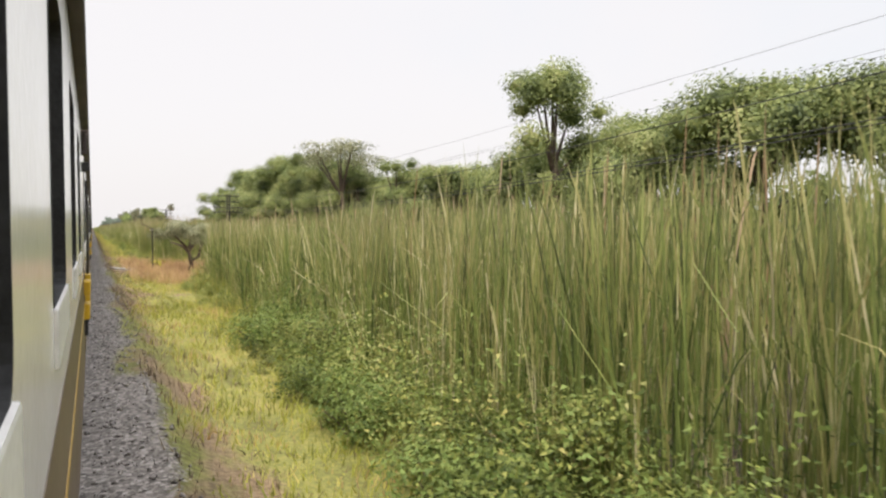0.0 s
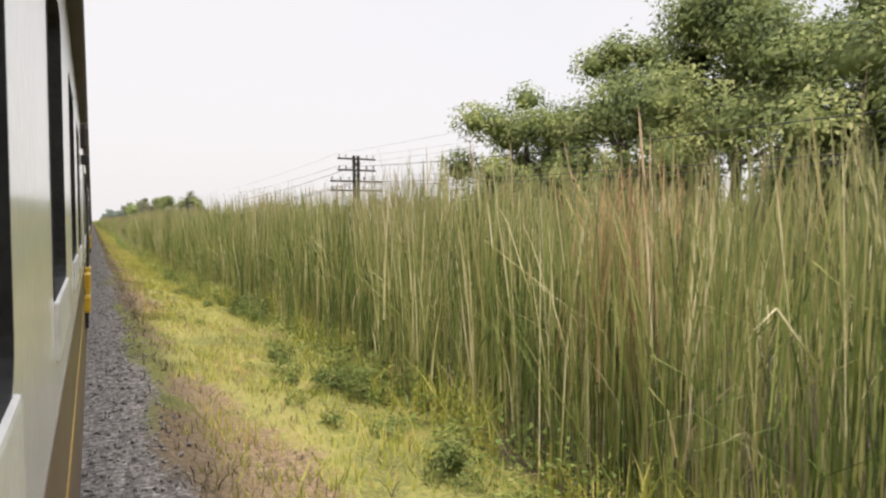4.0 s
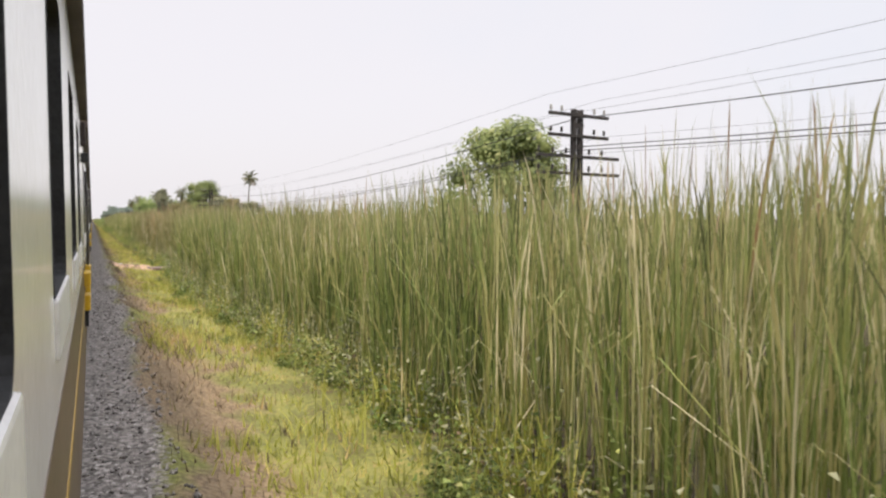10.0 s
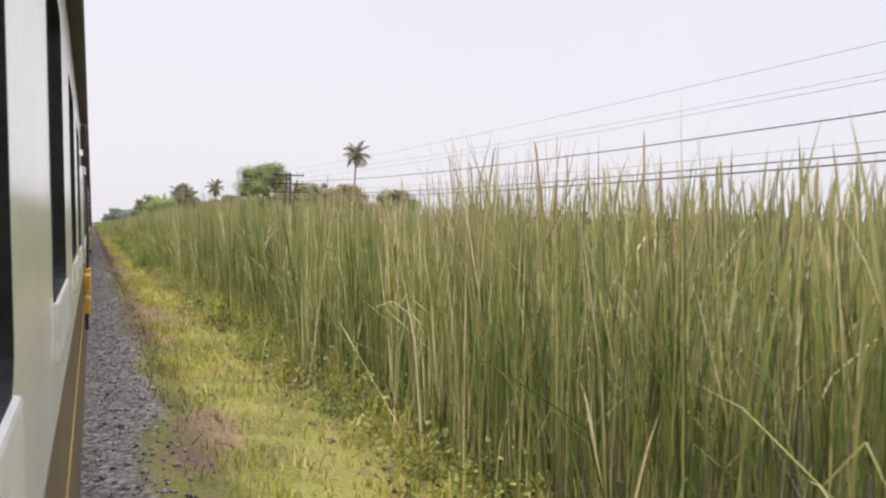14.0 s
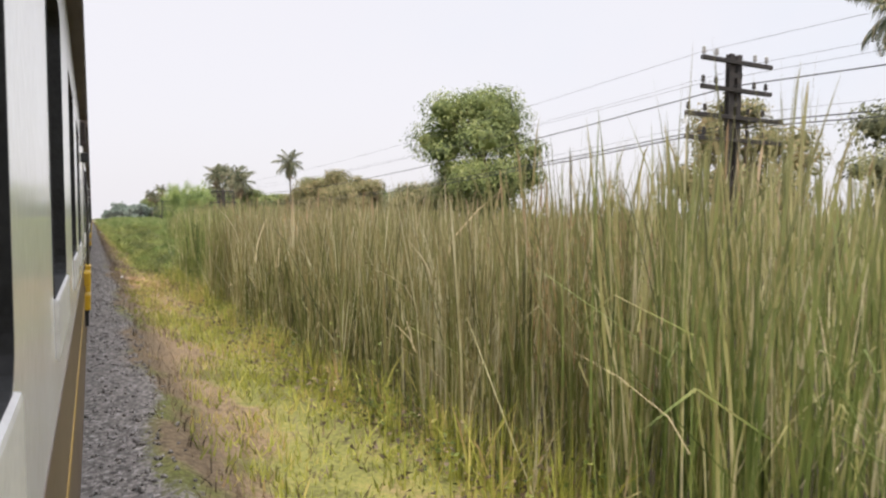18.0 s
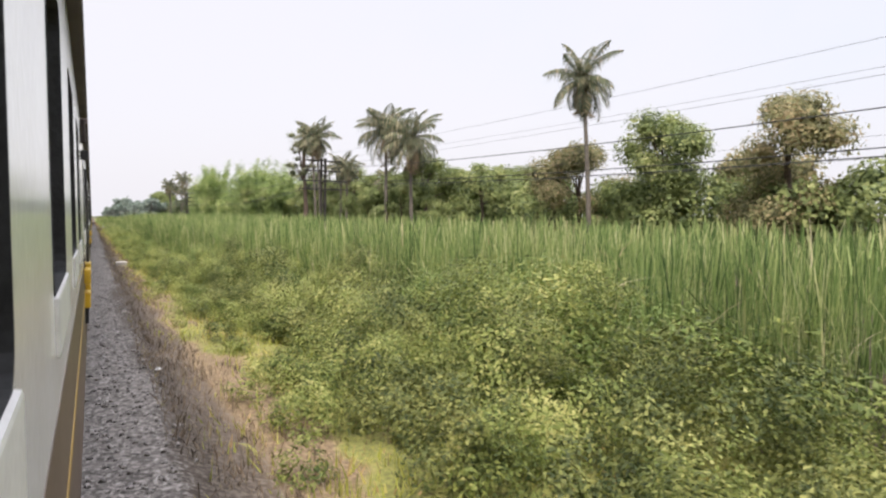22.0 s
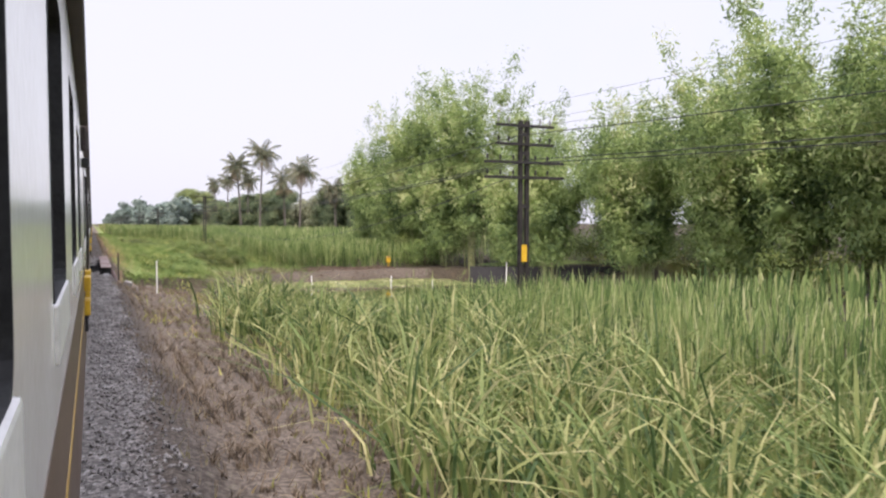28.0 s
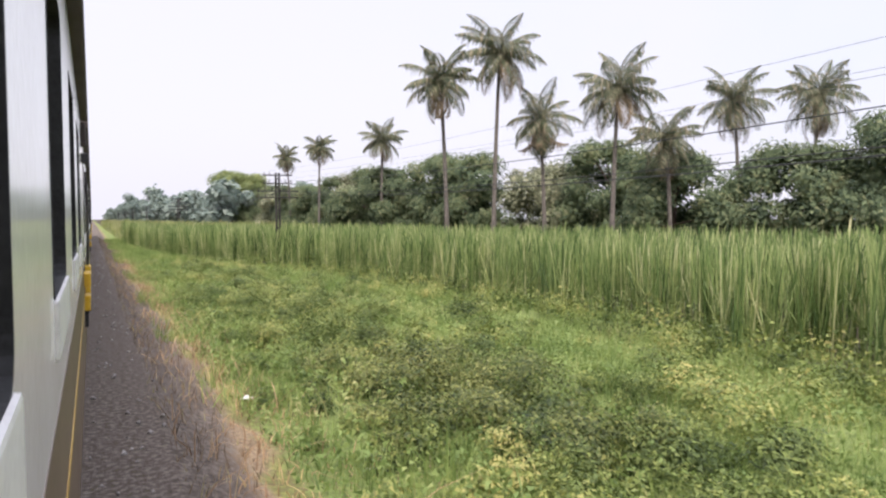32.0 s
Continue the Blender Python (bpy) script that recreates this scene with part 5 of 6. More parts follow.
def make_wires():
    runs = [(-0.97, 6.05, 0.6), (0.97, 6.05, 0.66), (-0.9, 5.42, 0.55), (0.9, 4.95, 0.85), (-0.05, 5.42, 0.95), (0.1, 4.64, 0.85), (-0.1, 4.52, 0.9), (-1.3, 4.3, 0.8)]
    for j, (dx, z, sag) in enumerate(runs):
        cu = bpy.data.curves.new("telegraph_wire", "CURVE")
        cu.dimensions, cu.bevel_depth, cu.bevel_resolution = "3D", 0.013 if j in (4, 5, 6) else 0.0038, 1
        sp = cu.splines.new("POLY")
        pts = []
        for a, b in zip(POLE_Y, POLE_Y[1:]):
            for i in range(12):
                f = i / 12
                pts.append((LINE_X + dx, a + (b - a) * f, z - 4 * sag * f * (1 - f)))
        sp.points.add(len(pts) - 1)
        for q, w in zip(sp.points, pts):
            q.co = (*w, 1)
        cu.materials.append(WIRE)
        tagged(new("telegraph_wire", cu), "thin dark wire sagging between telegraph poles", "wire", "telegraph wires")
    cu = bpy.data.curves.new("telegraph_wire", "CURVE")
    cu.dimensions, cu.bevel_depth, cu.bevel_resolution = "3D", 0.012, 1
    sp = cu.splines.new("POLY")
    sp.points.add(24)
    for i, q in enumerate(sp.points):
        f = i / 24
        q.co = (LINE_X - 0.3, 717.5 + 66 * f, 4.1 - 4 * 2.7 * f * (1 - f), 1)
    cu.materials.append(WIRE)
    tagged(new("telegraph_wire", cu), "slack cable hanging low over the pond", "wire", "telegraph wires")


make_wires()

# ---- trees ----


def make_tree(name, label, x, y, top, width, mat=None, seed=1, low=0.35, leaf=0.31, dens=230, lumps_n=19, gaps=0.0, group="trees beside the line", squash=0.8):
    """A broad tree: tapered trunk, limbs that reach into the lumps of an uneven crown."""
    r = random.Random(seed)
    base = float(land(np.array(x), np.array(y)))
    t = thing(name, label, "tree", group, (x, y, base))
    H = top - base
    lumps = []
    lumps_n = int(lumps_n * 1.9)
    for k in range(lumps_n):
        a = k * 2.4 + r.uniform(-0.4, 0.4)
        f = r.random()
        zz = H * (low + (0.93 - low) * f)
        reach = width * 0.5 * math.sqrt(max(0.05, 1 - ((f - 0.35) / 0.75) ** 2)) * r.uniform(0.35, 0.95)
        rad = width * r.uniform(0.10, 0.20)
        lumps.append((math.cos(a) * reach, math.sin(a) * reach, min(zz, H - rad * 0.8), rad))
    lumps.append((0, 0, H - width * 0.14, width * 0.15))
    bm = bmesh.new()
    tr = max(0.12, H * 0.022)
    tube(bm, [(0, 0, -0.3), (tr, 0.1, H * 0.2), (0.1, -tr, H * 0.45), (0, 0, H * 0.75)], [tr * 1.3, tr, tr * 0.7, tr * 0.25], 8)
    part("trunk", bm, BARK, t)
    for lx, ly, lz, lr in lumps[::4]:
        bm = bmesh.new()
        z0 = min(lz * 0.8, H * 0.5)
        tube(bm, [(0.05, 0, z0), (lx * 0.5, ly * 0.5, (z0 + lz) / 2 + 0.2), (lx * 0.95, ly * 0.95, lz)], [tr * 0.5, tr * 0.32, tr * 0.1], 5)
        part("limb", bm, BARK, t)
    if y < 140 and not gaps:
        leaf, dens = leaf * 0.68, dens * 1.75
    v, q = crown_mesh(lumps, dens * 0.95, leaf * 0.85, 0.45, squash, gaps=gaps, core=0 if gaps > 0.4 else 0.5)
    link_mesh("crown", v, q, mat or TREE_LEAF, t)
    return t


def make_palm(x, y, top, lean=0.0, az=0.0, frond=4.2, n=28, droop=1.0, seed=1, mat=None, label="tall coconut palm with a feathery crown"):
    """Coconut palm: ringed leaning trunk and a head of arching fronds with leaflets."""
    r = random.Random(seed)
    base = float(land(np.array(x), np.array(y)))
    t = thing("coconut_palm", label, "palm tree", "coconut palms", (x, y, base))
    H = top - base - 1.9
    lx, ly = lean * math.cos(az), lean * math.sin(az)
    bm = bmesh.new()
    m = 14
    tube(bm, [(lx * (k / m) ** 1.6, ly * (k / m) ** 1.6, -0.3 + (H + 0.3) * k / m) for k in range(m + 1)],
         [0.24 - 0.10 * k / m + (0.14 if k == 0 else 0) + 0.012 * (k % 2) for k in range(m + 1)], 9)
    part("trunk", bm, PALM_BARK, t)
    for k in range(n):
        f = k / n
        a = k * 2.399 + r.uniform(-0.45, 0.45)
        up = 1.3 - 2.25 * f * droop + r.uniform(-0.25, 0.25)
        L = frond * r.uniform(0.85, 1.15)
        d = Vector((math.cos(a), math.sin(a), 0))
        pts, cur, ang = [], Vector((lx, ly, H)), up
        steps = 9
        for i in range(steps + 1):
            pts.append(cur.copy())
            cur = cur + (d * math.cos(ang) + Vector((0, 0, 1)) * math.sin(ang)) * (L / steps)
            ang -= (0.05 + 0.15 * i / steps) * (1.1 + 0.3 * f)
        vs, qs, ts = [], [], []
        side = d.cross(Vector((0, 0, 1)))
        for i in range(steps):
            A, B = pts[i], pts[i + 1]
            w = 0.045 * (1 - i / steps) + 0.01
            o = len(vs)
            vs += [A - side * w, A + side * w, B + side * w, B - side * w]
            qs.append((o, o + 1, o + 2, o + 3))
            for h in range(5):
                q = A.lerp(B, h / 5)
                g = (i + h / 5) / steps
                ll = frond * 0.25 * math.sin(math.pi * min(1, 0.16 + 0.86 * g)) + 0.12
                fwd = (B - A).normalized()
                for sg in (-1, 1):
                    tip = q + (side * sg * 0.75 + fwd * 0.55 + Vector((0, 0, -0.45 - 0.75 * r.random()))) * ll * r.uniform(0.7, 1.15)
                    mid = q + (side * sg * 0.5 + fwd * 0.35 + Vector((0, 0, -0.08))) * ll
                    o = len(vs)
                    vs += [q, mid + fwd * 0.05, tip, mid - fwd * 0.05]
                    qs.append((o, o + 1, o + 2, o + 3))
        link_mesh("frond", [tuple(v) for v in vs], [qs], mat or (PALM_DRY if f > 0.86 else PALM_LEAF), t, "dry brown frond" if f > 0.86 else "")
    bm = bmesh.new()
    for k in range(6):
        a = k * 1.05
        bmesh.ops.create_icosphere(bm, subdivisions=1, radius=0.15, matrix=pose(lx + 0.24 * math.cos(a), ly + 0.24 * math.sin(a), H - 0.28))
    part("coconuts", bm, PALM_DRY, t, "bunch of coconuts")
    return t


def make_bamboo(x, y, top, spread, seed=1, canes=18, per=190):
    """A bamboo clump: arching canes that carry sprays of narrow leaves."""
    r = random.Random(seed)
    base = max(float(land(np.array(x), np.array(y))), WATER_Z)
    t = thing("bamboo_clump", "dense green bamboo clump with arching canes", "bamboo", "bamboo clumps by the pond", (x, y, base))
    H = top - base
    pos, way, masses = [], [], []
    for k in range(canes):
        a = r.uniform(0, math.tau)
        out = spread * math.sqrt(r.random())
        h = H * r.uniform(0.72, 1.07)
        b0 = r.uniform(0.1, 1.1)
        pts = []
        for i in range(9):
            f = i / 8
            rad = b0 + out * f ** 1.7
            z = h * (f - 0.16 * max(0, f - 0.6) ** 1.2 * (1 + out / spread))
            pts.append((rad * math.cos(a), rad * math.sin(a), z))
        bm = bmesh.new()
        tube(bm, pts, [0.055 - 0.045 * i / 8 for i in range(9)], 5)
        part("cane", bm, CANE, t)
        P = np.array(pts)
        for i in (2, 3, 4, 5, 6):
            m = (pts[i][0] + r.gauss(0, 0.3), pts[i][1] + r.gauss(0, 0.3), pts[i][2], r.uniform(1.0, 1.9) * (1.2 - 0.06 * i))
            if i < 5:
                masses.append(m)
            d = rng.normal(size=(per, 3))
            d /= np.linalg.norm(d, axis=1)[:, None]
            pos.append(np.array(m[:3]) + d * (m[3] * np.clip(np.abs(rng.normal(0.75, 0.22, per)), 0, 1.15))[:, None] * np.array([1.05, 1.05, 0.8]))
            way.append(d)
        f = 0.16 + 0.84 * rng.random(110) ** 0.6
        i = np.minimum((f * 8).astype(int), 7)
        fr = (f * 8 - i)[:, None]
        c = P[i] * (1 - fr) + P[i + 1] * fr
        c = np.repeat(c + rng.normal(0, 0.38, c.shape) * (0.5 + 0.6 * f[:, None]), 5, axis=0)
        pos.append(c + rng.normal(0, 0.22, c.shape))
        way.append(rng.normal(size=c.shape) * 0.6 + np.array([0, 0, 0.6]))
    p = np.concatenate(pos)
    p[:, 2] = np.maximum(p[:, 2], 0.1)
    v, (q,) = leaves(p, rng.uniform(0.2, 0.46, len(p)), 0.8, 0.32, True, np.concatenate(way))
    lv, lf, off = [v], [], len(v)
    for x0, y0, z0, r0 in masses:
        w = ICO_V * (r0 * 0.35 * rng.uniform(0.6, 1.2, (len(ICO_V), 1))) + np.array([x0, y0, z0])
        lv.append(w)
        lf.append(ICO_F + off)
        off += len(w)
    link_mesh("foliage", np.concatenate(lv), [q, np.concatenate(lf)], BAMBOO_LEAF, t)
    return t


def shrub_mesh(name, seed, mat, leaf=0.1, n=13, dens=640, stems=4):
    """A low leafy shrub about one metre across, on thin stems."""
    r = random.Random(seed)
    t = thing(name, "leafy green shrub on the track shoulder", "shrub", "shrubs beside the line")
    lumps = [(r.uniform(-0.55, 0.55), r.uniform(-0.55, 0.55), r.uniform(0.15, 0.85), r.uniform(0.24, 0.40)) for _ in range(n)]
    for lx, ly, lz, lr in lumps[:stems]:
        bm = bmesh.new()
        tube(bm, [(lx * 0.2, ly * 0.2, -0.1), (lx * 0.6, ly * 0.6, lz * 0.6), (lx, ly, lz)], [0.014, 0.010, 0.004], 4)
        part("stem", bm, BARK, t)
    v, q = crown_mesh(lumps, dens, leaf, 0.2, 0.85, 0.5, 0.1, 0)
    v[:, 2] = np.abs(v[:, 2])
    link_mesh("foliage", v, q, mat, t)
    return t


# trees of the first stretch
make_tree("roadside_tree", "tall dark green tree with a rounded crown", 27, 35, 13.4, 8.5, seed=3, low=0.2)
for x, y, top, w, sd in ((31, 30, 9.5, 11, 181), (30, 41, 9.5, 11, 182), (26, 19, 9.5, 10, 183), (25, 7, 10.5, 9, 184), (33, 54, 8.5, 11, 185)):
    make_tree("roadside_tree", "leafy green tree in a tree belt behind the reeds", x, y, top, w, seed=sd, low=0.05)
make_tree("roadside_tree", "leafy green tree behind the reeds", 26, 24, 8.5, 9, seed=4, low=0.15)
make_tree("roadside_tree", "leafy green tree behind the reeds", 28, 14, 9, 9, seed=5, low=0.15)
make_tree("roadside_tree", "leafy green tree behind the reeds", 27, 48, 8.0, 8, seed=6, low=0.15)
make_tree("mango_tree", "dense dark green tree with a round crown", 30, 67, 10.4, 8, seed=7, low=0.15, dens=220)
make_tree("feathery_tree", "pale feathery tree with sparse grey branches", 27.2, 77.5, 14.0, 11.0, GREY_LEAF, seed=8, low=0.74, gaps=0.45, dens=130, leaf=0.22, lumps_n=20, squash=0.4)
make_tree("roadside_tree", "grey-green tree behind the reeds", 31, 83, 10.5, 9, GREY_LEAF, seed=145, low=0.15)
make_tree("roadside_tree", "grey-green tree behind the reeds", 33, 75, 9.0, 9, seed=146, low=0.15)
make_tree("roadside_tree", "olive green tree behind the reeds", 27.7, 90, 13.4, 9, seed=9, low=0.2)
make_tree("roadside_tree", "olive green tree behind the reeds", 26, 100, 13.8, 11, seed=10, low=0.15)
for x, y, top, w, sd in ((27.5, 95, 10.8, 10, 301), (25, 104.5, 11.2, 10, 302), (29.5, 86, 12.2, 11, 303), (24.6, 113.5, 11.6, 9, 304), (28.5, 107, 12.6, 11, 305), (30, 79, 10.5, 11, 306), (27.5, 99.5, 12.8, 10, 307)):
    make_tree("roadside_tree", "olive green tree in a tree belt behind the reeds", x, y, top, w, seed=sd, low=0.0, lumps_n=22)
make_tree("roadside_tree", "large leafy green tree behind the reeds", 25.4, 120, 12.8, 11, seed=11, low=0.04, lumps_n=26)
make_tree("roadside_tree", "large leafy green tree behind the reeds", 25, 110, 12.2, 11, seed=12, low=0.04, lumps_n=26)
make_tree("roadside_tree", "spreading green tree behind the reeds", 24, 125.5, 12.4, 9, seed=113, low=0.05, lumps_n=24)
make_tree("roadside_tree", "spreading green tree behind the reeds", 22, 131, 10.6, 8.5, seed=13, low=0.2)
make_tree("roadside_tree", "low dark green tree behind the reeds", 30.5, 60, 9.0, 8, seed=193, low=0.1)
make_tree("roadside_tree", "low dark green tree behind the reeds", 33, 67, 9.6, 8, seed=194, low=0.1)
make_palm(28.5, 53, 8.2, 0.5, 1.0, 2.8, 18, droop=1.2, seed=195)
# second stretch
make_tree("round_bush", "round dark green bush behind the reeds", 30, 219, 5.8, 7, seed=14, low=0.1)
make_tree("roadside_tree", "solitary green tree behind the reeds", 23.6, 285, 8.9, 9.5, seed=15, low=0.1, dens=200)
make_tree("low_tree", "low grey-green tree with reddish twigs", 37, 524, 6.8, 9, RUST_LEAF, seed=191, low=0.05, gaps=0.15)
make_tree("low_tree", "low grey-green tree with reddish twigs", 39.5, 532, 7.4, 10, GREY_LEAF, seed=192, low=0.05, gaps=0.15)
make_palm(45.8, 473.4, 18.0, 1.2, 0.5, 3.4, 20, seed=21, label="tall solitary coconut palm with a small crown")
make_tree("rain_tree", "feathery bright green tree behind the reeds", 38, 512, 17.2, 16, TREE_LEAF, seed=16, low=0.0, leaf=0.34, dens=170, gaps=0.15, lumps_n=30)
for x, y, top, w, sd in ((37, 452, 8.8, 8, 17), (36, 466, 9.8, 9, 18), (37, 478, 10.5, 9, 19), (40, 440, 7.5, 8, 20)):
    make_tree("low_tree", "low grey-green tree with reddish twigs", x, y, top, w, RUST_LEAF if sd % 2 else GREY_LEAF, seed=sd, low=0.2, gaps=0.2)
make_tree("flowering_tree", "broad tree with rust-tinted foliage", 36.4, 556, 11.0, 13, RUST_LEAF, seed=22, low=0.05, lumps_n=22)
make_tree("flowering_tree", "broad tree with rust-tinted foliage", 38, 547, 8.8, 9, RUST_LEAF, seed=23, low=0.05)
make_palm(39.7, 596, 17.0, 0.8, 2.0, 4.0, 28, droop=1.35, seed=24)
# palms and trees of the third stretch
for x, y, top, w, sd, mt in ((44, 580, 11.5, 10, 31, RUST_LEAF), (45, 592, 12, 11, 30, None), (45, 604, 10.2, 11, 32, RUST_LEAF), (38, 612, 8.5, 8, 33, None), (37, 624, 10.5, 9, 34, None), (40, 638, 9, 9, 35, None),
                             (42, 652, 10, 10, 36, None), (44, 668, 12, 11, 37, None), (42, 686, 12.5, 10, 38, None), (45, 700, 11, 11, 39, None),
                             (46, 641, 9.5, 10, 142, None), (47, 632, 9.5, 10, 143, None), (48, 623, 9.5, 11, 144, None), (48, 703, 12, 12, 146, None), (51, 713, 13, 12, 147, None), (52, 677, 8, 13, 148, None), (52, 660, 8, 13, 149, None), (50, 622, 9.5, 10, 40, None), (52, 690, 11, 11, 41, None)):
    make_tree("roadside_tree", "dense mixed green tree in a tree belt", x, y, top, w, mt, seed=sd, low=0.1, lumps_n=16)
make_palm(32.6, 626, 15.4, 0.6, 1.0, 4.7, 32, droop=1.1, seed=42)
make_palm(33.3, 620, 13.6, 0.5, 4.0, 4.7, 32, droop=1.1, seed=43)
make_palm(38.6, 674.4, 19.6, 1.0, 2.2, 3.6, 24, seed=44)
make_palm(39.2, 659, 13.0, 0.5, 0.2, 3.4, 22, droop=1.25, seed=45)
make_palm(41, 646, 10.5, 0.5, 0.2, 2.6, 18, seed=46)
make_tree("tall_tree", "tall thin feathery tree among palms", 38.1, 681, 21.5, 7, GREY_LEAF, seed=47, low=0.5, gaps=0.3, dens=90)
make_palm(33.7, 656, 17.5, 0.6, 3.0, 4.2, 30, droop=1.15, seed=48)
make_palm(40, 664, 13.5, 0.6, 1.0, 3.6, 26, droop=1.25, seed=49)
# bamboo by the pond
for x, y, top, sp, sd in ((31, 776.5, 12, 4, 50), (36, 777, 18, 6, 51), (32.5, 766, 18.5, 6, 52), (34, 757, 20, 6, 53), (38, 750, 10.5, 5, 54), (42, 742, 15, 6, 55), (41, 733, 19, 6, 56),
                          (37, 724, 17, 6, 57), (36, 714, 15, 6, 58), (45, 760, 18, 6, 59), (45, 722, 17, 6, 60), (38, 704, 12.5, 5, 61), (33, 760, 11, 5, 62), (36, 753, 9.5, 5, 63), (33, 768, 15, 5, 64),
                          (39, 739, 13, 5.5, 65), (38, 729, 13, 5.5, 66), (37, 719, 12, 5.5, 67), (47, 750, 13.5, 6, 68), (49, 738, 16, 6, 69), (31, 770, 9, 4, 70)):
    make_bamboo(x, y, top, sp, sd)
rb = random.Random(61)
for k in range(13):
    make_tree("roadside_tree", "low bushy tree in a tree belt", rb.uniform(46, 54), 548 + 13 * k + rb.uniform(-3, 3), rb.uniform(6.5, 9.5), rb.uniform(11, 14), TREE_LEAF if k % 3 else RUST_LEAF,
              seed=160 + k, low=0.02, lumps_n=14, dens=95, leaf=0.46)
# palm grove beyond the pond
for x, y, top, ln, az, fr, dr, sd in ((34.2, 853.5, 20.6, 1.2, 0.5, 4.0, 1.0, 71), (30.5, 856, 17.6, 1.0, 3.5, 3.6, 1.05, 72), (41, 844.5, 16.2, 0.8, 0.3, 4.0, 1.0, 73),
                                      (40, 853, 14.6, 0.6, 2.0, 3.8, 1.5, 74), (62.7, 848, 17.6, 0.8, 2, 4.2, 1.1, 75), (66, 842, 17.4, 0.8, 0, 4.2, 1.15, 76),
                                      (40, 895, 17.0, 0.8, 1, 3.6, 1.0, 77), (40, 927, 18.8, 0.8, 1, 3.4, 1, 78), (40, 948, 18.6, 0.8, 3, 3.4, 1.1, 79),
                                      (72, 832, 15.5, 1, 1, 4.0, 1.1, 80), (70, 824, 14.5, 1, 1, 4.0, 1.2, 81), (50, 846, 12.5, 0.6, 2, 3.6, 1.2, 82)):
    make_palm(x, y, top, ln, az, fr * 1.15, 30, dr, sd)
rt = random.Random(90)
for k in range(26):
    y = 812 + k * 9.5
    x = 58 - 12 * min(1, k / 8) + rt.uniform(-4, 5) + (10 if k < 4 else 0)
    make_tree("grove_tree", "dense dark green tree in a coconut grove", x, y, rt.uniform(9.5, 13), rt.uniform(12, 16), GROVE_LEAF if k % 6 else GREY_LEAF,
              seed=100 + k, low=0.02, lumps_n=20, dens=125, leaf=0.43)
make_tree("umbrella_tree", "flat-topped tree over the far tree belt", 42, 1032, 19, 16, seed=140, low=0.55)
make_tree("umbrella_tree", "flat-topped tree over the far tree belt", 44, 1010, 17, 14, seed=141, low=0.5)


def far_woods():
    """The tree belt where the line runs into the distance, its haze put into the leaf colour."""
    pts = []
    r = random.Random(5)
    for k in range(230):
        y = 985 + 9 * k
        x = 27 + r.uniform(-3, 40) + 0.005 * (y - 985)
        h = r.uniform(10, 15) + min(9.0, 0.02 * (y - 985)) * r.uniform(0.5, 1.2)
        for j in range(5):
            rr = r.uniform(2.5, 4.5)
            pts.append((x + r.uniform(-4, 4), y + r.uniform(-5, 5), -1 + r.uniform(rr, h - rr * 0.5), rr))
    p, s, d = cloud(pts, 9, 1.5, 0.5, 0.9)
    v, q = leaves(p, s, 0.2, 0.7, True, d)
    tagged(link_mesh("far_woods", v, q, HAZED_LEAF), "distant belt of trees with haze put into the leaf colour", "trees", kind="stuff")


far_woods()


def understory():
    """Bushes grown together under the tree belts, along (y from, y to, x at each end, height)."""
    r = random.Random(19)
    for y0, y1, xa, xb, top in ((545, 722, 44, 49, 6.0), (430, 545, 44, 44, 3.6), (806, 1010, 62, 46, 5.5), (85, 132, 31, 28, 4.5), (4, 85, 33, 33, 5.0)):
        n = int((y1 - y0) * 0.9)
        lumps = []
        for k in range(n):
            f = (k + r.random()) / n
            rad = r.uniform(1.2, 2.4)
            lumps.append((xa + (xb - xa) * f + r.uniform(-3, 4), y0 + (y1 - y0) * f, r.uniform(0.0, max(0.5, top - rad)), rad))
        v, q = crown_mesh(lumps, 60, 0.42, 0.5, 0.85, 0.6, 0.2, 0)
        tagged(link_mesh("understory", v, q, GROVE_LEAF if y0 > 800 else TREE_LEAF), "low bushes grown together under a belt of trees", "undergrowth", kind="stuff")


understory()

# ---- shrubs and bushes ----
kinds = [shrub_mesh("shrub", 201, SHRUB, 0.05, 14, 1500), shrub_mesh("shrub", 202, SHRUB, 0.052, 14, 1450), shrub_mesh("shrub", 203, MEADOW, 0.048, 15, 1500), shrub_mesh("shrub", 204, SHRUB, 0.045, 15, 1600)]
rs = random.Random(11)
spots = [(4.0, 322, 1.7), (4.2, 400, 1.7), (5.2, 410, 1.6), (3.6, 432, 1.2), (4.2, 447, 1.4), (3.6, 12, 1.2), (3.4, 6, 1.5), (4.4, 3, 1.6), (3.8, 195, 1.0), (3.6, 190, 1.0), (3.9, 220, 1.1)]
for k in range(56):
    y = 490 + k * 2.15 + rs.uniform(-1, 1)
    late = y < 585
    if k % 3 == 0:
        spots.append((rs.uniform(2.9, 5.0), y, rs.uniform(0.8, 1.6)))
    if k % 4 == 1:
        spots.append((rs.uniform(4.5, 7.5), y + 0.7, rs.uniform(1.2, 1.9)))
    if late and k % 4 == 0:
        spots.append((rs.uniform(6.5, 10), y + 1.4, rs.uniform(1.3, 2.1)))
for k in range(34):
    spots.append((rs.uniform(2.9, 5.0), 612 + k * 2.5, rs.uniform(0.8, 1.5)))
for k in range(30):
    spots.append((rs.uniform(3.2, 10), 792 + k * 1.8 + rs.uniform(-1, 1), rs.uniform(0.6, 1.1)))
for k in range(20):
    f = k / 19
    spots.append((9.6 + 2.8 * f + rs.uniform(-0.7, 0.7), 783 - 17 * f + rs.uniform(-0.8, 0.8), rs.uniform(1.5, 2.1)))
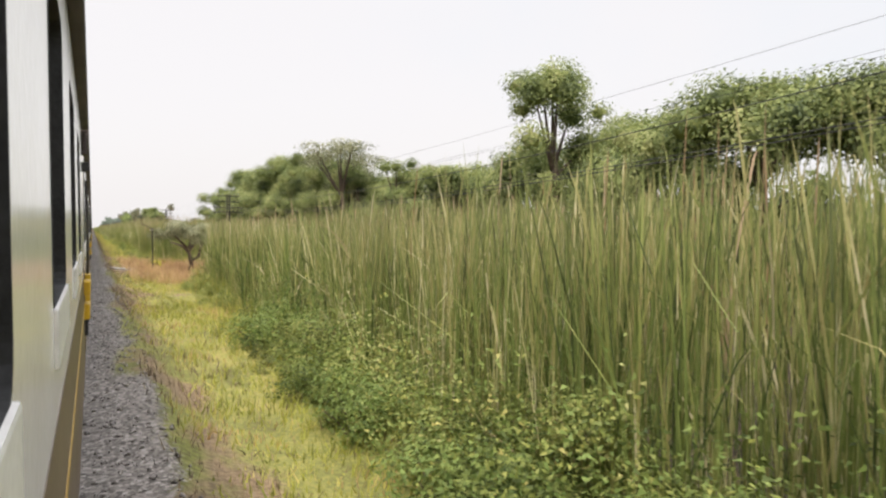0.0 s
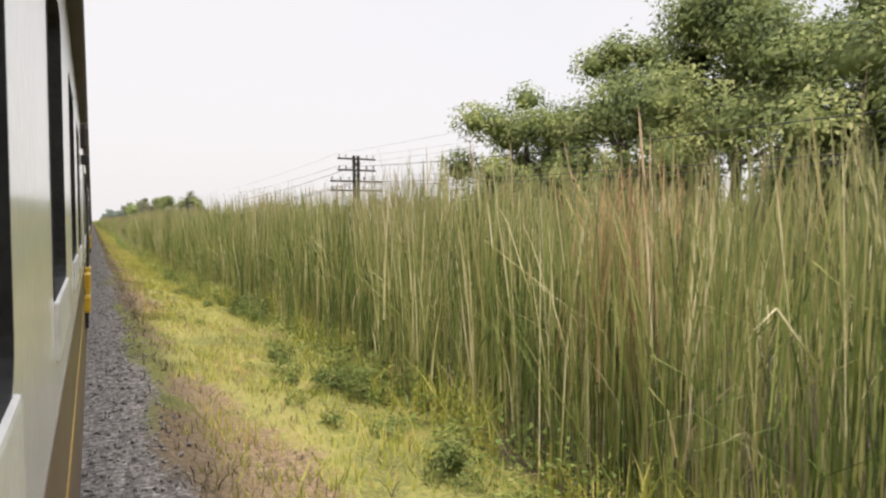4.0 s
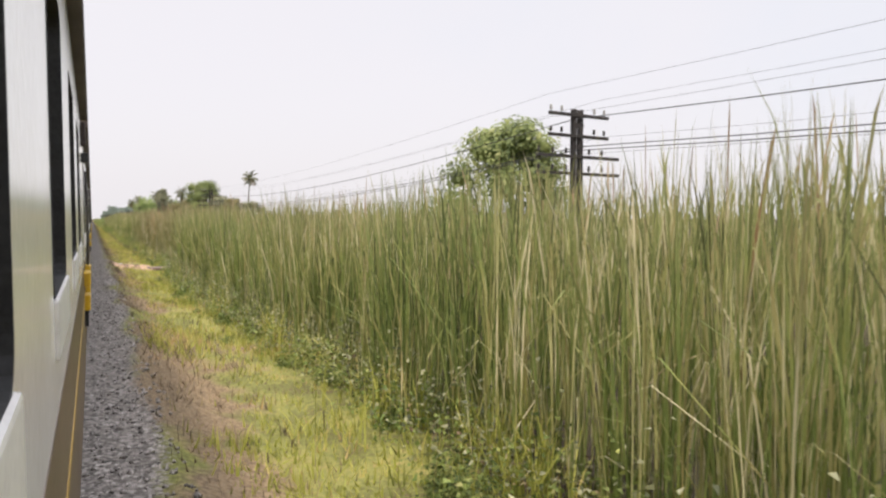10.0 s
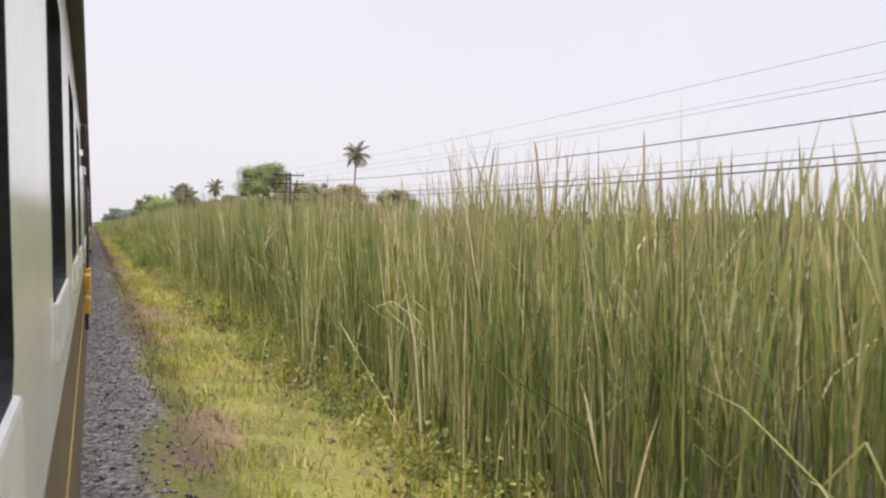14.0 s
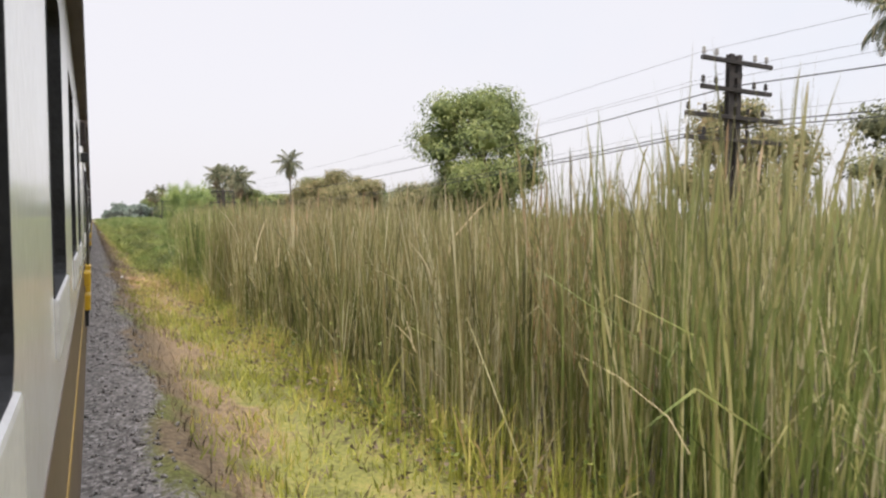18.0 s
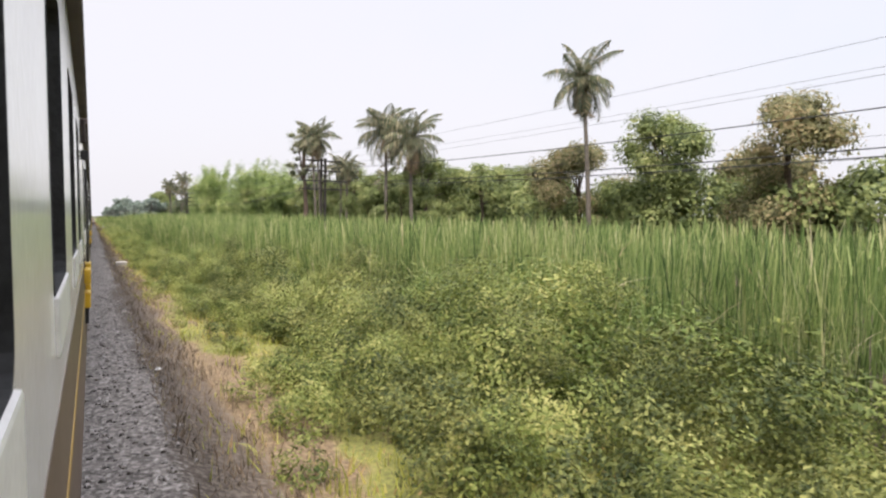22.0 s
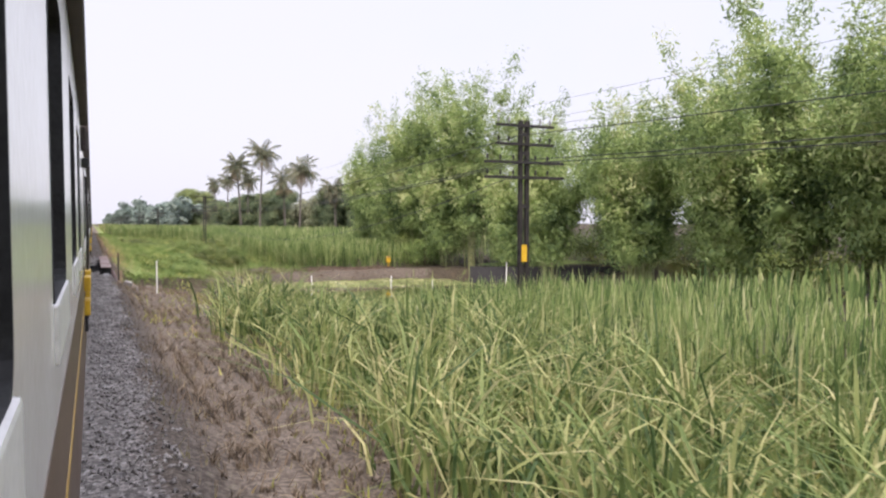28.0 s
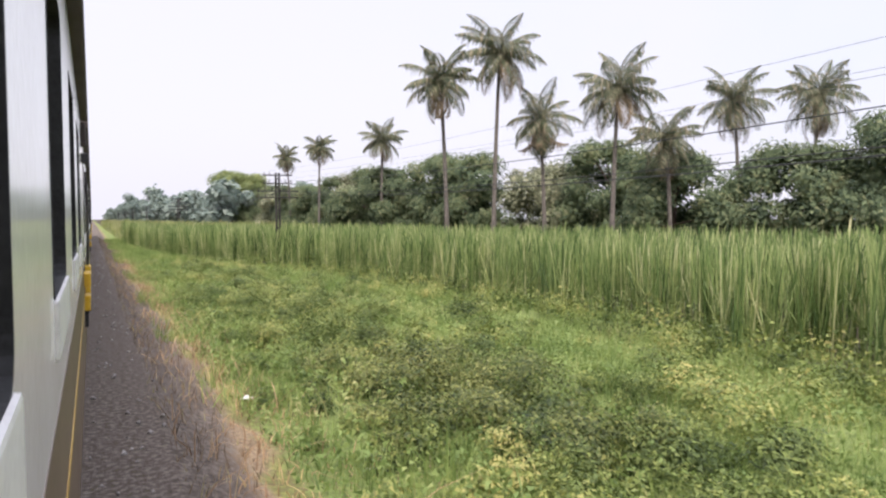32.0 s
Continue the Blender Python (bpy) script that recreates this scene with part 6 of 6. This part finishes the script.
for k in range(22):
    spots.append((rs.uniform(8, 13), 540 + k * 2.0, rs.uniform(2.0, 2.8)))
for k in range(9):
    spots.append((rs.uniform(3.2, 5.0), 2 + k * 1.9, rs.uniform(0.8, 1.6)))
for k in range(18):
    spots.append((rs.uniform(30, 36) + (4 if k < 6 else 9 if k < 12 else -1), 703 + k * 4.2, rs.uniform(3.2, 4.6)))
for k in range(9):
    spots.append((rs.uniform(46, 50), 731 + k * 3.4, rs.uniform(3.6, 4.8)))
for k in range(14):
    spots.append((rs.uniform(5.0, 9.0), 700 + k * 1.9, rs.uniform(0.7, 1.2)))
spots = [p for p in spots if float(in_pond(np.array(p[0]), np.array(p[1]))) < -1.2]
for k, (x, y, s) in enumerate(spots):
    ob = kinds[k % 4]
    m = pose(x, y, float(land(np.array(x), np.array(y))) - 0.03, 0, 0, rs.uniform(0, 360))
    if k < 4:
        ob.matrix_basis = m
    else:
        ob = copy_thing(ob, m)
    ob.scale = (s, s, s * rs.uniform(0.7, 0.95))

# ---- the small tree in the opening ----


def small_tree():
    x, y = 6.8, 54.7
    base = float(land(np.array(x), np.array(y)))
    t = thing("small_gnarled_tree", "small gnarled tree with dusty grey-green leaves in dry grass", "tree", "", (x, y, base))
    bm = bmesh.new()
    tube(bm, [(0, 0, -0.3), (0.05, 0, 0.6), (-0.05, 0.05, 1.3), (-0.15, 0.1, 1.7)], [0.22, 0.16, 0.14, 0.12], 9)
    part("trunk", bm, BARK, t)
    limbs = [[(-0.12, 0.1, 1.55), (-0.5, 0.5, 1.95), (-0.9, 1.2, 2.15), (-1.2, 2.4, 2.25)], [(-0.15, 0.1, 1.6), (0.0, 0.1, 2.2), (0.1, 0.2, 3.2)],
             [(0.03, 0, 0.8), (0.55, -0.3, 1.2), (0.7, -0.4, 1.9), (1.0, -0.4, 2.6)], [(-0.1, 0.1, 1.6), (0.6, 0.9, 2.4), (1.1, 1.5, 3.0)],
             [(-0.2, 0.2, 1.8), (-0.7, -0.3, 2.3), (-1.2, -0.8, 2.8)]]
    for pts in limbs:
        bm = bmesh.new()
        tube(bm, pts, [0.13 - 0.08 * i / (len(pts) - 1) for i in range(len(pts))], 7)
        part("limb", bm, BARK, t)
    r = random.Random(3)
    lumps = [(r.uniform(-2.4, 2.2), r.uniform(-2.4, 2.9), r.uniform(2.35, 3.6), r.uniform(0.5, 0.85)) for _ in range(34)]
    v, q = crown_mesh(lumps, 1300, 0.10, 0.35, 0.62, 0.42, 0.5, 0.3)
    link_mesh("crown", v, q, GREY_LEAF, t)


small_tree()

# ---- bridge over the pond's outlet ----


def make_bridge():
    b = thing("girder_bridge", "brown painted steel plate girder bridge carrying the line", "bridge", "", (0, 0, 0))
    for x0, x1 in ((0.40, 0.94), (-3.98, -3.44)):
        part("top_flange", boxed(x0, x1, 741.0, 754.8, 0.12, 0.16, 0.008), GIRDER, b, "broad brown top flange")
        xm = (x0 + x1) / 2
        part("web", boxed(xm - 0.02, xm + 0.02, 741.0, 754.8, -1.25, 0.12), BLACK_STEEL, b, "black web plate")
        part("bottom_flange", boxed(x0 + 0.05, x1 - 0.05, 741.0, 754.8, -1.3, -1.25), BLACK_STEEL, b)
        for k in range(11):
            y = 741.3 + k * 1.32
            part("stiffener", boxed(x0 + 0.04, xm - 0.02, y - 0.02, y + 0.02, -1.25, 0.12), BLACK_STEEL, b)
            part("stiffener", boxed(xm + 0.02, x1 - 0.04, y - 0.02, y + 0.02, -1.25, 0.12), BLACK_STEEL, b)
        for y in (744.6, 750.2, 753.0):
            plate = part("splice_plate", boxed(x0 + 0.02, x1 - 0.02, y - 0.45, y + 0.45, 0.16, 0.178), GIRDER, b)
            bm = bmesh.new()
            for i in range(6):
                for xx in (x0 + 0.07, x0 + 0.17, x1 - 0.17, x1 - 0.07):
                    bmesh.ops.create_icosphere(bm, subdivisions=1, radius=0.022, matrix=pose(xx, y - 0.38 + i * 0.15, 0.178))
            part("rivets", bm, GIRDER, plate)
    for k in range(8):
        y = 742 + k * 1.72
        part("cross_girder", boxed(-3.68, 0.64, y - 0.1, y + 0.1, -0.75, -0.2), BLACK_STEEL, b)
        bm = bmesh.new()
        tube(bm, [(0.6, y, -0.15), (-0.4, y + 0.9, -0.6)], [0.04, 0.04], 6)
        part("brace", bm, GIRDER, b)
    # dark colour here stands for the shade below the girders
    for y0, y1 in ((736.2, 741.5), (754.4, 756.8)):
        part("abutment", boxed(-4.1, 0.95, y0, y1, -4.0, -1.3, 0.05), SHADED_CONCRETE, b, "concrete abutment with the shade under the bridge put into its colour")
    for y0, y1 in ((736.2, 737.9), (754.9, 756.8)):
        part("ballast_wall", boxed(-4.1, 0.8, y0, y1, -1.3, -0.09, 0.04), SHADED_CONCRETE, b, "concrete ballast wall with the shade under the bridge put into its colour")


make_bridge()


def make_pipes():
    for k, (dx, r) in enumerate(((0.98, 0.09), (1.24, 0.11))):
        bm = bmesh.new()
        tube(bm, [(dx, 754.6, -0.85), (dx, 746, -0.85), (dx, 741, -1.0), (dx + 0.08, 737.5, -0.8), (dx + 0.22, 734.9, -0.55)], [r] * 5, 12)
        ob = part("water_pipe", bm, RUST, None, smooth=True)
        tagged(ob, "rust-brown pipe running beside the bridge girder", "pipe", "pipes along the bridge")
    for x, y, z, w, l, h, tilt, rz in ((0.56, 736.5, -0.25, 0.13, 0.8, 0.3, 2, -2), (1.52, 734.5, -0.62, 0.30, 0.2, 0.30, 6, 25), (1.32, 732.8, -0.42, 0.16, 0.11, 0.42, 18, -25)):
        ob = part("concrete_block", boxed(-w, w, -l, l, -0.35, h, 0.03), PALE if h > 0.5 else CONCRETE)
        ob.matrix_basis = pose(x, y, z, tilt * 0.5, tilt, rz)
        tagged(ob, "weathered concrete block on the bank beside the bridge", "block", "blocks by the bridge")
    post = thing("marker_post", "slim white concrete marker post on the shoulder", "post", "", (2.4, 730.3, float(land(np.array(2.4), np.array(730.3)))))
    part("shaft", boxed(-0.024, 0.024, -0.024, 0.024, -0.3, 1.36, 0.006), WHITE, post)
    part("cap", boxed(-0.03, 0.03, -0.03, 0.03, 1.36, 1.40, 0.006), WHITE, post)
    rail_post = part("rail_post", boxed(-0.05, 0.05, -0.05, 0.05, -1.2, 1.0, 0.01), STEEL)
    rail_post.matrix_basis = pose(1.5, 748.5, -0.35)
    tagged(rail_post, "dark rusted steel post beside the girder", "post")


make_pipes()

# ---- things in the first opening ----


def solar_lamp():
    x, y = 3.77, 50.8
    t = thing("solar_lamp_post", "slim dark steel post with a tilted solar panel", "lamp post", "", (x, y, float(land(np.array(x), np.array(y)))))
    bm = bmesh.new()
    tube(bm, [(0, 0, -0.3), (0, 0, 3.2)], [0.05, 0.045], 10)
    part("post", bm, STEEL, t)
    panel = part("solar_panel", boxed(-0.45, 0.45, -0.3, 0.3, -0.02, 0.02, 0.006), STEEL, t, "dark tilted panel")
    panel.matrix_local = pose(-0.3, 0, 3.32, 0, 26, 0)
    part("lamp_head", boxed(-0.16, 0.1, -0.09, 0.09, 3.05, 3.14, 0.02), WHITE, t, "small pale lamp head")


def big_leaf_plant():
    x, y = 4.6, 57.2
    t = thing("young_banana_plant", "young banana plant with yellowing leaves in dry grass", "plant", "", (x, y, float(land(np.array(x), np.array(y)))))
    bm = bmesh.new()
    tube(bm, [(0, 0, -0.1), (0.02, 0, 0.9)], [0.05, 0.03], 8)
    part("stalk", bm, CANE, t)
    leafy = foliage("yellowed_leaf", [(0.0, (0.30, 0.30, 0.04)), (1.0, (0.50, 0.42, 0.06))])
    for k in range(6):
        a = k * 1.15 + 0.4
        d, w = Vector((math.cos(a), math.sin(a), 0)), Vector((-math.sin(a), math.cos(a), 0))
        bm = bmesh.new()
        rows = []
        for i in range(8):
            f = i / 7
            c = d * (0.7 * f) + Vector((0, 0, 0.7 + 0.6 * f - 1.25 * f * f * (0.6 + 0.12 * k)))
            hw = 0.13 * math.sin(math.pi * min(1, 0.08 + 0.9 * f))
            rows.append([bm.verts.new(c - w * hw + Vector((0, 0, 0.04))), bm.verts.new(c), bm.verts.new(c + w * hw + Vector((0, 0, 0.04)))])
        for p, q in zip(rows, rows[1:]):
            bm.faces.new((p[0], p[1], q[1], q[0]))
            bm.faces.new((p[1], p[2], q[2], q[1]))
        part("leaf", bm, leafy, t)


solar_lamp()
big_leaf_plant()
strip = part("footpath", boxed(0.35, 2.7, 49.6, 50.7, -0.5, 0.0, 0.03), CONCRETE)
strip.matrix_basis = pose(0, 0, -0.02, 0, 6, 0)
tagged(strip, "pale worn concrete footpath leading to the track", "path", kind="structure")

# ---- slab bridge over the ditch ----
slab = thing("slab_bridge", "weathered brown concrete slab bridge over a ditch", "bridge", "", (0, 0, 0))
part("deck", boxed(3.0, 10.5, 294.4, 296.05, -0.66, -0.5, 0.02), WOOD, slab)
part("beam", boxed(3.2, 10.4, 294.5, 294.75, -0.98, -0.66), BLACK_STEEL, slab)
part("beam", boxed(3.2, 10.4, 295.7, 295.95, -0.98, -0.66), BLACK_STEEL, slab)
for x in (3.4, 10.1):
    part("bearing", boxed(x, x + 0.3, 294.4, 296.05, -1.9, -0.98), CONCRETE, slab)

# ---- pond furniture ----


def pond_things():
    box_stand = thing("yellow_box", "small yellow box with a pitched lid on a post", "box", "", (27.1, 762.6, float(land(np.array(27.1), np.array(762.6)))))
    g = box_stand.location.z
    part("post", boxed(-0.05, 0.05, -0.05, 0.05, -0.4, -1.45 - g, 0.01), YELLOW, box_stand)
    part("case", boxed(-0.2, 0.2, -0.17, 0.17, -1.45 - g, -0.98 - g, 0.02), YELLOW, box_stand)
    bm = bmesh.new()
    pr = [(-0.27, -0.98), (0.27, -0.98), (0, -0.78)]
    ends = [[bm.verts.new((x, y, z - g)) for x, z in pr] for y in (-0.22, 0.22)]
    bm.faces.new(ends[0])
    bm.faces.new(ends[1][::-1])
    for k in range(3):
        bm.faces.new((ends[0][k], ends[1][k], ends[1][(k + 1) % 3], ends[0][(k + 1) % 3]))
    part("lid", bm, OCHRE, box_stand, "pitched ochre lid")
    r = random.Random(17)
    for x, y, h in ((14.6, 737.5, 1.5), (25.0, 752, 1.6), (33, 749.5, 2.1), (34.2, 747.8, 2.0), (35.6, 746.2, 2.2), (36.5, 744.5, 1.7), (28, 741.8, 1.2), (20.5, 739.6, 1.9), (30, 743, 1.4),
                    (22.5, 751.5, 1.1), (17.5, 757.5, 0.9)):
        bm = bmesh.new()
        dx, dy = r.uniform(-0.12, 0.12), r.uniform(-0.12, 0.12)
        tube(bm, [(0, 0, -1.2), (dx, dy, h)], [0.045, 0.035], 7)
        ob = part("stake", bm, WHITE if r.random() < 0.6 else CANE)
        ob.location = (x, y, WATER_Z)
        tagged(ob, "pale wooden stake standing in the pond", "stake", "stakes in the pond")
    bm = bmesh.new()
    tube(bm, [(8.2, 736.2, WATER_Z + 0.05), (16, 738.4, WATER_Z + 0.06), (24, 740.3, WATER_Z + 0.05), (34, 743.2, WATER_Z + 0.05)], [0.045, 0.04, 0.04, 0.035], 8)
    tagged(part("floating_boom", bm, CANE), "long bamboo pole floating at the edge of the weed", "bamboo pole")
    bm = bmesh.new()
    tube(bm, [(8.4, 737.0, WATER_Z - 0.8), (8.3, 737.1, WATER_Z + 0.6), (8.15, 737.0, WATER_Z + 1.5)], [0.04, 0.035, 0.02], 7)
    tagged(part("dark_stake", bm, WOOD), "dark crooked stake standing in the pond", "stake")
    net = thing("net_fence", "low black netting fence along the far edge of the pond", "fence", "", (31.6, 753.6, WATER_Z))
    path = [(0, 0), (3.0, -1.9), (6.2, -3.4), (9.4, -5.1), (12.6, -6.9)]
    for k, ((ax, ay), (bx, by)) in enumerate(zip(path, path[1:])):
        bm = bmesh.new()
        rows = []
        for i in range(9):
            f = i / 8
            x, y = ax + (bx - ax) * f, ay + (by - ay) * f
            sag = 0.10 * math.sin(math.pi * f) + 0.03 * math.sin(i * 2.3 + k)
            rows.append([bm.verts.new((x + o, y + o, z)) for o in (0.0, 0.02) for z in (-0.4, 1.55 - sag)])
        for p, q in zip(rows, rows[1:]):
            bm.faces.new((p[0], q[0], q[1], p[1]))
            bm.faces.new((p[2], p[3], q[3], q[2]))
            bm.faces.new((p[1], q[1], q[3], p[3]))
        part("netting", bm, SHADE_AND_NET, net, "sagging black net")
    for ax, ay in path:
        bm = bmesh.new()
        tube(bm, [(ax - 0.06, ay - 0.06, -1.0), (ax - 0.05, ay - 0.07, 1.7)], [0.045, 0.035], 7)
        part("stake", bm, CANE, net)
    # floating weed on both sides of the open water
    n = 52000
    x, y = rng.uniform(7.5, 36, n), rng.uniform(726, 745, n)
    ok = (y < 736.0 + 0.27 * (x - 8)) & (in_pond(x, y) > -0.6)
    x2, y2 = rng.uniform(9.5, 31, 9000), rng.uniform(751, 763, 9000)
    ok2 = (y2 > np.interp(x2, [10, 28], [757.2, 751.5]) + 0.3 * np.sin(x2 * 2)) & (in_pond(x2, y2) > -0.7)
    p = np.stack([np.concatenate([x[ok], x2[ok2]]), np.concatenate([y[ok], y2[ok2]])], 1)
    m = len(p)
    v, q = leaves(np.concatenate([p, np.full((m, 1), WATER_Z + 0.03) + 0.10 * rng.random((m, 1))], 1), rng.uniform(0.07, 0.22, m), 0.0, 0.75)
    v = v.reshape(m, 3, 3)
    v[:, :, 2] = WATER_Z + 0.05 + (v[:, :, 2] - WATER_Z - 0.05) * 0.45
    tagged(link_mesh("floating_weed", v, q, WEED), "mat of yellow-green floating weed on the pond", "water plants", kind="stuff")
    # dead stalks on the far bank
    n = 11000
    x, y = rng.uniform(7.5, 27, n), rng.uniform(756, 766, n)
    d = in_pond(x, y)
    ok = (d < -0.2) & (d > -3.0)
    x, y = x[ok], y[ok]
    n = len(x)
    a = rng.uniform(0, 6.3, n)
    L = rng.uniform(0.1, 0.5, n)
    z = land(x, y) + 0.03 + 0.12 * rng.random(n)
    c, sn = np.cos(a) * L / 2, np.sin(a) * L / 2
    w = 0.02
    v = np.stack([np.stack([x - c, y - sn, z], 1), np.stack([x + w, y, z - 0.02], 1), np.stack([x + c, y + sn, z + rng.uniform(-0.05, 0.1, n)], 1), np.stack([x - w, y, z + 0.03], 1)], 1)
    x3, y3 = rng.uniform(1.5, 9, 2600), rng.uniform(728, 737, 2600)
    ok3 = (in_pond(x3, y3) < -0.1) & (in_pond(x3, y3) > -2.6)
    x3, y3 = x3[ok3], y3[ok3]
    m3 = len(x3)
    v3, q3 = leaves(np.stack([x3, y3, land(x3, y3) + 0.04 + 0.06 * rng.random(m3)], 1), rng.uniform(0.04, 0.17, m3), 0.0, 0.3)
    tagged(link_mesh("dead_stalks", v3, q3, DEBRIS), "scattered dead stalks and rubble by the water", "debris", kind="stuff")
    tagged(link_mesh("dead_stalks", v, [np.arange(4 * n).reshape(-1, 4)], DEBRIS), "heaps of dead brown stalks on the pond bank", "debris", kind="stuff")


pond_things()


def bank_stones():
    r = random.Random(23)
    base = bmesh.new()
    bmesh.ops.create_icosphere(base, subdivisions=2, radius=1.0)
    for v in base.verts:
        v.co *= 1 + 0.28 * noise.noise(v.co * 1.7)
    rock = part("bank_stone", base, ROCK)
    places = [(r.uniform(1.6, 4.2), r.uniform(731.5, 737.0), r.uniform(0.06, 0.2)) for _ in range(40)] + \
             [(r.uniform(1.5, 3.4), r.uniform(749.3, 751.6), r.uniform(0.08, 0.22)) for _ in range(26)] + [(r.uniform(3.5, 7), r.uniform(730.5, 733), r.uniform(0.08, 0.22)) for _ in range(24)]
    for k, (x, y, s) in enumerate(places):
        ob = rock if k == 0 else rock.copy()
        if k:
            scene.collection.objects.link(ob)
        z = max(float(land(np.array(x), np.array(y))), WATER_Z - 0.1)
        ob.matrix_basis = pose(x, y, z + s * 0.15, r.uniform(0, 360), r.uniform(0, 30), r.uniform(0, 360)) @ Matrix.Diagonal((s, s * r.uniform(0.6, 1), s * 0.6, 1))
        tagged(ob, "rough grey-brown stone on the pond bank", "stone", "stones on the bank")


bank_stones()

# ---- small things on the shoulder ----


def trackside_bits():
    duct = thing("cable_box", "low grey concrete cable box with a white lid", "box", "", (1.42, 591.6, float(land(np.array(1.42), np.array(591.6)))))
    part("body", boxed(-0.3, 0.3, -0.25, 0.25, -0.1, 0.24, 0.015), CONCRETE, duct)
    part("lid", boxed(-0.27, 0.27, -0.22, 0.22, 0.24, 0.268, 0.01), WHITE, duct, "white lid")
    z = float(land(np.array(14.0), np.array(760.3)))
    board = thing("white_sign", "small white board on a thin stick by the pond", "sign", "", (14.0, 760.3, z))
    part("stick", boxed(-0.02, 0.02, -0.02, 0.02, -0.2, -2.0 - z), CANE, board)
    part("board", boxed(-0.22, 0.22, -0.015, 0.015, -2.0 - z, -1.82 - z, 0.004), WHITE, board)
    z = float(land(np.array(1.83), np.array(770.5)))
    stub = thing("yellow_post", "short white post with a yellow cap on the shoulder", "post", "", (1.83, 770.5, z))
    part("shaft", boxed(-0.04, 0.04, -0.04, 0.04, -0.2, 0.28), CONCRETE, stub)
    part("cap", boxed(-0.07, 0.07, -0.07, 0.07, 0.28, 0.36, 0.01), YELLOW, stub, "yellow cap")
    r = random.Random(31)
    for x, y in ((1.2, 484.5), (0.95, 562.2), (2.6, 583.5), (12.5, 761.5), (15.5, 760.8), (9.2, 762.0), (3.0, 807.5), (2.2, 811), (2.9, 700.5), (1.6, 297.2), (1.1, 104), (1.3, 690), (8.4, 759.5), (6.8, 756.0), (9.6, 760.7), (10.4, 762.3), (11.2, 761.0), (13.2, 762.6), (14.6, 761.9), (10.0, 761.6), (16.2, 762.4)):
        bm = bmesh.new()
        n = 7
        vs = [bm.verts.new((0.11 * math.cos(k * math.tau / n) * r.uniform(0.6, 1.3), 0.08 * math.sin(k * math.tau / n) * r.uniform(0.6, 1.3), r.uniform(0, 0.05))) for k in range(n)]
        top = bm.verts.new((0, 0, 0.08))
        for k in range(n):
            bm.faces.new((vs[k], vs[(k + 1) % n], top))
        bm.faces.new(vs[::-1])
        ob = part("litter_scrap", bm, WHITE)
        ob.matrix_basis = pose(x, y, float(land(np.array(x), np.array(y))) + 0.02, 0, 0, r.uniform(0, 360))
        tagged(ob, "crumpled white scrap of litter on the ground", "litter", "scraps of litter")


trackside_bits()
